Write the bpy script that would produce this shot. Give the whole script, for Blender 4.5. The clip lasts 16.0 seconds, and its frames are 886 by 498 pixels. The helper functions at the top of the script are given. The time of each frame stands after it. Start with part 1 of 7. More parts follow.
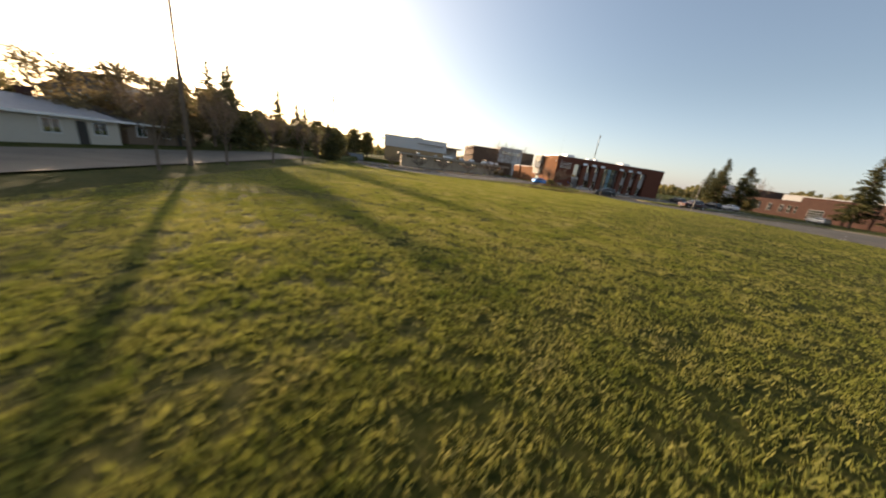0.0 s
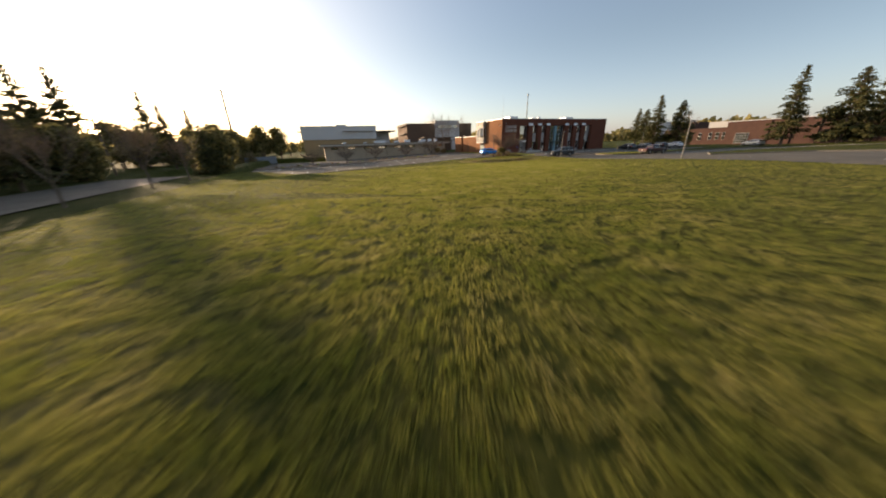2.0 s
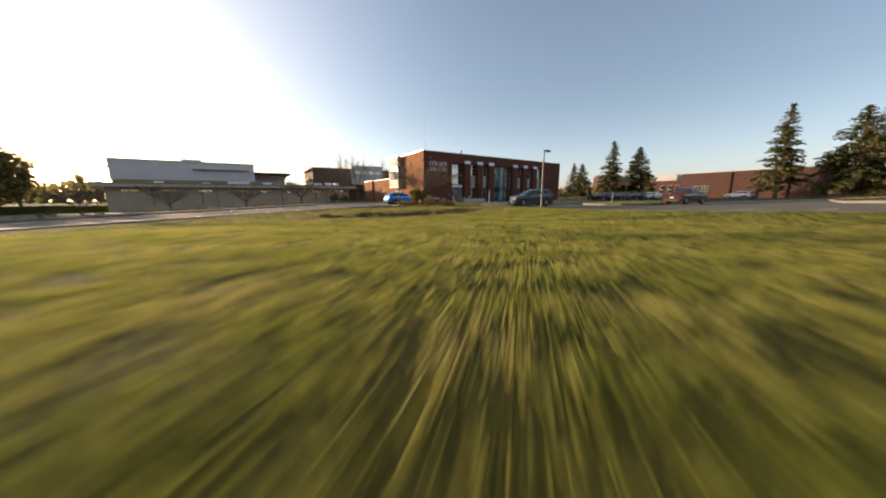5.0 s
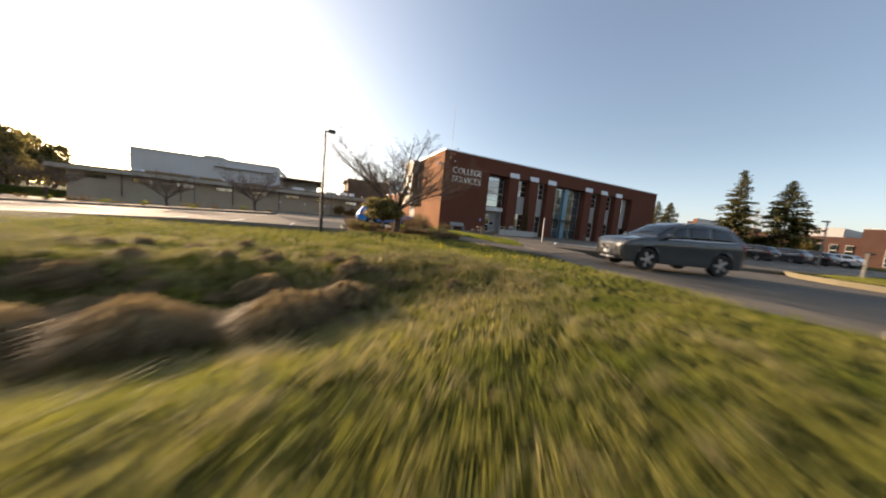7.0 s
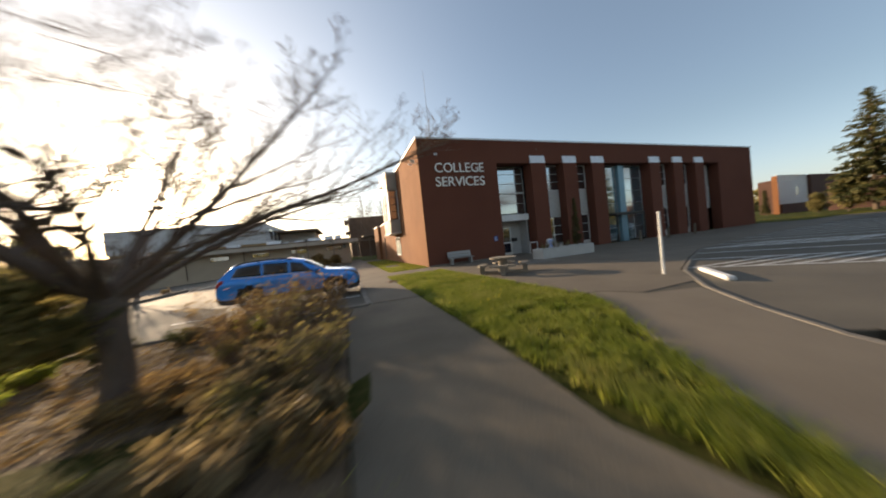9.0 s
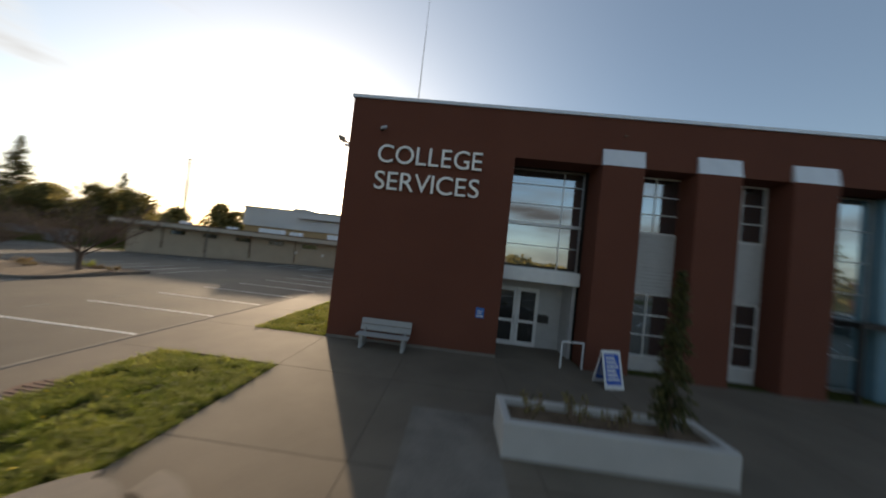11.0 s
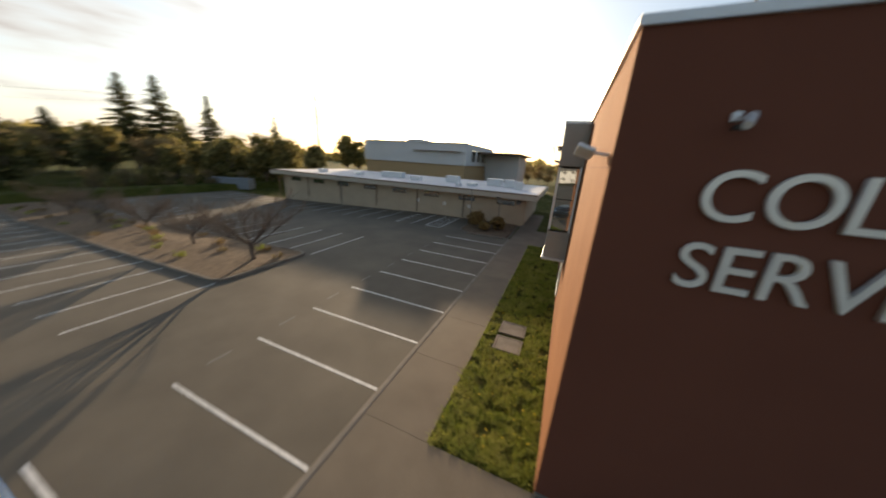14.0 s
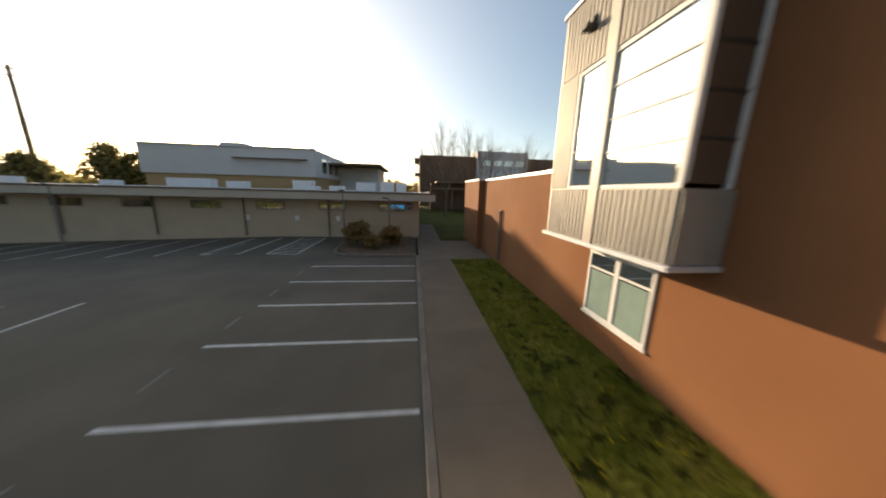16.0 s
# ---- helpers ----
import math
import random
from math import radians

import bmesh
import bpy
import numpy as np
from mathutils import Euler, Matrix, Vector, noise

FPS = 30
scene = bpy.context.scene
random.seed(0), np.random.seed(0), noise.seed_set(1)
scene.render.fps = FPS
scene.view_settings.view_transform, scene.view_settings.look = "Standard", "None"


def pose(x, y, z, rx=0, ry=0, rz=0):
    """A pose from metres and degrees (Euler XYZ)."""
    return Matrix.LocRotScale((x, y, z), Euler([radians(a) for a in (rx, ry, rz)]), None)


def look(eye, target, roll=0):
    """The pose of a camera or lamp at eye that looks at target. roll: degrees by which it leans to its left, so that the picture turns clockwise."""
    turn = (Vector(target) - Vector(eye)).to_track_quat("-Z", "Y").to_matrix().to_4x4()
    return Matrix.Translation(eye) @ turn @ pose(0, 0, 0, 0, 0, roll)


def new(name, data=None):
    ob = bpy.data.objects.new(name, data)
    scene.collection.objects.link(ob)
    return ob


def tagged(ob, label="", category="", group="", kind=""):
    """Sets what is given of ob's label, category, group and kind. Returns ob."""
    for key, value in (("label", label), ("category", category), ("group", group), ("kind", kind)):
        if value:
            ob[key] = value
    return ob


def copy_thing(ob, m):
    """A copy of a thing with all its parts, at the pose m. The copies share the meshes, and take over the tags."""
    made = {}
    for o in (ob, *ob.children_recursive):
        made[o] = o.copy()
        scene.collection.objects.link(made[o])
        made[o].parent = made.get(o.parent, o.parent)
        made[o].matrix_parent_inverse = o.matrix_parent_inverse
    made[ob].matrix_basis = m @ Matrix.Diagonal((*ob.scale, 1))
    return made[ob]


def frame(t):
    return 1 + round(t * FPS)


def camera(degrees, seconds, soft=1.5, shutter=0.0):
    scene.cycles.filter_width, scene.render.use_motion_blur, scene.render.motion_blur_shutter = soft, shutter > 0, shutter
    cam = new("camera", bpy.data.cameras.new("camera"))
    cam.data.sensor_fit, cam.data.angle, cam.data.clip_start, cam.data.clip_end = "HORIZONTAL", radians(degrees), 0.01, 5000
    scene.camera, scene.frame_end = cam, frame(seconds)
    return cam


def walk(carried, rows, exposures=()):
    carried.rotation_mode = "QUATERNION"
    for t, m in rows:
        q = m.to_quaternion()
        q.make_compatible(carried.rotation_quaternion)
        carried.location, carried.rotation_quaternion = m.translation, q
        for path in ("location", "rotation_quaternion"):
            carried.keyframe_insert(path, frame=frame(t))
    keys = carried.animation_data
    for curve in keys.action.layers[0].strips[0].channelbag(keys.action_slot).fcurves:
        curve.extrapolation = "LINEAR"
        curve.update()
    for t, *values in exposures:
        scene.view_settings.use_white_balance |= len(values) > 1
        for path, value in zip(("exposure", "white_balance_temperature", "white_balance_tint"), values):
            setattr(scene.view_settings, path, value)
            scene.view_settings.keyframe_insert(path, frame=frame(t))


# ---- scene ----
cam = camera(116.0, 16.0, 1.9, 0.6)
PATH = [
    (0, (-51.122, -82.379, 2.58), (-50.698, -80.518, 1.981), 7.9),
    (0.5, (-50.303, -81.332, 2.83), (-49.745, -79.531, 2.165), 6.0),
    (1, (-50.241, -79.176, 3.216), (-49.612, -77.417, 2.5), 3.3),
    (1.5, (-49.743, -75.757, 3.41), (-49.075, -74.018, 2.683), 0.5),
    (2, (-48.058, -71.311, 2.976), (-47.352, -69.579, 2.268), -1.9),
    (2.5, (-45.424, -66.406, 2.25), (-44.669, -64.674, 1.594), -3.9),
    (3, (-42.947, -61.576, 1.673), (-42.119, -59.851, 1.09), -5.6),
    (3.5, (-39.732, -56.934, 1.131), (-38.798, -55.237, 0.631), -6.6),
    (3.7, (-38.253, -54.999, 1.056), (-37.265, -53.325, 0.584), -6.6),
    (5.8, (-19.393, -37.575, 0.88), (-18.34, -35.904, 0.564), 3.9),
    (6, (-18.188, -36.188, 0.891), (-17.176, -34.491, 0.579), 5.2),
    (6.5, (-15.217, -32.972, 0.886), (-14.319, -31.205, 0.616), 6.1),
    (7, (-12.678, -29.786, 0.893), (-11.854, -27.975, 0.694), 5.5),
    (7.5, (-10.53, -26.544, 0.87), (-9.736, -24.713, 0.738), 3.5),
    (8, (-8.733, -23.425, 0.916), (-7.937, -21.592, 0.834), 0.2),
    (8.5, (-7.204, -20.991, 1.424), (-6.426, -19.151, 1.328), -2.8),
    (9, (-5.385, -18.61, 1.62), (-4.722, -16.724, 1.575), -6.0),
    (9.2, (-4.401, -17.71, 1.758), (-3.801, -15.802, 1.721), -6.4),
    (11.3, (5.666, -8.934, 3.871), (5.254, -6.977, 3.906), 11.4),
    (11.5, (6.368, -8.186, 4.267), (5.702, -6.3, 4.242), 15.0),
    (12, (7.194, -6.431, 5.377), (5.917, -4.921, 5.078), 23.7),
    (12.5, (6.658, -5.304, 6.468), (5.036, -4.328, 5.823), 27.7),
    (13, (4.738, -5.083, 7.159), (3.069, -4.317, 6.366), 22.2),
    (13.5, (2.109, -5.497, 7.289), (0.883, -4.033, 6.694), 13.9),
    (14, (-0.566, -4.989, 7.179), (-1.296, -3.229, 6.569), 3.6),
    (14.5, (-2.47, -3.586, 6.768), (-2.881, -1.736, 6.127), -1.2),
    (15, (-3.794, -1.466, 6.033), (-3.95, 0.434, 5.429), -1.1),
    (15.5, (-4.695, 1.23, 5.166), (-4.638, 3.16, 4.645), 0.2),
    (16, (-5.202, 4.394, 4.235), (-4.982, 6.339, 3.825), 1.5),
]
walk(cam, [(t, look(e, g, r)) for t, e, g, r in PATH], [(0, 0.68, 7400, 16), (1.5, 0.55, 7400, 16), (3.0, 0.58, 7400, 16), (3.7, 0.58, 7400, 17), (6, 0.85, 7400, 17), (7.5, 0.9, 7400, 17), (8.5, 0.76, 7400, 16), (9.2, 0.74, 7300, 12), (11.5, 0.34, 7000, 11), (12, 0.28, 7000, 11), (12.5, 0.28, 7100, 11), (13, 0.36, 7200, 11), (14, 0.62, 7300, 11), (16, 0.58, 7300, 11)])

# ---- light ----
SUN_AZ, SUN_EL = 28.5, 10.5          # degrees west of +y, degrees above the horizon
world = bpy.data.worlds.new("sky")
scene.world = world
world.use_nodes = True
wn, wl = world.node_tree.nodes, world.node_tree.links
wbg = wn["Background"]
sky = wn.new("ShaderNodeTexSky")
sky.sky_type = "NISHITA"
sky.sun_disc = False
sky.sun_elevation = radians(SUN_EL)
sky.sun_rotation = radians(-SUN_AZ)
sky.air_density, sky.dust_density, sky.ozone_density = 1.0, 1.2, 2.0
wbg.inputs["Strength"].default_value = 0.125
wtc = wn.new("ShaderNodeTexCoord")
# a thin white veil over the whole sky, thicker towards the horizon
veil = wn.new("ShaderNodeMix")
veil.data_type, veil.blend_type = "RGBA", "ADD"
veil.inputs[0].default_value, veil.inputs[7].default_value = 1.0, (0.34, 0.42, 0.54, 1)
wl.new(sky.outputs[0], veil.inputs[6])
# pale haze glowing round the low sun
wdot = wn.new("ShaderNodeVectorMath")
wdot.operation = "DOT_PRODUCT"
wdot.inputs[1].default_value = (-math.sin(radians(SUN_AZ)) * math.cos(radians(SUN_EL)), math.cos(radians(SUN_AZ)) * math.cos(radians(SUN_EL)), math.sin(radians(SUN_EL)))
wl.new(wtc.outputs["Generated"], wdot.inputs[0])
glow_base = wn.new("ShaderNodeMath")
glow_base.operation = "MAXIMUM"
glow_base.inputs[1].default_value = 0.0
wl.new(wdot.outputs["Value"], glow_base.inputs[0])
haze = veil.outputs[2]
for power, tint in ((5.0, (2.75, 2.7, 2.6, 1)), (60.0, (9.0, 8.2, 7.0, 1)), (900.0, (60.0, 52.0, 40.0, 1))):
    pw = wn.new("ShaderNodeMath")
    pw.operation = "POWER"
    pw.inputs[1].default_value = power
    wl.new(glow_base.outputs[0], pw.inputs[0])
    ad = wn.new("ShaderNodeMix")
    ad.data_type, ad.blend_type = "RGBA", "ADD"
    ad.inputs[7].default_value = tint
    wl.new(pw.outputs[0], ad.inputs[0])
    wl.new(haze, ad.inputs[6])
    haze = ad.outputs[2]
# cool pale band of air along the horizon
whz = wn.new("ShaderNodeSeparateXYZ")
wl.new(wtc.outputs["Generated"], whz.inputs[0])
wlow = wn.new("ShaderNodeMapRange")
wlow.inputs[1].default_value, wlow.inputs[2].default_value, wlow.inputs[3].default_value, wlow.inputs[4].default_value = 0.0, 0.28, 1.0, 0.0
wlow.interpolation_type = "SMOOTHSTEP"
wl.new(whz.outputs[2], wlow.inputs[0])
air = wn.new("ShaderNodeMix")
air.data_type, air.blend_type = "RGBA", "ADD"
air.inputs[7].default_value = (0.45, 0.62, 1.25, 1)
wl.new(wlow.outputs[0], air.inputs[0])
wl.new(haze, air.inputs[6])
haze = air.outputs[2]
# banks of thin cloud, in the western and southern sky
wmap = wn.new("ShaderNodeMapping")
wmap.inputs["Rotation"].default_value = (0.0, 0.0, 0.5)
wmap.inputs["Scale"].default_value = (0.8, 1.0, 5.2)
wnoise = wn.new("ShaderNodeTexNoise")
wnoise.inputs["Scale"].default_value, wnoise.inputs["Detail"].default_value = 2.3, 9
wramp = wn.new("ShaderNodeValToRGB")
wramp.color_ramp.elements[0].position, wramp.color_ramp.elements[1].position = 0.47, 0.66
wl.new(wtc.outputs["Generated"], wmap.inputs["Vector"])
wl.new(wmap.outputs[0], wnoise.inputs["Vector"])
wl.new(wnoise.outputs[0], wramp.inputs[0])
wsep = wn.new("ShaderNodeSeparateXYZ")
wl.new(wtc.outputs["Generated"], wsep.inputs[0])
wmr = wn.new("ShaderNodeMapRange")
wmr.inputs[1].default_value, wmr.inputs[2].default_value = -0.6, -0.85
wl.new(wsep.outputs[0], wmr.inputs[0])
wmul = wn.new("ShaderNodeMath")
wmul.operation = "MULTIPLY"
wsouth = wn.new("ShaderNodeMapRange")
wsouth.inputs[1].default_value, wsouth.inputs[2].default_value = -0.2, -0.6
wl.new(wsep.outputs[1], wsouth.inputs[0])
wmax = wn.new("ShaderNodeMath")
wmax.operation = "MAXIMUM"
wl.new(wmr.outputs[0], wmax.inputs[0])
wl.new(wsouth.outputs[0], wmax.inputs[1])
wl.new(wramp.outputs[0], wmul.inputs[0])
wl.new(wmax.outputs[0], wmul.inputs[1])
# sunlit rims and grey hearts of the clouds
wcol = wn.new("ShaderNodeValToRGB")
wcol.color_ramp.elements[0].position, wcol.color_ramp.elements[1].position = 0.53, 0.68
wcol.color_ramp.elements[0].color, wcol.color_ramp.elements[1].color = (6.0, 5.8, 5.5, 1), (3.0, 3.0, 3.15, 1)
wl.new(wnoise.outputs[0], wcol.inputs[0])
wmix = wn.new("ShaderNodeMix")
wmix.data_type = "RGBA"
wl.new(wmul.outputs[0], wmix.inputs[0])
wl.new(haze, wmix.inputs[6])
wdim = wn.new("ShaderNodeMapRange")
wdim.inputs[1].default_value, wdim.inputs[2].default_value, wdim.inputs[3].default_value, wdim.inputs[4].default_value = -0.2, 0.6, 0.36, 0.95
wl.new(wdot.outputs["Value"], wdim.inputs[0])
wshade = wn.new("ShaderNodeMix")
wshade.data_type, wshade.blend_type = "RGBA", "MULTIPLY"
wshade.inputs[0].default_value = 1.0
wl.new(wcol.outputs[0], wshade.inputs[6])
wl.new(wdim.outputs[0], wshade.inputs[7])
wl.new(wshade.outputs[2], wmix.inputs[7])
wl.new(wmix.outputs[2], wbg.inputs["Color"])
sun_dir = Vector((-math.sin(radians(SUN_AZ)) * math.cos(radians(SUN_EL)), math.cos(radians(SUN_AZ)) * math.cos(radians(SUN_EL)), math.sin(radians(SUN_EL))))
sun = new("sun", bpy.data.lights.new("sun", "SUN"))
sun.data.energy, sun.data.angle, sun.data.color = 5.0, radians(0.6), (1.0, 0.79, 0.56)
sun.matrix_world = look(sun_dir * 60, (0, 0, 0))

# ---- materials ----
def mat(name, c1, c2=None, rough=0.8, metal=0.0, scale=3.0, fine=40.0, bump=0.1, spec=0.4, streak=None, vary=0.0, fine_mix=0.35):
    """Two-scale noise colour with fine bump; vary: how far alike pieces differ."""
    m = bpy.data.materials.new(name)
    m.use_nodes = True
    n, l = m.node_tree.nodes, m.node_tree.links
    b = n["Principled BSDF"]
    b.inputs["Roughness"].default_value, b.inputs["Metallic"].default_value = rough, metal
    b.inputs["Specular IOR Level"].default_value = spec
    c2 = c2 or tuple(v * 0.75 for v in c1)
    tc = n.new("ShaderNodeTexCoord")
    src = tc.outputs["Object"]
    if streak:
        mp = n.new("ShaderNodeMapping")
        mp.inputs["Scale"].default_value = streak
        l.new(src, mp.inputs["Vector"])
        src = mp.outputs[0]
    big = n.new("ShaderNodeTexNoise")
    big.inputs["Scale"].default_value, big.inputs["Detail"].default_value = scale, 5
    small = n.new("ShaderNodeTexNoise")
    small.inputs["Scale"].default_value, small.inputs["Detail"].default_value = fine, 4
    l.new(src, big.inputs["Vector"])
    l.new(src, small.inputs["Vector"])
    ramp = n.new("ShaderNodeValToRGB")
    ramp.color_ramp.elements[0].position, ramp.color_ramp.elements[1].position = 0.32, 0.68
    ramp.color_ramp.elements[0].color, ramp.color_ramp.elements[1].color = (*c1, 1), (*c2, 1)
    add = n.new("ShaderNodeMix")
    add.inputs[0].default_value = fine_mix
    l.new(big.outputs[0], add.inputs[2])
    l.new(small.outputs[0], add.inputs[3])
    l.new(add.outputs[0], ramp.inputs[0])
    col = ramp.outputs[0]
    if vary:
        oi = n.new("ShaderNodeObjectInfo")
        mr = n.new("ShaderNodeMapRange")
        mr.inputs[3].default_value, mr.inputs[4].default_value = 1 - vary, 1 + vary
        l.new(oi.outputs["Random"], mr.inputs[0])
        mu = n.new("ShaderNodeMix")
        mu.data_type, mu.blend_type = "RGBA", "MULTIPLY"
        mu.inputs[0].default_value = 1
        l.new(col, mu.inputs[6])
        l.new(mr.outputs[0], mu.inputs[7])
        col = mu.outputs[2]
    l.new(col, b.inputs["Base Color"])
    if bump:
        bp = n.new("ShaderNodeBump")
        bp.inputs["Strength"].default_value, bp.inputs["Distance"].default_value = bump, 0.02
        l.new(small.outputs[0], bp.inputs["Height"])
        l.new(bp.outputs[0], b.inputs["Normal"])
    return m


def leafy(name, c1, c2, trans=0.35):
    """Leaves: each island its own shade, some light passing through."""
    m = bpy.data.materials.new(name)
    m.use_nodes = True
    n, l = m.node_tree.nodes, m.node_tree.links
    b = n["Principled BSDF"]
    b.inputs["Roughness"].default_value, b.inputs["Specular IOR Level"].default_value = 0.65, 0.25
    g = n.new("ShaderNodeNewGeometry")
    r = n.new("ShaderNodeValToRGB")
    r.color_ramp.elements[0].color, r.color_ramp.elements[1].color = (*c1, 1), (*c2, 1)
    l.new(g.outputs["Random Per Island"], r.inputs[0])
    l.new(r.outputs[0], b.inputs["Base Color"])
    t = n.new("ShaderNodeBsdfTranslucent")
    l.new(r.outputs[0], t.inputs["Color"])
    mx = n.new("ShaderNodeMixShader")
    mx.inputs[0].default_value = trans
    l.new(b.outputs[0], mx.inputs[1])
    l.new(t.outputs[0], mx.inputs[2])
    l.new(mx.outputs[0], n["Material Output"].inputs["Surface"])
    return m


def patchy(name, shades, trans, spread_=0.3):
    """Grass blades: colour in hand- to stride-wide patches, each blade a little off it, light passing through."""
    m = leafy(name, shades[0], shades[-1], trans)
    n, l = m.node_tree.nodes, m.node_tree.links
    ramp = [q for q in n if q.bl_idname == "ShaderNodeValToRGB"][0]
    for i, c in enumerate(shades[1:-1]):
        ramp.color_ramp.elements.new((i + 1) / (len(shades) - 1)).color = (*c, 1)
    g = [q for q in n if q.bl_idname == "ShaderNodeNewGeometry"][0]
    tc = n.new("ShaderNodeTexCoord")
    ns = n.new("ShaderNodeTexNoise")
    ns.inputs["Scale"].default_value, ns.inputs["Detail"].default_value, ns.inputs["Roughness"].default_value = 0.9, 6, 0.62
    l.new(tc.outputs["Object"], ns.inputs["Vector"])
    mr = n.new("ShaderNodeMapRange")
    mr.inputs[1].default_value, mr.inputs[2].default_value = 0.32, 0.68
    l.new(ns.outputs[0], mr.inputs[0])
    mx = n.new("ShaderNodeMix")
    mx.inputs[0].default_value = spread_
    l.new(mr.outputs[0], mx.inputs[2])
    l.new(g.outputs["Random Per Island"], mx.inputs[3])
    l.new(mx.outputs[0], ramp.inputs[0])
    return m


def glassy(name, tint=(0.03, 0.045, 0.05), rough=0.02, mirror=0.42):
    """Coated window glass against a dark interior: part mirror, part dark pane."""
    m = mat(name, tint, tuple(v * 0.7 for v in tint), rough=0.1, bump=0.0, scale=0.8, spec=0.6)
    n, l = m.node_tree.nodes, m.node_tree.links
    g = n.new("ShaderNodeBsdfGlossy")
    g.inputs["Roughness"].default_value, g.inputs["Color"].default_value = rough, (0.86, 0.92, 0.95, 1)
    wob = n.new("ShaderNodeTexNoise")
    wob.inputs["Scale"].default_value = 0.7
    bp = n.new("ShaderNodeBump")
    bp.inputs["Strength"].default_value, bp.inputs["Distance"].default_value = 0.12, 0.02
    l.new(wob.outputs[0], bp.inputs["Height"])
    l.new(bp.outputs[0], g.inputs["Normal"])
    mx = n.new("ShaderNodeMixShader")
    mx.inputs[0].default_value = mirror
    l.new(n["Principled BSDF"].outputs[0], mx.inputs[1])
    l.new(g.outputs[0], mx.inputs[2])
    l.new(mx.outputs[0], n["Material Output"].inputs["Surface"])
    return m


def turf(name, dark, mid, pale):
    """Clumpy lawn: broad patches of thin dry turf over hand-sized tufts."""
    m = mat(name, dark, pale, rough=0.95, scale=0.3, fine=6.0, bump=1.0, spec=0.1, fine_mix=0.68)
    n, l = m.node_tree.nodes, m.node_tree.links
    noises = [q for q in n if q.bl_idname == "ShaderNodeTexNoise"]
    for q in noises:
        q.inputs["Detail"].default_value, q.inputs["Roughness"].default_value = 9, 0.68
    ramp = [q for q in n if q.bl_idname == "ShaderNodeValToRGB"][0].color_ramp
    ramp.elements[0].position, ramp.elements[1].position = 0.41, 0.6
    ramp.elements.new(0.5).color = (*mid, 1)
    n["Bump"].inputs["Distance"].default_value = 0.3
    return m


GRASS = turf("grass", (0.024, 0.038, 0.007), (0.072, 0.081, 0.015), (0.115, 0.11, 0.03))
BLADE = patchy("grass_blades", ((0.16, 0.202, 0.029), (0.265, 0.278, 0.051), (0.36, 0.34, 0.085), (0.47, 0.41, 0.155)), 0.5, 0.22)
STRAW = patchy("straw_blades", ((0.17, 0.18, 0.05), (0.3, 0.27, 0.1), (0.42, 0.36, 0.17), (0.52, 0.45, 0.26)), 0.5, 0.4)
LUSH = patchy("lush_blades", ((0.105, 0.16, 0.019), (0.23, 0.28, 0.042), (0.36, 0.375, 0.08), (0.48, 0.43, 0.15)), 0.64, 0.4)
DRY = leafy("dry_grass", (0.18, 0.13, 0.072), (0.46, 0.36, 0.2), 0.55)
ASPHALT = mat("asphalt", (0.076, 0.066, 0.05), (0.142, 0.122, 0.091), rough=0.85, scale=0.35, fine=60, bump=0.25)
CONCRETE = mat("concrete", (0.118, 0.097, 0.071), (0.172, 0.142, 0.105), rough=0.85, scale=0.7, fine=35, bump=0.15, vary=0.06)
YELLOWK = mat("worn_yellow_kerb", (0.21, 0.18, 0.1), (0.17, 0.15, 0.11), rough=0.9, scale=1.2)
FADED = mat("faded_paint", (0.22, 0.215, 0.2), (0.14, 0.135, 0.125), rough=0.8, scale=4, fine=30)
PATHM = mat("worn_asphalt", (0.1, 0.083, 0.06), (0.178, 0.148, 0.108), rough=0.9, scale=0.6, fine=45, bump=0.25)
GROOVE = mat("joint_dirt", (0.06, 0.05, 0.04), (0.09, 0.08, 0.06), rough=0.95)
KERB = mat("kerb_concrete", (0.13, 0.115, 0.095), (0.23, 0.205, 0.17), rough=0.9, scale=1.5, fine=30, bump=0.3)
PAINT = mat("road_paint", (0.72, 0.72, 0.7), (0.45, 0.45, 0.43), rough=0.7, scale=3, fine=25, bump=0.1)
RUSTIRON = mat("rusty_iron", (0.13, 0.07, 0.045), (0.2, 0.115, 0.075), rough=0.8, scale=6, fine=40, bump=0.3)
BAYSTEEL = mat("weathered_steel", (0.38, 0.36, 0.32), (0.3, 0.285, 0.255), rough=0.55, metal=0.25, bump=0.05, scale=1.2)
YELLOW = mat("yellow_paint", (0.6, 0.45, 0.1), (0.4, 0.32, 0.1), rough=0.7, scale=3, fine=25, bump=0.1)
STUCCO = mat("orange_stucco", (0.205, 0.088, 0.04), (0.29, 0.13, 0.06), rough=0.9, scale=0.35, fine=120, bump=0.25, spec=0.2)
# Darker, redder copy of the stucco: the front's shade is in its colour.
SHADEWALL = mat("shaded_stucco", (0.13, 0.047, 0.03), (0.156, 0.058, 0.037), rough=0.9, scale=0.35, fine=120, bump=0.25, spec=0.2)
FLASH = mat("white_flashing", (0.68, 0.7, 0.72), (0.6, 0.62, 0.64), rough=0.4, metal=0.3, bump=0.02)
WHITE = mat("white_paint", (0.76, 0.76, 0.74), (0.68, 0.68, 0.66), rough=0.6, bump=0.05)
STEEL = mat("galvanised_steel", (0.55, 0.56, 0.57), (0.45, 0.46, 0.47), rough=0.42, metal=0.75, bump=0.05, scale=2)
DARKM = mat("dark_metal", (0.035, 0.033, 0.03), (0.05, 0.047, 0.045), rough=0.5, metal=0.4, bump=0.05)
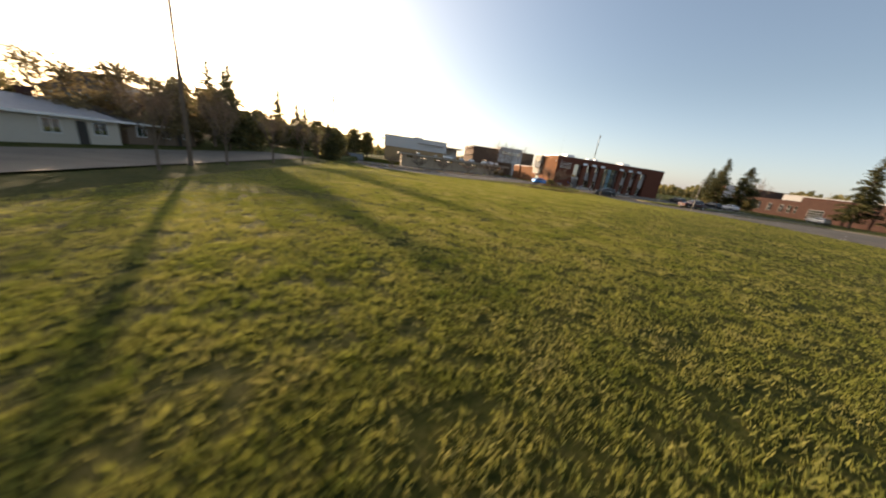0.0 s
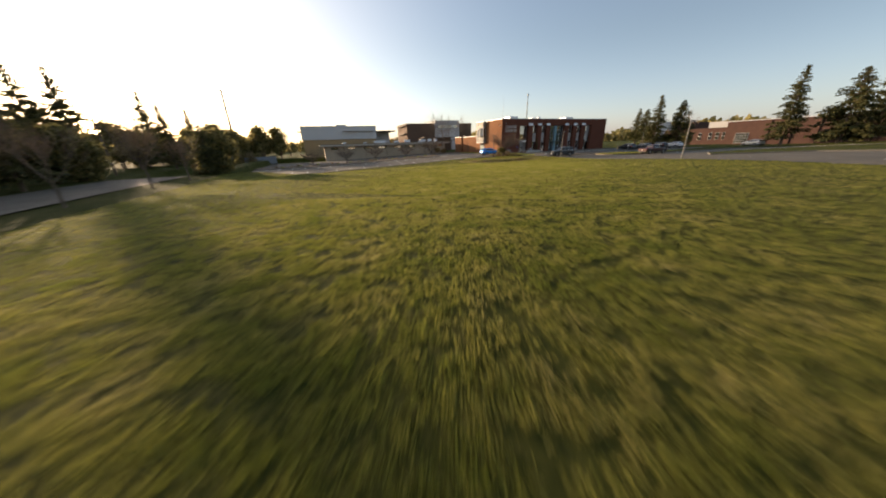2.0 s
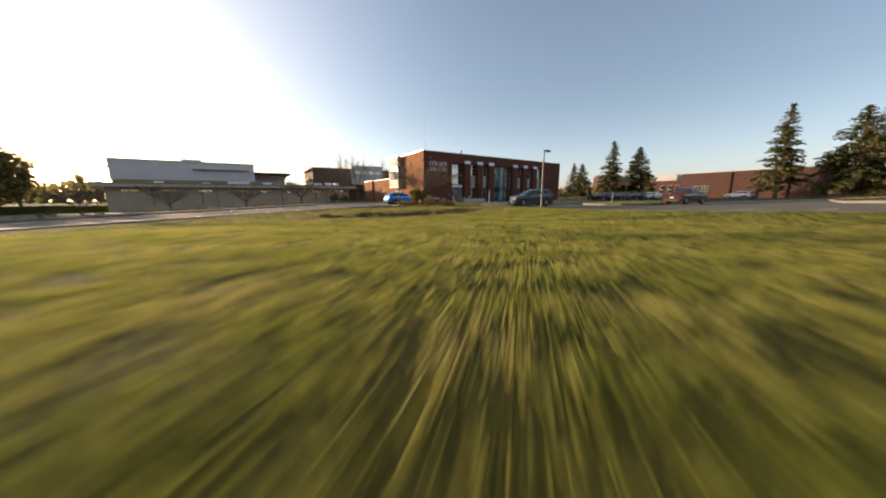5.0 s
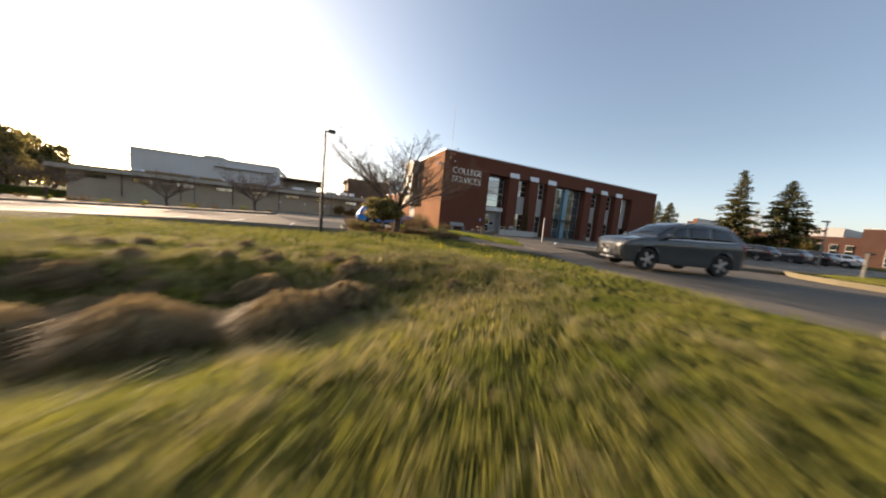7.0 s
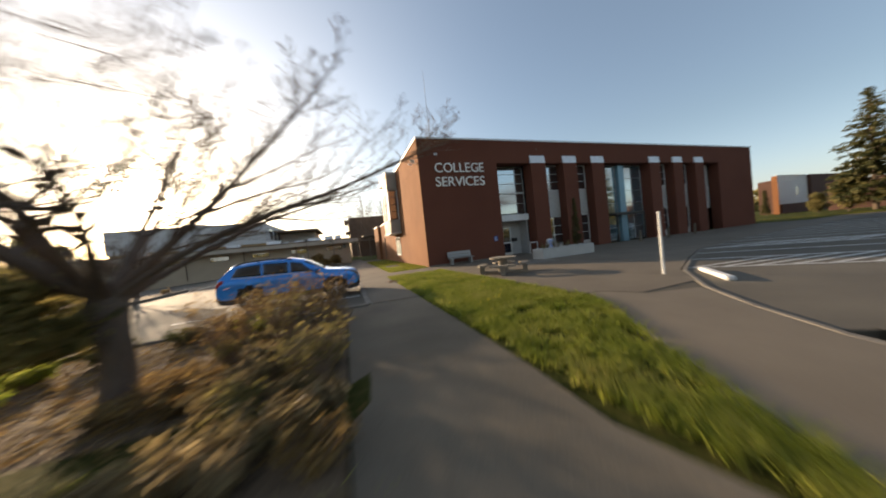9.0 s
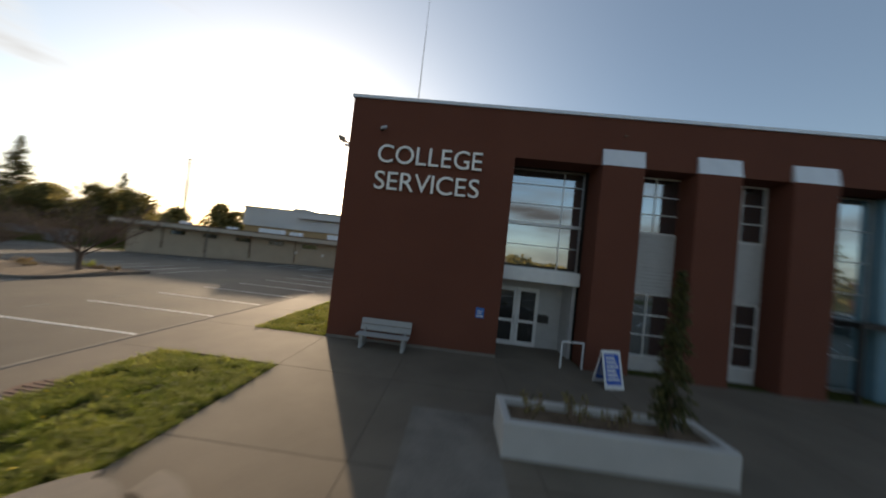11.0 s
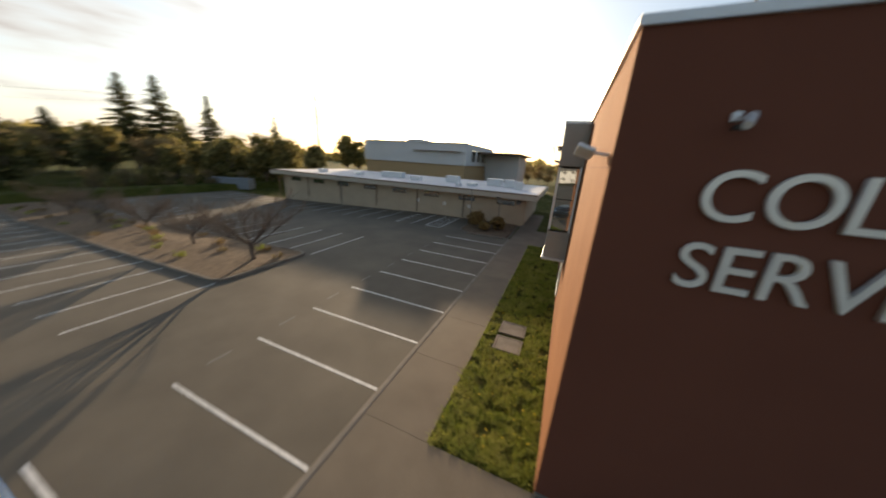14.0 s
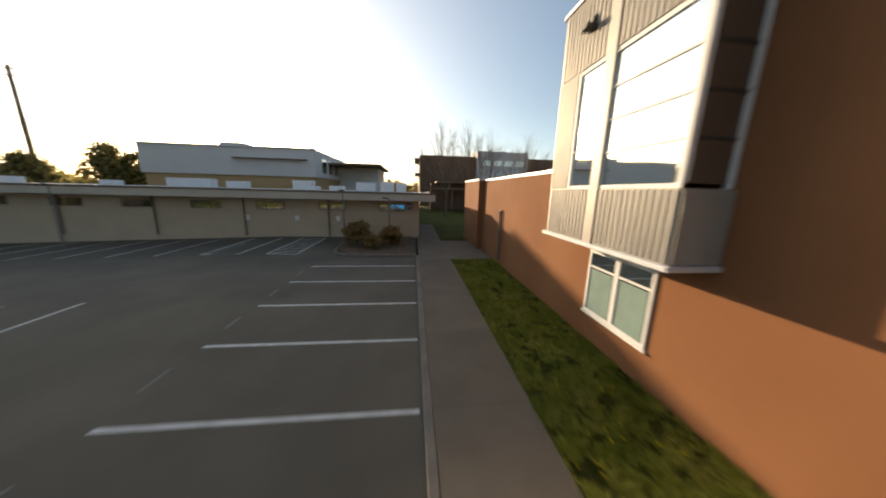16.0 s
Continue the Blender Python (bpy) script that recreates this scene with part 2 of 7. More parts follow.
POLE = mat("pole_grey", (0.22, 0.21, 0.185), (0.17, 0.16, 0.145), rough=0.55, metal=0.3, bump=0.05)
GLASS = glassy("window_glass")
BAYGLASS = glassy("bay_glass", (0.05, 0.06, 0.065), 0.03, 0.75)
DOORGLASS = glassy("door_glass", (0.01, 0.012, 0.012), 0.02, 0.12)
BLUEGLASS = glassy("entrance_glass", (0.05, 0.12, 0.15))
PANEL = mat("infill_panel", (0.5, 0.5, 0.49), (0.42, 0.42, 0.41), rough=0.6, bump=0.05)
BEIGE = mat("beige_block", (0.42, 0.34, 0.25), (0.5, 0.41, 0.3), rough=0.9, scale=0.6, fine=30, bump=0.2)
ROOFW = mat("white_membrane", (0.62, 0.63, 0.65), (0.5, 0.5, 0.52), rough=0.7, scale=0.4, fine=15)
BROWNTRIM = mat("brown_trim", (0.16, 0.11, 0.075), (0.2, 0.14, 0.1), rough=0.7)
FARWHITE = mat("pale_cladding", (0.62, 0.62, 0.62), (0.55, 0.55, 0.56), rough=0.7, scale=0.2)
TAN = mat("tan_brick", (0.4, 0.27, 0.14), (0.46, 0.32, 0.18), rough=0.9)
BROWNBRICK = mat("brown_brick", (0.12, 0.075, 0.05), (0.16, 0.1, 0.07), rough=0.9, scale=0.8)
REDBRICK = mat("red_brick", (0.07, 0.035, 0.026), (0.1, 0.05, 0.037), rough=0.9, scale=0.8, fine=20)
BARK = mat("bark", (0.1, 0.075, 0.055), (0.19, 0.145, 0.105), rough=0.95, scale=4, fine=30, bump=0.6, streak=(1, 1, 0.25))
TWIG = mat("twigs", (0.2, 0.14, 0.1), (0.27, 0.19, 0.13), rough=0.9, bump=0.2)
TREEBARK = mat("dark_bark", (0.08, 0.062, 0.05), (0.16, 0.12, 0.092), rough=0.95, scale=4, fine=30, bump=0.6, streak=(1, 1, 0.25))
DARKTWIG = mat("dark_twigs", (0.13, 0.095, 0.07), (0.2, 0.145, 0.105), rough=0.9, bump=0.2)
NEEDLE = leafy("conifer_needles", (0.04, 0.058, 0.022), (0.18, 0.16, 0.06), 0.4)
LEAF = leafy("evergreen_leaves", (0.1, 0.1, 0.036), (0.38, 0.31, 0.12), 0.6)
GOLD = leafy("golden_twigs", (0.16, 0.12, 0.06), (0.33, 0.26, 0.13), 0.5)
RUST = leafy("russet_leaves", (0.12, 0.07, 0.03), (0.4, 0.27, 0.1), 0.45)
LETTERM = mat("brushed_letters", (0.8, 0.78, 0.73), (0.72, 0.7, 0.65), rough=0.4, metal=0.3, bump=0.03)
PALECON = mat("pale_precast", (0.5, 0.49, 0.46), (0.42, 0.41, 0.385), rough=0.85, scale=1.5, fine=40, bump=0.15)
MULCH = mat("bark_mulch", (0.06, 0.04, 0.024), (0.2, 0.138, 0.085), rough=0.95, scale=2.5, fine=18, bump=0.9)
PETAL = leafy("daffodil_petals", (0.85, 0.6, 0.02), (0.95, 0.72, 0.05), 0.3)


# ---- building helpers ----
def part(name, bm, material, parent, label="", smooth=False):
    me = bpy.data.meshes.new(name)
    bm.to_mesh(me)
    bm.free()
    me.materials.append(material)
    if smooth:
        me.shade_smooth()
    ob = new(name, me)
    ob.parent = parent
    return tagged(ob, label)


def thing(name, m, label, category, group=""):
    ob = new(name)
    ob.empty_display_size = 0.3
    ob.matrix_world = m
    return tagged(ob, label, category, group)


def box(bm, x0, x1, y0, y1, z0, z1, bevel=0.0):
    r = bmesh.ops.create_cube(bm, size=1.0, matrix=Matrix.Translation(((x0 + x1) / 2, (y0 + y1) / 2, (z0 + z1) / 2)) @ Matrix.Diagonal((abs(x1 - x0), abs(y1 - y0), abs(z1 - z0), 1)))
    if bevel:
        es = list({e for v in r["verts"] for e in v.link_edges})
        bmesh.ops.bevel(bm, geom=es, offset=bevel, segments=1, affect="EDGES")
    return bm


def boxes(*specs, bevel=0.0):
    bm = bmesh.new()
    for s in specs:
        box(bm, *s, bevel=bevel)
    return bm


def tube(bm, p0, p1, r0, r1=None, n=10):
    r1 = r0 if r1 is None else r1
    p0, p1 = Vector(p0), Vector(p1)
    d = p1 - p0
    q = d.to_track_quat("Z", "Y").to_matrix().to_4x4()
    bmesh.ops.create_cone(bm, cap_ends=True, segments=n, radius1=r0, radius2=r1, depth=d.length, matrix=Matrix.Translation((p0 + p1) / 2) @ q)
    return bm


def prism(bm, outline, z0, z1):
    """A solid from a plan outline, counter-clockwise."""
    lo = [bm.verts.new((x, y, z0)) for x, y in outline]
    hi = [bm.verts.new((x, y, z1)) for x, y in outline]
    bm.faces.new(list(reversed(lo)))
    bm.faces.new(hi)
    k = len(outline)
    for i in range(k):
        bm.faces.new((lo[i], lo[(i + 1) % k], hi[(i + 1) % k], hi[i]))
    return bm


def ring_frame(x0, x1, y0, y1, z0, z1, bar):
    """One closed rectangular frame in the xz plane."""
    bm = bmesh.new()
    loops = []
    for y in (y0, y1):
        for k in (0.0, bar):
            loops.append([bm.verts.new(q) for q in ((x0 + k, y, z0 + k), (x1 - k, y, z0 + k), (x1 - k, y, z1 - k), (x0 + k, y, z1 - k))])
    a, b, c, d = loops
    for p, q in ((a, b), (b, d), (d, c), (c, a)):
        for i in range(4):
            bm.faces.new((p[i], p[(i + 1) % 4], q[(i + 1) % 4], q[i]))
    bmesh.ops.recalc_face_normals(bm, faces=bm.faces)
    return bm


def mesh_part(name, verts, faces, material, parent, label="", kind=""):
    me = bpy.data.meshes.new(name)
    me.from_pydata(verts, [], faces)
    me.materials.append(material)
    ob = new(name, me)
    ob.parent = parent
    return tagged(ob, label, kind=kind)


def structure(name, bm, material, label, category=""):
    ob = part(name, bm, material, None, label)
    return tagged(ob, category=category or name.split("_")[0], kind="structure")


# ---- ground ----
def smooth(a, b, v):
    t = min(1.0, max(0.0, (v - a) / (b - a)))
    return t * t * (3 - 2 * t)


def lot_z(x):
    """The west lot falls gently towards its far end."""
    return -0.1 - 0.035 * (min(max(-17.0 - x, 0.0), 31.0))


def field(x, y):
    """Height of the lawn: the playing field rises gently to the south, with a planted hollow near the lot."""
    z = -0.1 - 0.2 * smooth(-14, -22, y) + 0.95 * smooth(-30, -62, y)
    west = smooth(-19, -30, x) * (1 - smooth(-50, -60, x))
    z += west * 0.42 * smooth(-25, -36, y) * (1 - smooth(-36, -60, y))
    z += west * (lot_z(x) + 0.2) * (1 - smooth(-17, -34, y))
    z += 0.22 * smooth(-14, -6, x) * smooth(-14, -24, y)
    z -= (z + 0.35) * smooth(-53, -66, x) * smooth(-14, -24, y)
    z += 0.1 * smooth(-17.8, -15.4, y) * smooth(-12.2, -10.8, x)
    z -= 0.68 * math.exp(-(((x + 16.0) / 5.2) ** 2 + ((y + 25.45) / 1.95) ** 2) ** 1.8)
    lump = math.exp(-(((x + 14) / 6.5) ** 2 + ((y + 24.0) / 3.4) ** 2) ** 2)
    z += lump * 0.13 * noise.noise((x * 1.3, y * 1.3, 7))
    return z


def drive_z(x, y):
    """The east drive: it falls from the plaza and dips beside the stalls."""
    return field(x, y) * smooth(-8, -30, y) - 0.2 * math.exp(-((x - 2.4) / 3.0) ** 2 - ((y + 19.3) / 2.6) ** 2)


KERB_E = [(0.5, -12.9), (-0.45, -14.5), (-1.8, -16.5), (-2.5, -17.75), (-2.95, -18.8), (-3.35, -19.7), (-3.9, -21.2), (-4.9, -24.0), (-5.7, -28.5), (-9.0, -50.0), (-12.4, -67.0), (-16.0, -95.0)]


def kerb_x(y):
    """The east road's western edge."""
    for (xa, ya), (xb, yb) in zip(KERB_E, KERB_E[1:]):
        if yb <= y <= ya:
            return xa + (xb - xa) * (y - ya) / (yb - ya)
    return 0.5 if y > -12.9 else -16.0


def ground_z(x, y):
    z = field(x, y)
    if y > -10.5:
        z = -0.03
    if -63 < x < -4.8 and -15.0 - 0.04 * max(0.0, -11.5 - x) < y < 40 and not (x > -11.4 and y < -10.2):
        z = lot_z(x) - 0.07
    elif -5.3 < x and y > -21.5 and x < 40:
        z = -0.03 - 0.05 * smooth(-15, -20, y)
    if -11.4 <= x < -5.0 and -15.0 < y < -10.0:
        z = -0.17
    if x > kerb_x(y) - 0.1 and y < -2.6:
        z = drive_z(x, y) - 0.24
    if -76.5 < x < -66.6:
        z = -0.42 - 0.8 * smooth(-20, 5, y)
    elif x <= -76.5:
        z = -0.35
    return z + (0.03 * noise.noise((x * 0.35, y * 0.35, 0)) if y < -16 and -62 < x < kerb_x(y) - 1 else 0)


def spread(lo, hi, a, b, step):
    """Grid lines: fine between a and b, widening outwards."""
    c = [a]
    while c[-1] < b:
        c.append(c[-1] + step)
    g = step
    while c[-1] < hi:
        g *= 1.5
        c.append(c[-1] + g)
    g = step
    while c[0] > lo:
        g *= 1.5
        c.insert(0, c[0] - g)
    return c


gx, gy = spread(-2500, 2500, -79, 42, 0.5), spread(-2500, 2500, -95, 44, 0.5)
ground = mesh_part("ground", [(x, y, ground_z(x, y)) for y in gy for x in gx], [(j * len(gx) + i, j * len(gx) + i + 1, (j + 1) * len(gx) + i + 1, (j + 1) * len(gx) + i) for j in range(len(gy) - 1) for i in range(len(gx) - 1)], GRASS, None, "sunlit green grass field with yellowish worn patches")
tagged(ground, category="lawn", kind="structure")
ground.data.shade_smooth()

def south_kerb(x):
    return -15.0 - 0.04 * max(0.0, -11.5 - x)


# west parking lot, its sheet of asphalt
bm = bmesh.new()
xs = [-62 + 51.4 * i / 40 for i in range(41)]
for x in xs:
    bm.verts.new((x, south_kerb(x), lot_z(x)))
    bm.verts.new((x, -10.2, lot_z(x)))
    bm.verts.new((x, 30.2, lot_z(x)))
bm.verts.ensure_lookup_table()
for i in range(40):
    for k in (0, 1):
        a = 3 * i + k
        bm.faces.new((bm.verts[a], bm.verts[a + 3], bm.verts[a + 4], bm.verts[a + 1]))
e0, e1 = bm.verts.new((-4.95, -10.0, -0.1)), bm.verts.new((-4.95, 30.2, -0.1))
bm.verts.ensure_lookup_table()
bm.faces.new((bm.verts[3 * 40 + 1], e0, e1, bm.verts[3 * 40 + 2]))
structure("road_west_lot", bm, ASPHALT, "grey asphalt parking lot with white stall lines", "parking lot")
# street on the far side of the field
bm = bmesh.new()
ys = [-160 + 8 * i for i in range(19)]
for y in ys:
    for x in (-76.0, -67.0):
        bm.verts.new((x, y, -0.3 - 0.8 * smooth(-20, 5, y)))
bm.verts.ensure_lookup_table()
for i in range(len(ys) - 1):
    bm.faces.new((bm.verts[2 * i], bm.verts[2 * i + 1], bm.verts[2 * i + 3], bm.verts[2 * i + 2]))
structure("road_street", bm, ASPHALT, "pale asphalt street beside the field", "road")
# east lot and drive
bm = bmesh.new()
rows = [-95 + 1.5 * i for i in range(46)] + [-27 + 0.6 * i for i in range(15)] + [-18 + 1.5 * i for i in range(12)]
cols = 60
for y in rows:
    x0 = kerb_x(y)
    for i in range(cols):
        x = x0 + (78 - x0) * (i / (cols - 1)) ** 1.7
        bm.verts.new((x, y, drive_z(x, y) - 0.12))
bm.verts.ensure_lookup_table()
for j in range(len(rows) - 1):
    for i in range(cols - 1):
        bm.faces.new((bm.verts[j * cols + i], bm.verts[j * cols + i + 1], bm.verts[(j + 1) * cols + i + 1], bm.verts[(j + 1) * cols + i]))
structure("road_east_lot", bm, ASPHALT, "asphalt drive and car park in front of the brick building", "parking lot")

# pavements: slabs with open joints over a dark bed
def clip(poly, axis, lim, keep_less):
    out = []
    for p, q in zip(poly, poly[1:] + poly[:1]):
        pin, qin = (p[axis] <= lim) == keep_less, (q[axis] <= lim) == keep_less
        if pin:
            out.append(p)
        if pin != qin:
            k = (lim - p[axis]) / (q[axis] - p[axis])
            out.append((p[0] + (q[0] - p[0]) * k, p[1] + (q[1] - p[1]) * k))
    return out


def slabs(name, outline, xs, ys, top, material, label, category):
    """A paved area: a dark bed, and single slabs a finger's width apart."""
    bed = structure(name, prism(bmesh.new(), outline, -0.4, top - 0.014), GROOVE, label, category)
    for x0, x1 in zip(xs, xs[1:]):
        for y0, y1 in zip(ys, ys[1:]):
            g = 0.006
            poly = clip(clip(clip(clip(list(outline), 0, x1 - g, True), 0, x0 + g, False), 1, y1 - g, True), 1, y0 + g, False)
            if len(poly) > 2 and abs(sum(p[0] * q[1] - q[0] * p[1] for p, q in zip(poly, poly[1:] + poly[:1]))) > 0.02:
                part("slab", prism(bmesh.new(), poly, top - 0.1, top + random.uniform(-0.003, 0.003)), material, bed)
    return bed


SIDE = [(-4.78, -9.9), (-3.3, -9.9), (-3.3, -2.74), (-2.75, -2.74), (-2.75, 40), (-4.78, 40)]
slabs("pavement_side", SIDE, [-5.2, -2.7], [-9.95, -8.4, -5.6, -2.74, 0.0] + [3.05 * i for i in range(1, 14)], 0.0, CONCRETE, "concrete footpath along the parking stalls", "footpath")
PLAZA = [(-2.79, -2.74), (0.0, -2.74), (0.0, -13.3), (0.5, -13.3), (1.0, -14.2), (2.2, -14.6), (4.4, -12.9), (7.5, -11.4), (11, -9.9), (18, -8.5), (41, -7.0), (41, 0.0), (-2.79, 0.0)]
slabs("pavement_plaza", PLAZA, [-2.8, 0.0, 3.1, 6.2, 9.3, 12.4, 15.5, 18.6, 24.8, 31, 41.5], [-14.1, -11.4, -8.6, -5.7, -2.74, 0.0], 0.004, CONCRETE, "concrete plaza in front of the brick building", "plaza")
WALK = [(0.5, -12.9), (-0.45, -14.5), (-1.8, -16.5), (-2.5, -17.75), (-2.95, -18.8), (-3.35, -19.7), (-3.55, -21.0), (-0.95, -20.6), (-0.5, -18.6), (0.2, -17.0), (1.0, -15.9), (2.2, -14.6), (1.0, -14.2), (0.5, -13.3)]
slabs("pavement_walk", WALK, [-5, 3], [-21.5, -18.5, -15.5, -12.5], 0.0, CONCRETE, "concrete footpath beside the drive", "footpath")
structure("pavement_path", prism(bmesh.new(), [(-3.3, -9.9), (-5.3, -9.9), (-5.5, -11.5), (-5.52, -17.5), (-5.45, -18.7), (-5.1, -20.4), (-4.6, -22.0), (-3.9, -21.2), (-3.45, -19.9), (-3.02, -18.9), (-2.8, -18.35), (-3.2, -17.9), (-3.45, -16.9), (-3.36, -15.6), (-3.32, -13.0)], -0.4, -0.016), PATHM, "worn grey asphalt path to the parking stalls", "path")

bm = bmesh.new()
ramp_rows = []
for i in range(22):
    y = -20.35 - 0.5 * i
    xa, xb = kerb_x(y) - 0.3, min(-0.95 - 0.36 * (-20.6 - y), kerb_x(y) + 2.4 * (1 - smooth(-26, -31, y)) + 0.15)
    row = []
    for k in range(5):
        x = xa + (xb - xa) * k / 4
        road = drive_z(x, y) - 0.12
        row.append((x, y, 0.002 + (road + 0.014 - 0.002) * smooth(-20.3, -23.5, y)))
    ramp_rows.append([bm.verts.new((row[0][0] - 0.02, y, row[0][2] - 0.3))] + [bm.verts.new(q) for q in row] + [bm.verts.new((row[-1][0] + 0.02, y, row[-1][2] - 0.3))])
for r0, r1 in zip(ramp_rows, ramp_rows[1:]):
    for k in range(6):
        bm.faces.new((r0[k], r1[k], r1[k + 1], r0[k + 1]))
bmesh.ops.recalc_face_normals(bm, faces=bm.faces)
structure("pavement_ramp", bm, PATHM, "worn paved edge sloping down beside the drive", "footpath")

# ---- the services building ----
BH, BW, BD = 9.0, 40.6, 14.5
building = thing("college_building", pose(0, 0, 0), "two-storey orange stucco college building with tall piers, front coloured dark red for shade", "building")
OPX0, OPX1, OPZ = 6.2, 34.2, 7.27
part("wall", boxes((0.0, OPX0, 0.0, 0.9, -0.3, BH), (OPX1, BW, 0.0, 0.9, -0.3, BH), (OPX0, OPX1, 0.0, 0.9, OPZ, BH)), SHADEWALL, building, "stucco front wall with its shade put into a dark red colour")
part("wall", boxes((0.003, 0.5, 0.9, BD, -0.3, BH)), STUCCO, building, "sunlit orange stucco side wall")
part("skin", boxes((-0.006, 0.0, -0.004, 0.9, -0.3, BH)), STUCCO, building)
part("wall", boxes((BW - 0.5, BW, 0.9, BD, -0.3, BH), (0.5, BW - 0.5, BD - 0.5, BD, -0.3, BH)), SHADEWALL, building)
part("roof", boxes((0.5, BW - 0.5, 0.9, BD - 0.5, BH - 0.5, BH - 0.3)), ROOFW, building)
part("coping", boxes((-0.06, BW + 0.06, -0.06, 0.4, BH, BH + 0.12), (-0.06, 0.4, 0.4, BD, BH, BH + 0.12), (BW - 0.4, BW + 0.06, 0.4, BD, BH, BH + 0.12)), FLASH, building, "pale metal coping")
# Dark sheet added behind the front glazing in place of unlit rooms.
part("dark_backing", boxes((9.2, OPX1, 1.2, 1.4, -0.2, OPZ + 0.2), (OPX0, 9.2, 1.2, 1.4, 2.9, OPZ + 0.2)), DARKM, building)
PIERS = (10.0, 13.28, 16.45, 23.8, 27.25, 30.7)
for cx in PIERS:
    part("pier", boxes((cx - 0.73, cx + 0.73, -0.12, 0.9, -0.2, 7.25)), SHADEWALL, building)
    bm = bmesh.new()
    prof = [(-0.125, 7.25), (0.0, 7.25), (0.0, 7.85), (-0.04, 7.85)]
    a = [bm.verts.new((cx - 0.73, y, z)) for y, z in prof]
    b = [bm.verts.new((cx + 0.73, y, z)) for y, z in prof]
    bm.faces.new(a)
    bm.faces.new(list(reversed(b)))
    for i in range(4):
        bm.faces.new((a[i], b[i], b[(i + 1) % 4], a[(i + 1) % 4]))
    bmesh.ops.recalc_face_normals(bm, faces=bm.faces)
    part("pier_cap", bm, FLASH, building, "sloped pale metal cap")
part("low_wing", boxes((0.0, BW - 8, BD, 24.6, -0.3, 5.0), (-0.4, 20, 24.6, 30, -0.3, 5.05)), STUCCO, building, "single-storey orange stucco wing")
part("wing_coping", boxes((-0.05, 0.4, BD, 24.6, 5.0, 5.12), (-0.46, 0.1, 24.55, 30, 5.05, 5.17)), FLASH, building)
part("door_floor", boxes((OPX0 - 0.1, 9.18, 0.001, 2.0, -0.2, 0.006)), CONCRETE, building)
for spec in ((OPX0 + 0.02, 9.18, 1.9, 2.0, -0.2, 3.0), (OPX0 - 0.1, OPX0 + 0.02, 0.9, 1.9, -0.2, 3.0), (9.06, 9.18, 0.9, 1.9, -0.2, 3.0), (OPX0, 9.18, 0.95, 2.0, 2.78, 2.9)):
    part("recess_panel", boxes(spec), PANEL, building, "pale panelled recess behind the side doors")
part("lintel", boxes((OPX0 + 0.02, 9.18, 0.62, 1.0, 2.8, 3.3), bevel=0.01), WHITE, building, "white beam over the doors")


def window(parent, x0, x1, z0, z1, y, rows, cols, frame_mat=WHITE, glass=GLASS, bar=0.045, depth=0.1, zs=None, xs=None):
    """A framed window in a wall that faces -y: frame, muntins and single panes."""
    w = part("window", ring_frame(x0, x1, y - depth, y, z0, z1, bar), frame_mat, parent)
    xs = xs or [x0 + bar + (x1 - x0 - 2 * bar) * i / cols for i in range(cols + 1)]
    zs = zs or [z0 + bar + (z1 - z0 - 2 * bar) * i / rows for i in range(rows + 1)]
    for i in range(cols):
        for j in range(rows):
            part("pane", boxes((xs[i] + 0.012, xs[i + 1] - 0.012, y - depth * 0.55, y - depth * 0.45, zs[j] + 0.012, zs[j + 1] - 0.012)), glass, w)
    for x in xs[1:-1]:
        part("mullion", boxes((x - bar * 0.4, x + bar * 0.4, y - depth * 0.8, y - 0.01, z0 + bar, z1 - bar)), frame_mat, w)
    for z in zs[1:-1]:
        part("transom", boxes((x0 + bar, x1 - bar, y - depth * 0.9, y - 0.012, z - bar * 0.4, z + bar * 0.4)), frame_mat, w)
    return w


window(building, OPX0 + 0.02, 9.19, 3.3, OPZ - 0.03, 1.1, 5, 2, STEEL, zs=[3.42, 4.22, 5.07, 5.86, 6.64, OPZ - 0.075], xs=[OPX0 + 0.065, 8.4, 9.145])
part("transom_beam", boxes((OPX0 + 0.02, 9.19, 0.94, 1.0, 5.01, 5.13)), STEEL, building)
for x0, x1 in ((10.75, 12.7), (14.03, 15.7), (24.55, 26.45), (27.95, 29.85), (31.35, 32.9)):
    window(building, x0, x1, 5.1, OPZ - 0.03, 0.8, 3, 2)
    for k in range(16):
        part("slat", boxes((x0, x1, 0.7 - 0.012 * (k % 2), 0.76, 2.86 + k * 0.14, 2.99 + k * 0.14)), PANEL, building)
    window(building, x0, x1, 0.5, 2.84, 0.8, 3, 2)
    part("spandrel", boxes((x0, x1, 0.7, 0.85, -0.1, 0.48)), PANEL, building)
part("wall_infill", boxes((32.92, OPX1, 1.0, 1.15, 2.4, OPZ)), PANEL, building)
# the glazed main entrance between the middle piers
ent = window(building, 17.15, 19.6, 0.1, OPZ - 0.05, 0.95, 6, 2, STEEL, BLUEGLASS)
window(building, 20.45, 23.05, 0.1, OPZ - 0.05, 0.95, 6, 2, STEEL, BLUEGLASS)
part("column", boxes((19.65, 20.4, 0.55, 1.05, -0.1, OPZ - 0.05), bevel=0.03), mat("blue_metal", (0.16, 0.3, 0.38), (0.2, 0.34, 0.42), rough=0.4, metal=0.4), building, "blue-grey metal column of the entrance")
part("entrance_canopy", boxes((18.3, 22.0, 0.0, 0.95, 2.5, 2.7), (18.3, 18.4, 0.0, 0.1, 0, 2.5), (21.9, 22.0, 0.0, 0.1, 0, 2.5)), DARKM, building)
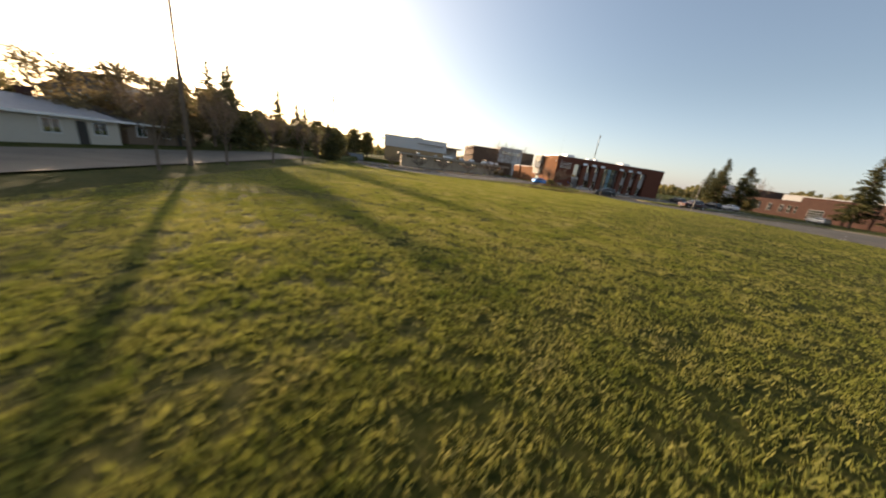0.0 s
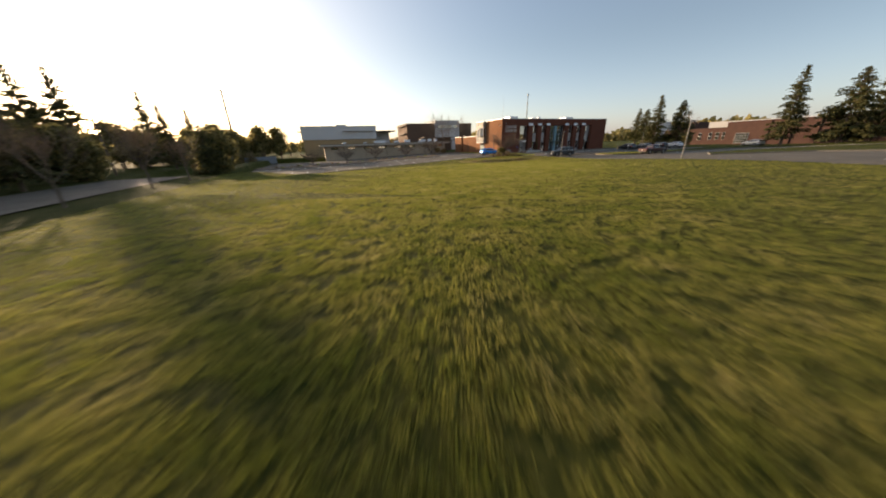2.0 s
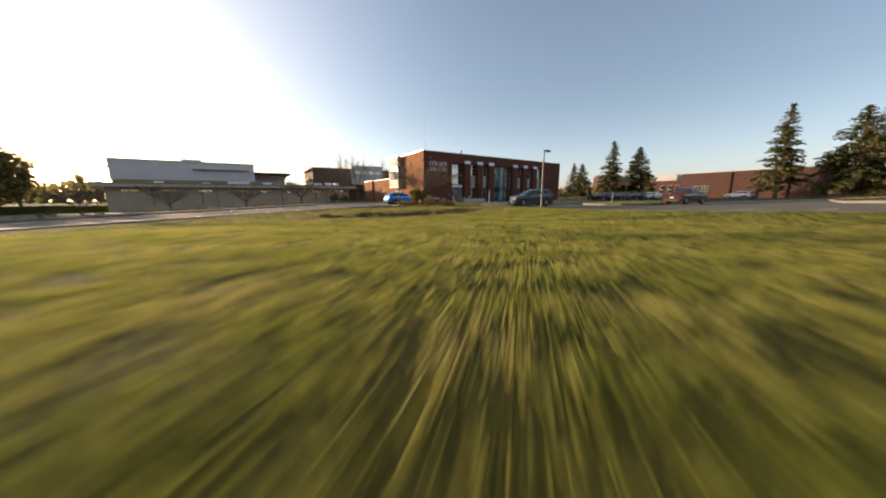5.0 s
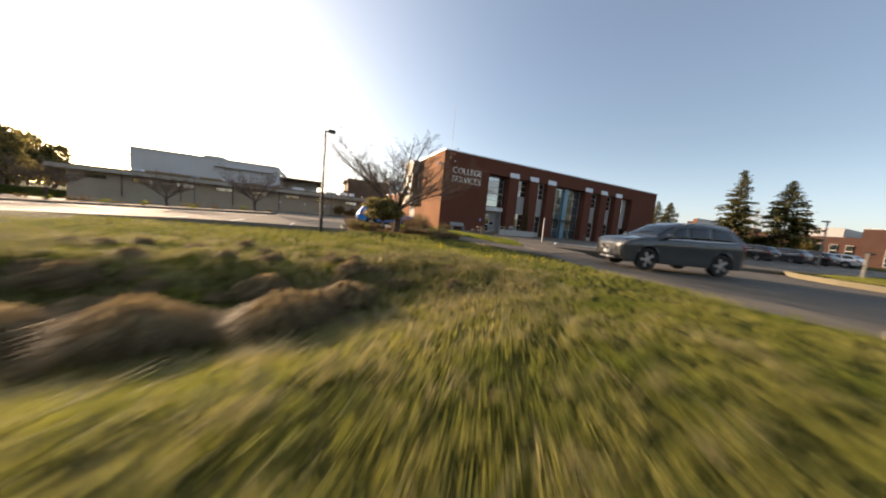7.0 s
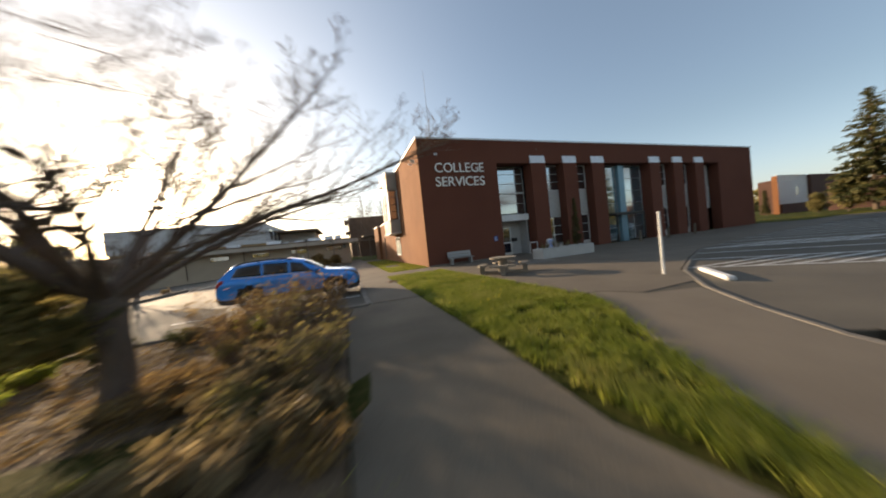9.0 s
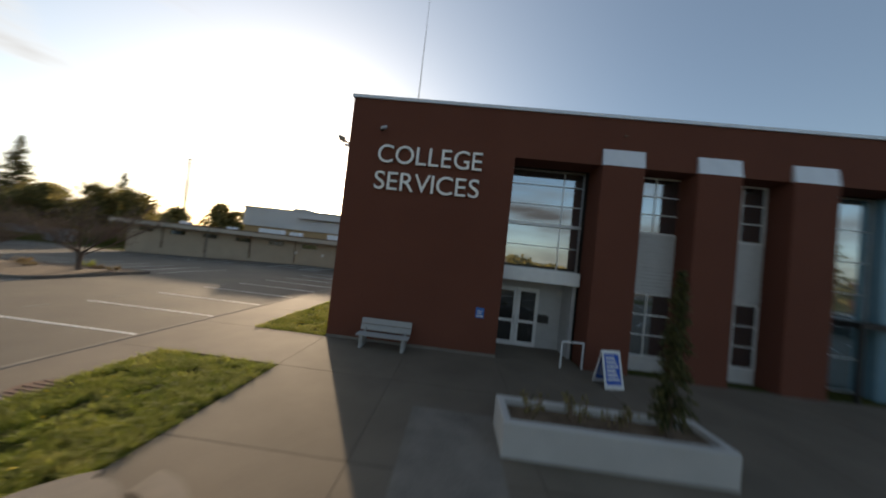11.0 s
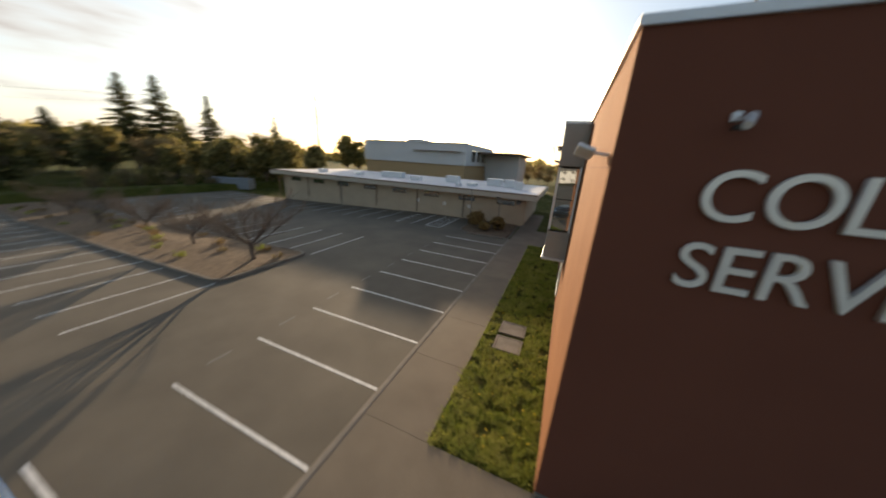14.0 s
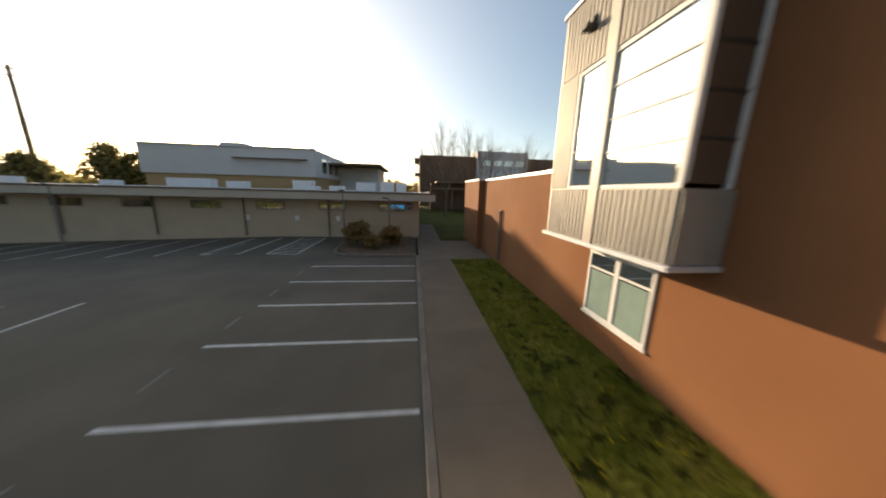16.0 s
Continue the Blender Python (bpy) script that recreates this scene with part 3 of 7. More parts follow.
# double doors at the side entrance
for i in range(2):
    x0 = 6.3 + i * 0.91
    d = part("door", boxes((x0, x0 + 0.89, 1.82, 1.88, 0.02, 0.2), (x0, x0 + 0.89, 1.82, 1.88, 2.3, 2.46), (x0, x0 + 0.13, 1.82, 1.88, 0.2, 2.3), (x0 + 0.76, x0 + 0.89, 1.82, 1.88, 0.2, 2.3), (x0 + 0.13, x0 + 0.76, 1.82, 1.88, 0.98, 1.1)), WHITE, building, "white framed glazed door")
    part("pane", boxes((x0 + 0.13, x0 + 0.76, 1.84, 1.86, 0.2, 0.98)), DOORGLASS, d)
    part("pane", boxes((x0 + 0.13, x0 + 0.76, 1.84, 1.86, 1.1, 2.3)), DOORGLASS, d)
    part("handle", boxes((x0 + (0.8 if i == 0 else 0.05), x0 + (0.84 if i == 0 else 0.09), 1.76, 1.8, 0.9, 1.3)), STEEL, d)
part("fascia_box", boxes((8.1, 8.5, 1.6, 1.88, 1.1, 1.4)), DARKM, building, "dark letter box by the doors")

# letters of the sign
def lettering(words, parent, size, depth, material, x, y, z, width):
    """Raised letters on a wall that faces -y: one mesh for each letter, fitted to a width."""
    obs = []
    pen = 0.0
    kern = {"RV": -0.085, "VI": -0.06}
    for ch, after in zip(words, words[1:] + " "):
        c = bpy.data.curves.new("letter", "FONT")
        c.body, c.size, c.extrude, c.bevel_depth, c.offset = ch, size, depth / 2, 0.0, 0.0
        t = bpy.data.objects.new("letter", c)
        scene.collection.objects.link(t)
        me = bpy.data.meshes.new_from_object(t.evaluated_get(bpy.context.evaluated_depsgraph_get()))
        bpy.data.objects.remove(t)
        xs = [v.co.x for v in me.vertices]
        lo, hi = min(xs), max(xs)
        for v in me.vertices:
            v.co.x += pen - lo
        pen += hi - lo + size * 0.1 + kern.get(ch + after, 0.0)
        me.materials.clear()
        me.materials.append(material)
        obs.append(me)
    k = width / (pen - size * 0.1)
    for me in obs:
        for v in me.vertices:
            v.co = Vector((x + v.co.x * k, y - v.co.z, z + v.co.y))
        ob = new("letter", me)
        ob.parent = parent


lettering("COLLEGE", building, 0.97, 0.07, LETTERM, 1.16, -0.06, 6.62, 3.86)
lettering("SERVICES", building, 0.97, 0.07, LETTERM, 1.14, -0.06, 5.62, 3.86)
part("plinth_line", boxes((0.0, OPX0, -0.03, 0.0, 0.0, 0.1)), KERB, building)
part("reveal_joint", boxes((-0.009, -0.006, 0.0, 5.4, 7.22, 7.232)), SHADEWALL, building)

# bay window on the side wall
BAY0, BAY1 = 8.46, 12.75
bay = part("bay_window", boxes((-0.95, -0.006, BAY0, BAY1, 7.24, 8.92)), BAYSTEEL, building, "corrugated galvanised steel bay window")
part("apron", boxes((-0.95, -0.006, BAY0, BAY1, 3.1, 4.38)), BAYSTEEL, bay)
part("end_apron", boxes((-0.94, -0.02, BAY0 - 0.05, BAY0 - 0.037, 3.12, 4.36)), BAYSTEEL, bay, "plain pale end panel below the glass")
part("end_panel", boxes((-0.95, -0.006, 11.8, BAY1, 4.38, 7.24)), BAYSTEEL, bay)
part("sill", boxes((-1.05, -0.006, BAY0 - 0.1, BAY1 + 0.1, 3.0, 3.1), bevel=0.01), FLASH, bay)
part("cap", boxes((-1.02, -0.006, BAY0 - 0.06, BAY1 + 0.06, 8.92, 9.02)), FLASH, bay)
for z0, z1, y0, y1, end in ((3.12, 4.36, BAY0, BAY1, True), (7.26, 8.9, BAY0, BAY1, True), (4.4, 7.22, 11.82, BAY1, False)):
    bm = bmesh.new()
    for k in range(int((y1 - y0) / 0.15)):
        y = y0 + 0.05 + k * 0.15
        box(bm, -0.985, -0.95, y, y + 0.07, z0, z1)
    part("corrugation", bm, BAYSTEEL, bay)
    if end:
        bm = bmesh.new()
        for k in range(6):
            x = -0.9 + k * 0.15
            box(bm, x, x + 0.07, BAY0 - 0.035, BAY0, z0, z1)
        part("corrugation", bm, BAYSTEEL, bay)
part("post", boxes((-1.0, -0.955, 10.47, 10.76, 3.1, 8.92)), BAYSTEEL, bay, "pale vertical post over the full height")
for y in (BAY0, 10.47, 10.68, 11.7):
    part("mullion", boxes((-0.975, -0.87, y, y + 0.1, 4.38, 7.24)), WHITE, bay)
part("mullion", boxes((-0.12, -0.03, BAY0 + 0.01, BAY0 + 0.1, 4.38, 7.24)), WHITE, bay)
for z in (4.38, 7.16):
    part("frame_rail", boxes((-0.96, -0.87, BAY0, 11.8, z, z + 0.08)), WHITE, bay)
for z in (5.15, 5.84, 6.5):
    part("transom", boxes((-0.95, -0.88, BAY0 + 0.1, 10.47, z - 0.02, z + 0.02)), WHITE, bay)
    part("transom", boxes((-0.87, -0.12, BAY0 + 0.01, BAY0 + 0.06, z - 0.02, z + 0.02)), DARKM, bay)
for z0, z1 in ((4.46, 5.13), (5.17, 5.82), (5.86, 6.48), (6.52, 7.16)):
    part("pane", boxes((-0.92, -0.91, BAY0 + 0.1, 10.47, z0, z1)), BAYGLASS, bay)
    part("pane", boxes((-0.87, -0.12, BAY0 + 0.03, BAY0 + 0.04, z0, z1)), GLASS, bay)
part("pane", boxes((-0.92, -0.91, 10.78, 11.7, 4.46, 5.3)), BAYGLASS, bay)
part("pane", boxes((-0.92, -0.91, 10.78, 11.7, 5.34, 7.16)), BAYGLASS, bay)
part("transom", boxes((-0.95, -0.88, 10.78, 11.7, 5.3, 5.34)), WHITE, bay)
part("bay_lamp", boxes((-1.25, -0.98, 11.25, 11.5, 8.0, 8.1), (-1.06, -0.98, 11.33, 11.42, 8.05, 8.3)), DARKM, bay, "dark wall lamp")
bm = ring_frame(9.5, 11.75, 0.006, 0.05, 0.86, 2.7, 0.08)
bmesh.ops.rotate(bm, cent=(0, 0, 0), matrix=Matrix.Rotation(radians(90), 3, "Z"), verts=bm.verts)
lw = part("window", bm, WHITE, building, "white-framed low window under the bay")
part("window_sill", boxes((-0.07, -0.006, 9.45, 11.8, 0.78, 0.855), bevel=0.006), WHITE, lw)
part("mullion", boxes((-0.05, -0.006, 10.55, 10.7, 0.94, 2.62)), WHITE, lw)
for y0, y1 in ((9.58, 10.55), (10.7, 11.67)):
    part("transom", boxes((-0.045, -0.006, y0, y1, 2.2, 2.25)), WHITE, lw)
for y0, y1 in ((9.58, 10.55), (10.7, 11.67)):
    part("pane", boxes((-0.02, -0.007, y0, y1, 0.88, 2.62)), GLASS, lw)
    part("blind", boxes((-0.026, -0.021, y0 + 0.06, y1 - 0.06, 0.95, 2.15)), mat("green_blind", (0.25, 0.34, 0.3), (0.2, 0.28, 0.25), rough=0.3), lw)
# wall fixtures
fl = part("floodlight", tube(bmesh.new(), (-0.006, 0.5, 7.42), (-0.3, 0.5, 7.46), 0.03), FLASH, building, "white twin floodlight on a short arm")
part("crossbar", tube(bmesh.new(), (-0.3, 0.22, 7.46), (-0.3, 0.82, 7.46), 0.025), FLASH, fl)
for y, t in ((0.18, -25), (0.86, 25)):
    bm = box(bmesh.new(), -0.16, 0.12, -0.14, 0.14, -0.035, 0.035, 0.015)
    bmesh.ops.transform(bm, matrix=pose(-0.36, y, 7.45, t, 18, 0), verts=bm.verts)
    part("lamp_head", bm, FLASH, fl)
cam_box = part("security_camera", boxes((1.2, 1.3, -0.05, 0.0, 7.86, 7.98), bevel=0.01), FLASH, building, "small white security camera on a bracket")
part("bracket", tube(bmesh.new(), (1.25, -0.03, 7.92), (1.32, -0.2, 7.86), 0.02), FLASH, cam_box)
part("housing", tube(bmesh.new(), (1.36, -0.12, 7.92), (1.26, -0.34, 7.78), 0.055, 0.05, 12), FLASH, cam_box)
part("hood", boxes((1.18, 1.3, -0.3, -0.16, 7.74, 7.8), bevel=0.01), DARKM, cam_box)
part("emergency_light", boxes((9.98, 10.06, -0.05, 0.0, 8.36, 8.42)), BROWNTRIM, building)
bm = bmesh.new()
for p0, p1 in (((-0.1, 20.0, 0.3), (-0.1, 20.0, 3.2)), ((-0.1, 20.3, 0.3), (-0.1, 20.3, 3.2)), ((-0.1, 20.0, 3.2), (-0.1, 20.3, 3.2))):
    tube(bm, p0, p1, 0.045)
part("pipe", bm, BROWNTRIM, building, "looped brown service pipe")
pq = part("plaque", boxes((5.36, 5.66, -0.025, -0.004, 1.34, 1.7), bevel=0.006), mat("blue_sign", (0.02, 0.13, 0.42), (0.025, 0.15, 0.46), rough=0.4, bump=0), building, "blue wall notice with white bars")
part("text_bar", boxes((5.4, 5.62, -0.03, -0.025, 1.38, 1.43), (5.4, 5.57, -0.03, -0.025, 1.49, 1.52), (5.4, 5.6, -0.03, -0.025, 1.57, 1.6)), WHITE, pq)
for x0, x1, y0, y1, h in ((6, 9, 5, 8, 1.1), (15, 17, 6, 8, 0.9), (27, 30, 4, 7, 0.9), (20, 21, 9, 11, 1.3)):
    part("rooftop_unit", boxes((x0, x1, y0, y1, BH - 0.3, BH + h), bevel=0.04), FLASH, building)
part("antenna", tube(bmesh.new(), (1.9, 2.5, BH - 0.3), (1.9, 2.5, BH + 6.4), 0.03, 0.008, 6), POLE, building, "thin roof antenna mast")

# ---- setting: kerbs, paint, islands ----
def kerb_run(pts, name, zf, w=0.16, h=0.15, material=KERB, label="weathered concrete kerb"):
    """A kerb along a plan polyline, its foot at zf(x, y)."""
    bm = bmesh.new()
    prev = None
    for i, (x, y) in enumerate(pts):
        a = Vector(pts[max(i - 1, 0)])
        b = Vector(pts[min(i + 1, len(pts) - 1)])
        d = (b - a).normalized()
        nx, ny = -d.y * w / 2, d.x * w / 2
        z = zf(x, y)
        ring = [bm.verts.new(c) for c in ((x + nx, y + ny, z - 0.1), (x - nx, y - ny, z - 0.1), (x - nx, y - ny, z + h * 0.85), (x - nx * 0.7, y - ny * 0.7, z + h), (x + nx * 0.7, y + ny * 0.7, z + h), (x + nx, y + ny, z + h * 0.85))]
        if prev:
            for k in range(6):
                bm.faces.new((prev[k], prev[(k + 1) % 6], ring[(k + 1) % 6], ring[k]))
        prev = ring
    bmesh.ops.recalc_face_normals(bm, faces=bm.faces)
    return structure(name, bm, material, label, "kerb")


def fine(pts, step=0.5):
    out = []
    for a, b in zip(pts, pts[1:]):
        n = max(1, int((Vector(b) - Vector(a)).length / step))
        out += [(a[0] + (b[0] - a[0]) * i / n, a[1] + (b[1] - a[1]) * i / n) for i in range(n)]
    return out + [pts[-1]]


def LOT(x, y):
    return lot_z(x)


kerb_run([(-4.88, -9.9), (-4.88, 22.4)], "kerb_side", LOT, w=0.19, h=0.115)
kerb_run(fine([(-4.9, -10.0), (-9.6, -10.15), (-10.8, -10.35), (-11.35, -10.9), (-11.45, -12.5), (-11.5, -15.0), (-62, -17.0)], 2), "kerb_south", LOT, label="pale concrete kerb of the parking lot")
kerb_run(fine([(-62, 3.1), (-17.9, 3.1), (-17.4, 3.4), (-17.3, 4.0), (-17.3, 8.3), (-17.5, 8.9), (-18.0, 9.1), (-62, 9.1)], 2), "kerb_island", LOT, h=0.17)
bm = bmesh.new()
xs = [-61.9 + 44.5 * i / 60 for i in range(61)]
for x in xs:
    for y in (3.17, 4.2, 6.1, 8.0, 9.03):
        bm.verts.new((x, y, lot_z(x) + 0.13 + 0.1 * (1 - abs(y - 6.1) / 2.93) + 0.03 * noise.noise((x, y, 0))))
bm.verts.ensure_lookup_table()
for i in range(60):
    for k in range(4):
        a = 5 * i + k
        bm.faces.new((bm.verts[a], bm.verts[a + 5], bm.verts[a + 6], bm.verts[a + 1]))
structure("ground_island", bm, MULCH, "mulched planting island with leaf litter", "planting bed")
kerb_run([(-4.95, 22.5), (-9.2, 22.5), (-10.2, 23.0), (-10.6, 24.2), (-10.7, 30.0)], "kerb_corner", LOT)
structure("ground_corner_bed", prism(bmesh.new(), [(-5.25, 22.55), (-9.2, 22.6), (-10.5, 24.2), (-10.6, 30.0), (-5.25, 30.0)], -0.2, 0.02), MULCH, "mulched corner bed by the footpath", "planting bed")
structure("ground_tree_bed", prism(bmesh.new(), [(-5.34, -10.1), (-9.6, -10.25), (-11.25, -10.95), (-11.4, -15.3), (-10.4, -15.5), (-9.2, -15.7), (-8.1, -15.2), (-6.9, -15.9), (-6.2, -16.7), (-5.54, -17.3), (-5.54, -11.5)][::-1], -0.25, -0.012), MULCH, "brown mulched bed under the bare tree", "planting bed")


def stripe(bm, a, b, w, zf):
    a, b = Vector(a), Vector(b)
    d = (b - a).normalized() * 0.5 * w
    n = Vector((-d.y, d.x))
    vs = [bm.verts.new((p.x, p.y, zf(p.x, p.y) + dz)) for dz in (-0.01, 0.006) for p in (a - n, b - n, b + n, a + n)]
    bm.faces.new(vs[4:])
    for k in range(4):
        bm.faces.new((vs[k], vs[(k + 1) % 4], vs[4 + (k + 1) % 4], vs[4 + k]))


def paint_line(a, b, w=0.1, zf=LOT, material=PAINT, name="road_line"):
    bm = bmesh.new()
    stripe(bm, a, b, w, zf)
    return tagged(part(name, bm, material, None, "worn white painted stall line"), category="road marking", kind="structure")


def east_z(x, y):
    return drive_z(x, y) - 0.12


for k in range(-3, 8):
    y = 0.95 + 2.74 * k
    paint_line((-5.05, y), (-10.86, y), 0.11)
for k in range(8):
    y = 3.69 + 2.74 * (k - 1)
    paint_line((-10.95, y - 0.95), (-10.95, y - 1.75), 0.07, material=FADED)
for k in range(17):
    x = -17.5 - 2.62 * k
    paint_line((x, 3.0), (x, -2.35), 0.1)
    paint_line((x + 0.4, 9.2), (x + 0.4, 15.2), 0.1)
    if k < 16:
        paint_line((x + 3.4, south_kerb(x + 3.4) + 0.1), (x + 3.4, -9.9), 0.1)
for k in range(14):
    x = -21.4 - 2.75 * k
    paint_line((x, 23.2), (x, 29.6), 0.1)
for x0, x1 in ((-18.7, -16.4), (-14.7, -12.8)):
    for a, b in (((x0, 23.2), (x0, 29.6)), ((x1, 23.2), (x1, 29.6)), ((x0, 23.2), (x1, 23.2))):
        paint_line(a, b, 0.1)
    for k in range(6):
        paint_line((x0, 23.4 + k), (x1, 24.4 + k), 0.1)

# stalls and a hatched access aisle of the east lot
def plaza_edge(x):
    pts = [(2.2, -14.6), (4.4, -12.9), (7.5, -11.4), (11, -9.9), (18, -8.5), (40, -7.0)]
    for (xa, ya), (xb, yb) in zip(pts, pts[1:]):
        if xa <= x <= xb:
            return ya + (yb - ya) * (x - xa) / (xb - xa)
    return -14.0


STALL_S = [(0.3, -16.85), (0.76, -17.16), (3.41, -19.3), (7.6, -22.9), (9.3, -24.1), (13.0, -25.1), (60.0, -28.2)]
STALL_N = [(0.3, -16.8), (1.05, -15.95), (2.25, -14.65), (4.4, -13.0), (7.5, -11.5), (11, -10.0), (18, -8.6), (40, -7.1), (60, -6.0)]


def along(pts, x):
    for (xa, ya), (xb, yb) in zip(pts, pts[1:]):
        if xa <= x <= xb:
            return ya + (yb - ya) * (x - xa) / (xb - xa)
    return pts[-1][1]


def stall_z(x, y):
    """The stalls lie level with the plaza and run out into the car park."""
    return -0.02 + (east_z(x, y) + 0.035) * smooth(30, 58, x)


bm = bmesh.new()
ranks = []
for x in sorted({0.3 + 0.55 * i for i in range(100)} | {q[0] for q in STALL_S + STALL_N}):
    a, b = along(STALL_S, x), along(STALL_N, x)
    rank = [(x, a, stall_z(x, a) - 0.4)] + [(x, a + (b - a) * k / 8, stall_z(x, a + (b - a) * k / 8)) for k in range(9)]
    ranks.append([bm.verts.new(q) for q in rank])
for r0, r1 in zip(ranks, ranks[1:]):
    for k in range(9):
        bm.faces.new((r0[k], r1[k], r1[k + 1], r0[k + 1]))
structure("road_stalls", bm, ASPHALT, "asphalt stalls level with the plaza", "parking lot")
kerb_run(fine([(0.25, -17.05), (1.05, -15.95), (2.25, -14.65), (4.4, -13.0), (7.5, -11.5), (11, -10.0), (18, -8.6), (40, -7.1)], 1), "kerb_plaza", lambda x, y: -0.12, w=0.11, h=0.131)
kerb_run(fine([(-0.9, -20.5), (-0.45, -18.6), (0.25, -17.05)], 0.5), "kerb_walk_drive", lambda x, y: -0.14, h=0.146)
kerb_run(fine([(0.45, -12.95), (-0.5, -14.55), (-1.85, -16.55), (-2.55, -17.8), (-3.0, -18.85), (-3.4, -19.75)], 0.5), "kerb_walk", lambda x, y: -0.13, w=0.07, h=0.134)
for k in range(14):
    x = 4.95 + 2.1 * k
    y = plaza_edge(x) - 0.12
    paint_line((x, y), (x + 3.72, y - 4.2), 0.1, stall_z)
    if k in (0, 3):
        w_ = (2.1, plaza_edge(x + 2.1) - 0.12 - y)
        paint_line((x + 3.72, y - 4.2), (x + 3.72 + w_[0], y - 4.2 + w_[1]), 0.1, stall_z)
        for i in range(7):
            u, v = 0.02 + 0.13 * i, min(1.0, 0.02 + 0.13 * i + 0.38)
            paint_line((x + 3.72 * u, y - 4.2 * u), (x + 3.72 * v + w_[0], y - 4.2 * v + w_[1]), 0.09, stall_z)
for k in range(14):
    paint_line((kerb_x(-33 - 2.9 * k) + 0.3, -33 - 2.9 * k), (kerb_x(-33 - 2.9 * k) + 5.2, -34.6 - 2.9 * k), 0.11, east_z)
    paint_line((16 + 2.8 * k, -26.0), (16 + 2.8 * k, -20.8), 0.11, stall_z)
ISLAND = [(9.2, -24.2), (8.0, -24.9), (7.1, -26.2), (6.6, -28.0), (7.0, -29.6), (9.0, -30.8), (14.0, -31.2), (60, -32.6), (60, -28.3), (13.0, -25.2)]
structure("ground_east_island", prism(bmesh.new(), ISLAND, -0.4, 0.04), GRASS, "grass island in the car park", "lawn")
kerb_run(fine(ISLAND + ISLAND[:1], 0.8), "kerb_east_island", lambda x, y: -0.14, w=0.13, h=0.175, material=YELLOWK, label="worn yellowish kerb of the grass island")


def draped(name, outline, rise, label):
    """A lawn laid over the sloping car park in strips."""
    bm = bmesh.new()
    ys = [q[1] for q in outline]
    y0 = math.floor(min(ys))
    while y0 < max(ys):
        poly = clip(clip(list(outline), 1, y0 + 2, True), 1, y0, False)
        if len(poly) > 2:
            bm.faces.new([bm.verts.new((x, y, east_z(x, y) + rise)) for x, y in poly])
        y0 += 2
    bmesh.ops.remove_doubles(bm, verts=bm.verts, dist=0.001)
    bmesh.ops.recalc_face_normals(bm, faces=bm.faces)
    for fc in bm.faces:
        if fc.normal.z < 0:
            fc.normal_flip()
    skirt = [e for e in bm.edges if len(e.link_faces) == 1]
    low = bmesh.ops.extrude_edge_only(bm, edges=skirt)["geom"]
    bmesh.ops.translate(bm, vec=(0, 0, -0.4), verts=[v for v in low if isinstance(v, bmesh.types.BMVert)])
    structure(name, bm, GRASS, label, "lawn")


draped("ground_far_lawn", [(56, -62), (77, -62), (77, 12), (56, 12), (54, -10), (54, -40)], 0.16, "grass bank before the brick hall")
# Kerb takes the asphalt colour: the shade on its face is coloured in.
kerb_run(fine(STALL_S[1:5], 0.5), "kerb_drive", lambda x, y: -0.32, w=0.2, h=0.308, material=ASPHALT, label="weathered concrete kerb between drive and stalls, coloured dark for its shaded face")
paint_line((-2.4, -21.3), (-1.7, -21.8), 0.1, east_z)
MEDIAN = [(4.0, -47.4), (12.0, -43.2), (24.0, -42.4), (36.0, -48.0), (42.0, -56.3), (46.0, -66.0), (36.0, -72.0), (10.6, -62.6), (9.4, -55.6), (7.0, -51.4)]
draped("ground_median", MEDIAN, 0.15, "grass median between the drive and the car park")
kerb_run(fine(MEDIAN + MEDIAN[:1], 2), "kerb_median", east_z, h=0.16)
for k in range(11):
    paint_line((22 + 3.0 * k, -34.0 - 1.6 * k), (25 + 3.0 * k, -29.4 - 1.6 * k), 0.11, east_z)
structure("pavement_pad", boxes((3.85, 5.6, -6.4, -3.85, -0.1, 0.012)), KERB, "pale concrete pad set in the plaza", "paving")
structure("pavement_door_pad", boxes((-2.79, 0.0, 21.4, 24.6, -0.2, 0.002), (-2.79, -0.41, 24.6, 28.0, -0.2, 0.002)), CONCRETE, "concrete pad by the low wing", "paving")


# ---- vegetation makers ----
rng = np.random.default_rng(7)


def tubes_mesh(segs, sides):
    """Tapered tubes from rows of (x0 y0 z0 x1 y1 z1 r0 r1)."""
    s = np.asarray(segs, float)
    p0, p1, r0, r1 = s[:, :3], s[:, 3:6], s[:, 6], s[:, 7]
    d = p1 - p0
    d /= np.linalg.norm(d, axis=1, keepdims=True) + 1e-9
    ref = np.where(np.abs(d[:, 2:3]) < 0.9, np.array([[0, 0, 1.0]]), np.array([[1.0, 0, 0]]))
    u = np.cross(d, ref)
    u /= np.linalg.norm(u, axis=1, keepdims=True) + 1e-9
    v = np.cross(d, u)
    ang = np.arange(sides) * 2 * np.pi / sides
    ring = u[:, None] * np.cos(ang)[None, :, None] + v[:, None] * np.sin(ang)[None, :, None]
    a = p0[:, None] + ring * r0[:, None, None]
    b = p1[:, None] + ring * r1[:, None, None]
    verts = np.concatenate([a, b], axis=1).reshape(-1, 3)
    base = np.arange(len(s))[:, None] * 2 * sides
    k = np.arange(sides)
    f = np.stack([base + k, base + (k + 1) % sides, base + sides + (k + 1) % sides, base + sides + k], axis=-1).reshape(-1, 4)
    return verts.tolist(), f.tolist()


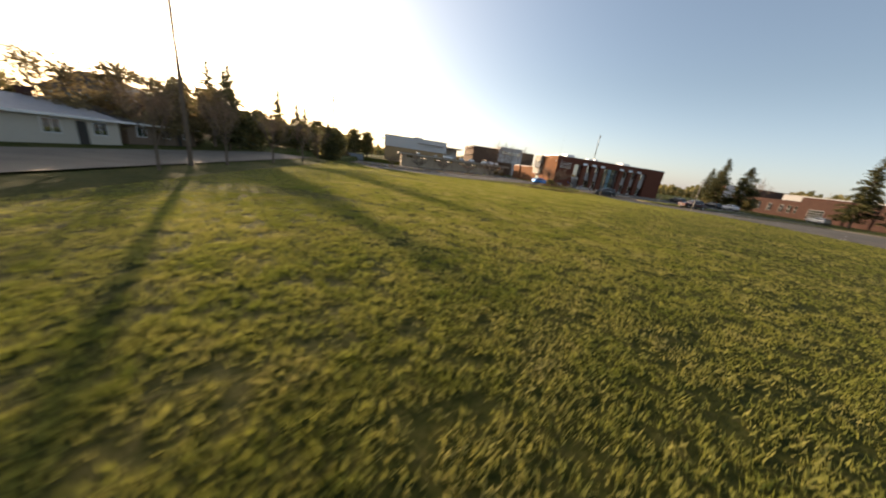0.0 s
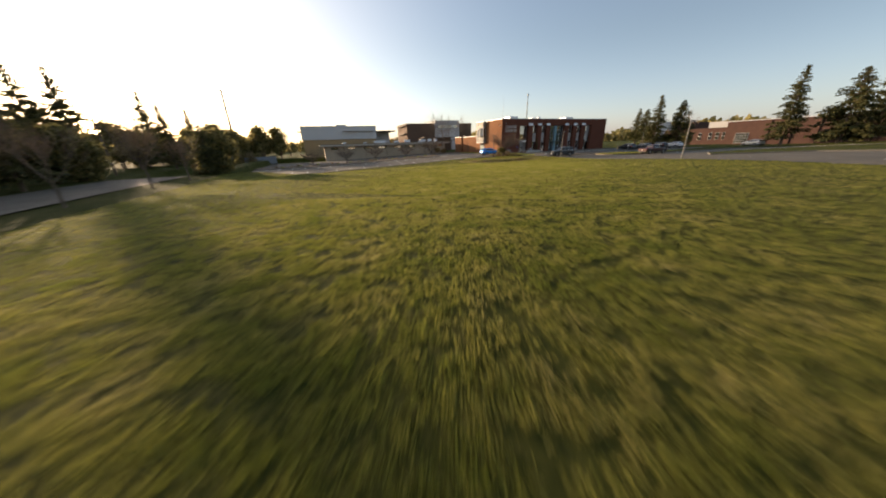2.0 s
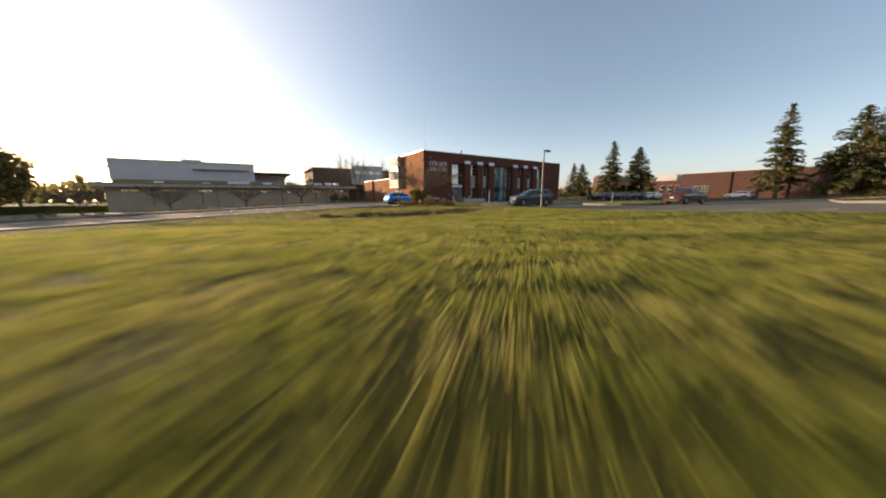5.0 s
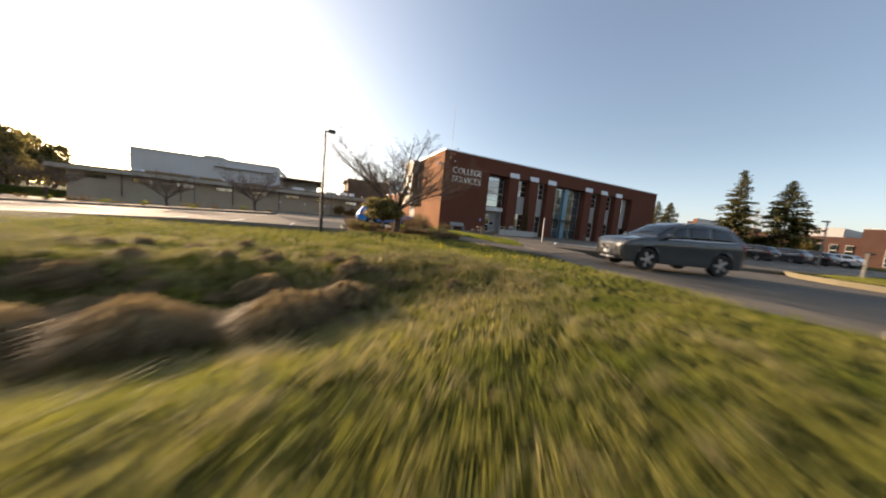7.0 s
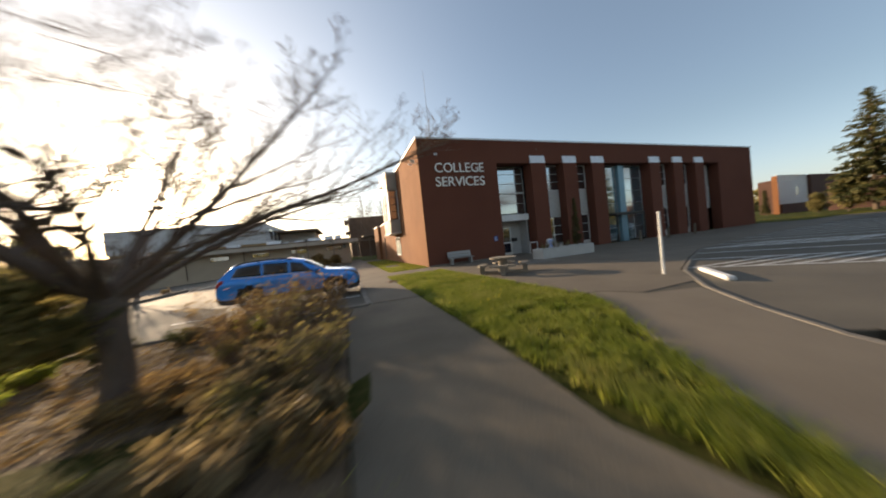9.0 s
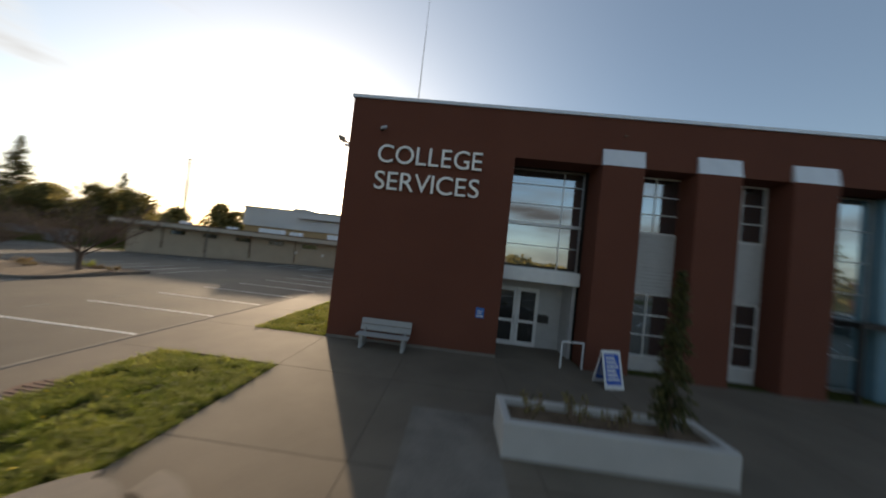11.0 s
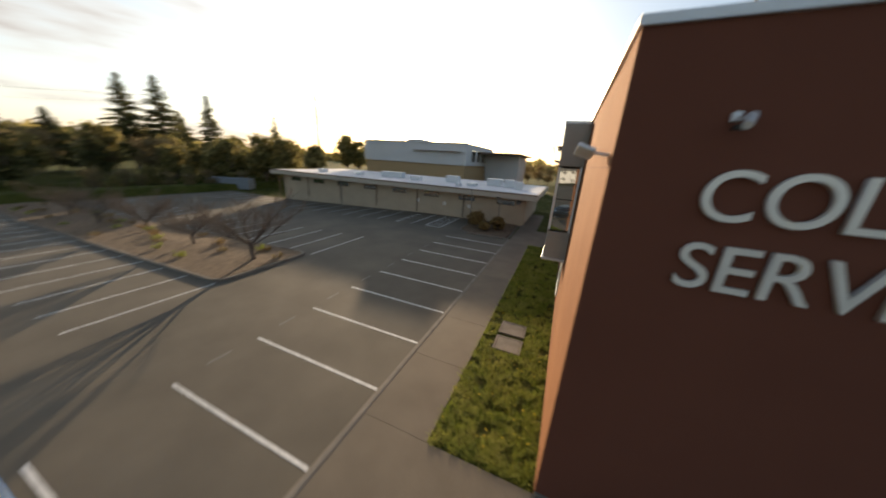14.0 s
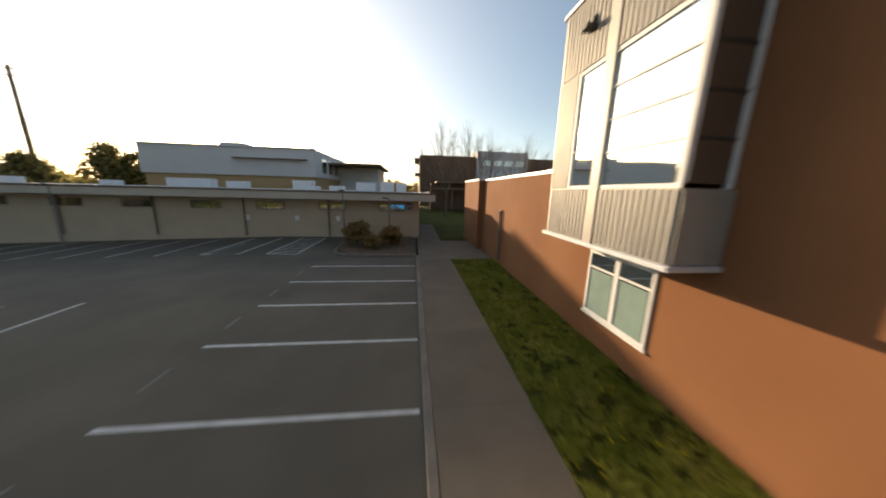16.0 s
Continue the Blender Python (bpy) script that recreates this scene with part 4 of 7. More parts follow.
def cards_mesh(centres, normals, ups, w, h, droop=0.0):
    """Small bent leaf cards: two quads each, folded along the middle."""
    c, n, t = (np.asarray(a, float) for a in (centres, normals, ups))
    n /= np.linalg.norm(n, axis=1, keepdims=True) + 1e-9
    s = np.cross(t, n)
    s /= np.linalg.norm(s, axis=1, keepdims=True) + 1e-9
    t = np.cross(n, s)
    w, h = np.asarray(w)[:, None], np.asarray(h)[:, None]
    a, b = c - s * w / 2, c + s * w / 2
    mid = t * h * 0.55 + n * h * 0.1
    tip = t * h - n * h * (0.05 + droop)
    verts = np.stack([a, b, b * 0.5 + (c + mid) * 0.5 + mid * 0.5 + s * w * 0.2, a * 0.5 + (c + mid) * 0.5 + mid * 0.5 - s * w * 0.2, c + tip], axis=1).reshape(-1, 3)
    i = np.arange(len(c))[:, None] * 5
    quads = np.concatenate([i, i + 1, i + 2, i + 3], axis=1).tolist()
    tris = np.concatenate([i + 3, i + 2, i + 4], axis=1).tolist()
    return verts.tolist(), quads + tris


def branches(start, heading, length, radius, depth, seed, spread=0.55, up=0.15, shrink=0.73, wob=0.16):
    """Grow a bare crown: rows of tubes, thick ones and twigs apart."""
    r = random.Random(seed)
    thick, thin = [], []

    def grow(p, d, ln, rad, lev):
        steps = 4 if lev > 1 else 3
        pts = [p]
        for i in range(steps):
            d = (d + Vector((r.uniform(-wob, wob), r.uniform(-wob, wob), r.uniform(-wob, wob) + up * 0.3))).normalized()
            q = pts[-1] + d * (ln / steps)
            ra, rb = max(0.0036, rad * (1 - 0.5 * i / steps)), max(0.003, rad * (1 - 0.5 * (i + 1) / steps))
            (thick if ra > 0.016 else thin).append((*pts[-1], *q, ra, rb))
            pts.append(q)
            if lev > 0 and i >= 1:
                for _ in range(r.randint(1, 2) if lev < 3 else 1):
                    side = Vector((r.uniform(-1, 1), r.uniform(-1, 1), r.uniform(-0.3, 0.9)))
                    nd = (d + side.normalized() * spread * r.uniform(0.8, 1.4)).normalized()
                    grow(q.copy(), nd, ln * shrink * r.uniform(0.65, 1.0), rb * 0.6, lev - 1)
        if lev > 0:
            for _ in range(r.randint(2, 3) if lev > 1 else 1):
                side = Vector((r.uniform(-1, 1), r.uniform(-1, 1), r.uniform(-0.2, 0.8)))
                nd = (d + side.normalized() * spread).normalized()
                grow(pts[-1].copy(), nd, ln * shrink * r.uniform(0.7, 1.05), rad * 0.48, lev - 1)

    grow(Vector(start), Vector(heading).normalized(), length, radius, depth)
    return thick, thin


def bare_tree(m, label, seed, height=4.0, trunk=1.0, radius=0.16, limbs=6, depth=3, spread=0.5, lean=0.8, up=0.2, group=""):
    """A leafless tree: a trunk, limbs and a crown of fine twigs."""
    r = random.Random(seed)
    tree = thing("bare_tree", m, label, "tree", group)
    rows = []
    p = Vector((0, 0, -0.2))
    for i in range(4):
        q = Vector((r.uniform(-0.04, 0.04), r.uniform(-0.04, 0.04), -0.2 + (trunk + 0.2) * (i + 1) / 4))
        k = 1.35 - 0.35 * min(1, i) - 0.06 * i
        rows.append((*p, *q, radius * k, radius * (1.0 - 0.05 * (i + 1))))
        p = q
    v, f = tubes_mesh(rows, 10)
    mesh_part("trunk", v, f, BARK, tree)
    thick, thin = [], []
    for i in range(limbs):
        a = 2 * math.pi * (i + r.uniform(-0.25, 0.25)) / limbs
        out = lean * (1.0 if i % 2 else 0.5) * r.uniform(0.8, 1.15)
        hd = (math.cos(a) * out, math.sin(a) * out, 1.0) if i else (0.05, 0.05, 1.0)
        ln = (height - trunk) * r.uniform(0.42, 0.55)
        a1, a2 = branches(p, hd, ln, radius * r.uniform(0.32, 0.46), depth, seed * 31 + i, spread, up)
        thick += a1
        thin += a2
    v, f = tubes_mesh(thick, 6)
    mesh_part("branchwork", v, f, BARK, tree)
    if thin:
        v, f = tubes_mesh(thin, 3)
        mesh_part("crown", v, f, TWIG, tree)
    return tree


def spreading_tree(m, label, seed, group="", reach=5.3, trunk=1.55, radius=0.165, limbs=12):
    """A vase-shaped leafless tree: a short trunk, long arching limbs, side branches in ranks and fine twigs."""
    r = random.Random(seed)
    tree = thing("bare_tree", m, label, "tree", group)
    rings, flare = [], (1.7, 1.25, 1.08, 1.02, 1.0, 1.03, 1.12, 1.3, 1.1)
    for i, k in enumerate(flare):
        z = -0.2 + (trunk + 0.3) * i / 8
        rings.append([(0.04 * math.sin(i * 0.9) + radius * k * (1 + 0.07 * math.sin(3 * u + i * 0.4)) * math.cos(u), 0.03 * math.cos(i * 1.1) + radius * k * (1 + 0.07 * math.sin(3 * u + i * 0.4)) * math.sin(u), z) for u in [2 * math.pi * j / 14 for j in range(14)]])
    vs = [q for ring in rings for q in ring]
    fs = [(14 * i + j, 14 * i + (j + 1) % 14, 14 * (i + 1) + (j + 1) % 14, 14 * (i + 1) + j) for i in range(8) for j in range(14)]
    mesh_part("trunk", vs, fs, TREEBARK, tree, "grey-brown ridged trunk").data.shade_smooth()
    thin = []

    def shoot(start, d, ln, rad, lev, steps):
        pts, dirs = [Vector(start)], []
        d = Vector(d).normalized()
        bend = Vector((r.uniform(-1, 1), r.uniform(-1, 1), r.uniform(0.0, 0.8))) * (0.018 if lev == 3 else 0.06)
        out = []
        for i in range(steps):
            g = 0.045 if lev == 3 else 0.07
            d = (d + bend + Vector((r.gauss(0, g), r.gauss(0, g), r.gauss(0, g)))).normalized()
            q = pts[-1] + d * ln / steps
            ra, rb = max(0.0034, rad * (1 - 0.86 * i / steps)), max(0.003, rad * (1 - 0.86 * (i + 1) / steps))
            out.append((*pts[-1], *q, ra, rb))
            pts.append(q)
            dirs.append(d.copy())
        for i in range(2 if lev == 3 else 1, steps):
            if lev == 0:
                break
            for sgn in (1, -1):
                if r.random() < (0.3, 0.4, 0.25, 0.1)[lev]:
                    continue
                dd = dirs[i]
                sidev = dd.cross(Vector((0, 0, 1)) + Vector((r.gauss(0, 0.4), r.gauss(0, 0.4), 0))).normalized() * sgn
                nd = dd * r.uniform(0.55, 0.9) + sidev * r.uniform(0.45, 0.8) + Vector((0, 0, r.uniform(-0.05, 0.4)))
                left = ln * (1 - i / steps) * 0.55 + ln * 0.12
                got = shoot(pts[i].lerp(pts[i + 1], r.random()), nd, left * r.uniform(0.6, 1.0), out[i][7] * 0.55, lev - 1, (2, 5, 8)[lev - 1])
                out.extend(got)
        return out

    for i in range(limbs):
        tier, turn_ = (0, i / 7) if i < 7 else (1, (i - 6.6) / 4) if i < 11 else (2, 0.3)
        a = 2 * math.pi * (turn_ + r.uniform(-0.02, 0.02))
        rise = (0.68, 1.1, 2.0)[tier] * r.uniform(0.88, 1.12)
        ln = reach * (0.98, 0.98, 0.9)[tier] * r.uniform(0.92, 1.06)
        low = trunk * (0.92 + 0.14 * r.random())
        segs = shoot((0.05 * math.cos(a), 0.05 * math.sin(a), low), (math.cos(a), math.sin(a), rise), ln, radius * r.uniform(0.32, 0.44), 3, 11)
        limb = [q for q in segs if q[6] > 0.014]
        thin += [q for q in segs if q[6] <= 0.014]
        v, f = tubes_mesh(limb, 6)
        mesh_part("limb", v, f, TREEBARK, tree)
    v, f = tubes_mesh(thin, 3)
    mesh_part("crown", v, f, DARKTWIG, tree, "dense fine brownish-grey twigs", "stuff")
    return tree


def conifer(m, label, seed, height=16.0, radius=3.6, dens=1.0, material=None, group="", ragged=0.3):
    """A spruce or fir: whorls of drooping boughs with sprays of needles."""
    r = np.random.default_rng(seed)
    tree = thing("conifer", m, label, "tree", group)
    v, f = tubes_mesh([(0, 0, -0.3, 0, 0, height * 0.5, height * 0.018, height * 0.01), (0, 0, height * 0.5, 0, 0, height * 0.99, height * 0.01, 0.02)], 8)
    mesh_part("trunk", v, f, BARK, tree)
    segs, c, n, t, w, h = [], [], [], [], [], []
    z = height * 0.1
    while z < height * 0.985:
        k = z / height
        reach = radius * (1 - k) ** 0.85 * (0.55 + 0.45 * min(1, k * 5)) + 0.15
        for _ in range(int(r.integers(4, 7))):
            a = r.uniform(0, 2 * np.pi)
            ln = reach * r.uniform(1 - ragged * 1.4, 1.0 + ragged * 0.5)
            rise = (0.45 * k - 0.12) * ln
            p0 = np.array([0, 0, z])
            dirv = np.array([np.cos(a), np.sin(a), 0])
            tip = p0 + dirv * ln + np.array([0, 0, rise - 0.1 * ln])
            midp = p0 + dirv * ln * 0.55 + np.array([0, 0, rise * 0.9])
            segs += [(*p0, *midp, 0.02 + 0.012 * ln, 0.02), (*midp, *tip, 0.02, 0.008)]
            m_ = max(3, int(ln * 5.5 * dens))
            for s in np.linspace(0.18, 1.0, m_):
                q = p0 * (1 - s) ** 2 + 2 * midp * s * (1 - s) + tip * s ** 2
                for side in (-1, 1, 0):
                    perp = np.array([-np.sin(a), np.cos(a), 0]) * side
                    tv = dirv * r.uniform(0.5, 1.0) + perp * r.uniform(0.5, 1.0) + np.array([0, 0, r.uniform(-0.5, 0.1)])
                    size = (0.16 + 0.2 * ln * (1 - 0.45 * s)) * r.uniform(0.6, 1.25)
                    c.append(q + r.normal(0, 0.05, 3))
                    n.append(np.array([0, 0, 1]) + r.normal(0, 0.45, 3))
                    t.append(tv)
                    w.append(size * 0.55)
                    h.append(size * 1.15)
        z += max(0.22, 0.04 * height * (1 - 0.65 * k)) * 0.62
    v, f = cards_mesh(c, n, t, w, h, 0.15)
    v2, f2 = tubes_mesh(segs, 4)
    mesh_part("crown", v, f, material or NEEDLE, tree)
    mesh_part("branchwork", v2, f2, BARK, tree, "", "stuff")
    return tree


def leaf_tree(m, label, seed, height=8.0, radius=3.0, trunk=1.5, count=2600, size=0.32, material=None, name="evergreen_tree", group="", lobes=9, flat=1.0):
    """A leafy crown: many small leaves round uneven lobes, with gaps, over a trunk and limbs."""
    r = np.random.default_rng(seed)
    tree = thing(name, m, label, "tree" if height > 2.6 else "shrub", group)
    segs = [(0, 0, -0.2, 0, 0, trunk, height * 0.022, height * 0.016)]
    c, n, t, w, h = [], [], [], [], []
    zs = r.uniform(0.0, 1.0, lobes)
    for i in range(lobes):
        a, k = r.uniform(0, 2 * np.pi), zs[i]
        rad = radius * (0.95 - 0.75 * abs(k - 0.3)) * r.uniform(0.35, 1.15)
        ctr = np.array([np.cos(a) * rad * 0.75, np.sin(a) * rad * 0.75, trunk + (height - trunk) * (0.12 + 0.76 * k)])
        lr = np.array([radius * 0.36, radius * 0.36, (height - trunk) * 0.17 * flat]) * r.uniform(0.55, 1.3, 3)
        segs.append((0, 0, trunk * 0.8, *ctr, height * 0.012, 0.02))
        m_ = count // lobes
        d = r.normal(0, 1, (m_, 3))
        d /= np.linalg.norm(d, axis=1, keepdims=True)
        q = ctr + d * lr * r.uniform(0.35, 1.2, (m_, 1))
        c.append(q)
        n.append(d + r.normal(0, 0.6, (m_, 3)))
        t.append(r.normal(0, 1, (m_, 3)) + np.array([0, 0, -0.2]))
        s = size * r.uniform(0.6, 1.4, m_)
        w.append(s * 0.6)
        h.append(s)
    v, f = cards_mesh(np.concatenate(c), np.concatenate(n), np.concatenate(t), np.concatenate(w), np.concatenate(h))
    mesh_part("crown", v, f, material or LEAF, tree)
    v, f = tubes_mesh(segs, 6)
    mesh_part("trunk", v, f, BARK, tree)
    return tree


def shrub(m, label, seed, height=0.9, radius=0.5, stems=16, leaves=260, size=0.07, material=None, group="", name="shrub"):
    """A twiggy winter shrub: stems from the base with sparse small leaves."""
    r = random.Random(seed)
    g = np.random.default_rng(seed)
    sh = thing(name, m, label, "shrub", group)
    thick, thin, tips = [], [], []
    for i in range(stems):
        a = r.uniform(0, 6.28)
        hd = (math.cos(a) * radius / height, math.sin(a) * radius / height, 1)
        a1, a2 = branches((r.uniform(-0.08, 0.08), r.uniform(-0.08, 0.08), -0.05), hd, height * r.uniform(0.5, 0.8), 0.011, 1, seed * 7 + i, 0.5, 0.1)
        thick += a1
        thin += a2
    rows = thick + thin
    v, f = tubes_mesh(rows, 3)
    mesh_part("twig_frame", v, f, TWIG, sh)
    if leaves:
        arr = np.asarray(rows)[:, 3:6]
        arr = arr[arr[:, 2] > height * 0.2]
        q = arr[g.integers(0, len(arr), leaves)] + g.normal(0, 0.03, (leaves, 3))
        s = size * g.uniform(0.6, 1.4, leaves)
        v, f = cards_mesh(q, g.normal(0, 1, (leaves, 3)) + np.array([0, 0, 0.5]), g.normal(0, 1, (leaves, 3)), s * 0.6, s)
        mesh_part("foliage", v, f, material or RUST, sh)
    return sh
# ---- vehicles ----
TYRE = mat("tyre_rubber", (0.02, 0.02, 0.02), (0.03, 0.03, 0.03), rough=0.85, bump=0.2)
RIM = mat("alloy_rim", (0.55, 0.56, 0.57), (0.4, 0.41, 0.42), rough=0.3, metal=0.8, bump=0)
TRIM = mat("black_trim", (0.025, 0.025, 0.027), (0.035, 0.035, 0.037), rough=0.55, bump=0.05)
CARGLASS = glassy("car_glass", (0.006, 0.007, 0.008), 0.02, 0.05)
CARGLASS.node_tree.nodes["Principled BSDF"].inputs["Specular IOR Level"].default_value = 0.3
LAMP = mat("headlamp_glass", (0.2, 0.21, 0.22), (0.1, 0.105, 0.11), rough=0.1, bump=0)
TAIL = mat("tail_lamp", (0.4, 0.015, 0.012), (0.3, 0.01, 0.01), rough=0.15, bump=0)


def car_paint(name, c):
    m = mat(name, c, tuple(v * 0.92 for v in c), rough=0.3, metal=0.35, bump=0.0, scale=0.6)
    b = m.node_tree.nodes["Principled BSDF"]
    b.inputs["Coat Weight"].default_value, b.inputs["Coat Roughness"].default_value = 0.8, 0.06
    return m


SUV = [(2.33, 0.42, 0.74, 0.80, 0.62), (2.29, 0.32, 0.86, 0.92, 0.74), (2.2, 0.26, 0.95, 1.0, 0.83), (2.0, 0.24, 1.0, 1.05, 0.89), (1.6, 0.24, 1.03, 1.09, 0.92), (1.18, 0.24, 1.06, 1.14, 0.93), (0.4, 0.24, 1.08, 1.58, 0.93), (0.0, 0.24, 1.09, 1.665, 0.93), (-0.7, 0.24, 1.1, 1.7, 0.93), (-1.35, 0.24, 1.12, 1.67, 0.93), (-1.85, 0.24, 1.15, 1.6, 0.92), (-2.16, 0.26, 1.14, 1.24, 0.9), (-2.28, 0.32, 1.05, 1.1, 0.86), (-2.34, 0.42, 0.84, 0.88, 0.78)]
PICKUP = [(2.6, 0.5, 0.82, 0.86, 0.75), (2.5, 0.4, 1.0, 1.05, 0.9), (1.5, 0.38, 1.1, 1.18, 0.95), (1.1, 0.38, 1.12, 1.22, 0.95), (0.5, 0.38, 1.12, 1.72, 0.95), (-0.2, 0.38, 1.12, 1.78, 0.95), (-0.75, 0.38, 1.12, 1.74, 0.95), (-0.95, 0.38, 1.12, 1.16, 0.95), (-2.5, 0.38, 1.12, 1.14, 0.95), (-2.6, 0.5, 1.0, 1.02, 0.92)]


class Shell:
    """The skin of a car along x: rings of half profiles, with open wheel wells."""

    def __init__(self, st, wheels, wr):
        self.wheels, self.wr = wheels, wr
        self.front, self.back = st[0][0], st[-1][0]
        self.x = np.array([q[0] for q in st[::-1]])
        fx = np.linspace(self.back, self.front, 161)
        self.fx, self.curves = fx, []
        kern = np.array([0.25, 0.5, 0.25])
        for c in range(1, 5):
            v = np.interp(fx, self.x, [q[c] for q in st[::-1]])
            for _ in range(4):
                v = np.concatenate([v[:1], np.convolve(v, kern, "valid"), v[-1:]])
            self.curves.append(v)

    def at(self, x):
        return [float(np.interp(x, self.fx, v)) for v in self.curves]

    def ring(self, x):
        zb, belt, roof, w = self.at(x)
        tall = min(1.0, max(0.0, (roof - belt - 0.1) / 0.3))
        arch = zb
        for wx in self.wheels:
            r = self.wr + 0.06
            if abs(x - wx) < r:
                arch = max(arch, self.wr + math.sqrt(r * r - (x - wx) ** 2))
        ins = 0.92 - 0.14 * tall
        crease = belt - 0.24
        low = max(zb + 0.02, arch)
        lip = max(zb + 0.2, arch + 0.012)
        return [(0, zb), (w * 0.66, zb), (w * 0.67, low), (w * 0.97, low), (w * 0.985, lip), (w * 0.975, max(lip + 0.01, crease - 0.1)), (w, max(lip + 0.02, crease)), (w * 0.985, max(lip + 0.03, belt - 0.06)), (w * 0.95, max(lip + 0.04, belt)), (w * ins, roof - 0.03 - 0.06 * tall), (w * ins * 0.84, roof - 0.02 + 0.004 * tall), (w * 0.36, roof + 0.004), (0, roof + 0.012)]

    def point(self, x, v, off=0.0):
        """A place on the flank or roof: v counts along the half profile; off lifts it outwards."""
        r = self.ring(x)
        i = min(int(v), len(r) - 2)
        k = v - i
        y, z = r[i][0] + (r[i + 1][0] - r[i][0]) * k, r[i][1] + (r[i + 1][1] - r[i][1]) * k
        ty, tz = r[i + 1][0] - r[i][0], r[i + 1][1] - r[i][1]
        n = math.hypot(ty, tz) or 1.0
        nx = (self.at(min(x + 0.04, self.front))[3] - self.at(max(x - 0.04, self.back))[3]) / 0.08
        rise = (self.at(min(x + 0.04, self.front))[2] - self.at(max(x - 0.04, self.back))[2]) / 0.08 if v > 9 else 0.0
        return Vector((x - off * (nx if v < 9 else rise) * 0.7, y + off * tz / n, z - off * ty / n))

    def patch(self, corners, s, off=0.008, nu=8, nv=4, thick=0.006):
        """A thin curved panel on the skin between four (x, v) corners; s picks the side."""
        (xa, va), (xb, vb), (xc, vc), (xd, vd) = corners
        bm = bmesh.new()
        grid = []
        for i in range(nu + 1):
            a, row = i / nu, []
            for j in range(nv + 1):
                b = j / nv
                x = (xa * (1 - a) + xb * a) * (1 - b) + (xd * (1 - a) + xc * a) * b
                v = (va * (1 - a) + vb * a) * (1 - b) + (vd * (1 - a) + vc * a) * b
                q = self.point(x, v, off)
                row.append(bm.verts.new((q.x, q.y * s, q.z)))
            grid.append(row)
        for i in range(nu):
            for j in range(nv):
                bm.faces.new((grid[i][j], grid[i + 1][j], grid[i + 1][j + 1], grid[i][j + 1]))
        bmesh.ops.recalc_face_normals(bm, faces=bm.faces)
        bmesh.ops.solidify(bm, geom=bm.faces, thickness=thick)
        return bm

    def screen(self, xa, xb, wide, off=0.008):
        """A windscreen or rear window across the roof's half profiles, from xa (low) to xb (high)."""
        bm = bmesh.new()
        rows = []
        for i in range(7):
            x = xa + (xb - xa) * i / 6
            left = [self.point(x, v, off) for v in (9.0 + wide, 9.6, 10.3, 11.2, 12.0)]
            pts = [(q.x, q.y, q.z) for q in left] + [(q.x, -q.y, q.z) for q in left[-2::-1]]
            rows.append([bm.verts.new(q) for q in pts])
        for r0, r1 in zip(rows, rows[1:]):
            for i in range(len(r0) - 1):
                bm.faces.new((r0[i], r0[i + 1], r1[i + 1], r1[i]))
        bmesh.ops.recalc_face_normals(bm, faces=bm.faces)
        bmesh.ops.solidify(bm, geom=bm.faces, thickness=0.005)
        return bm


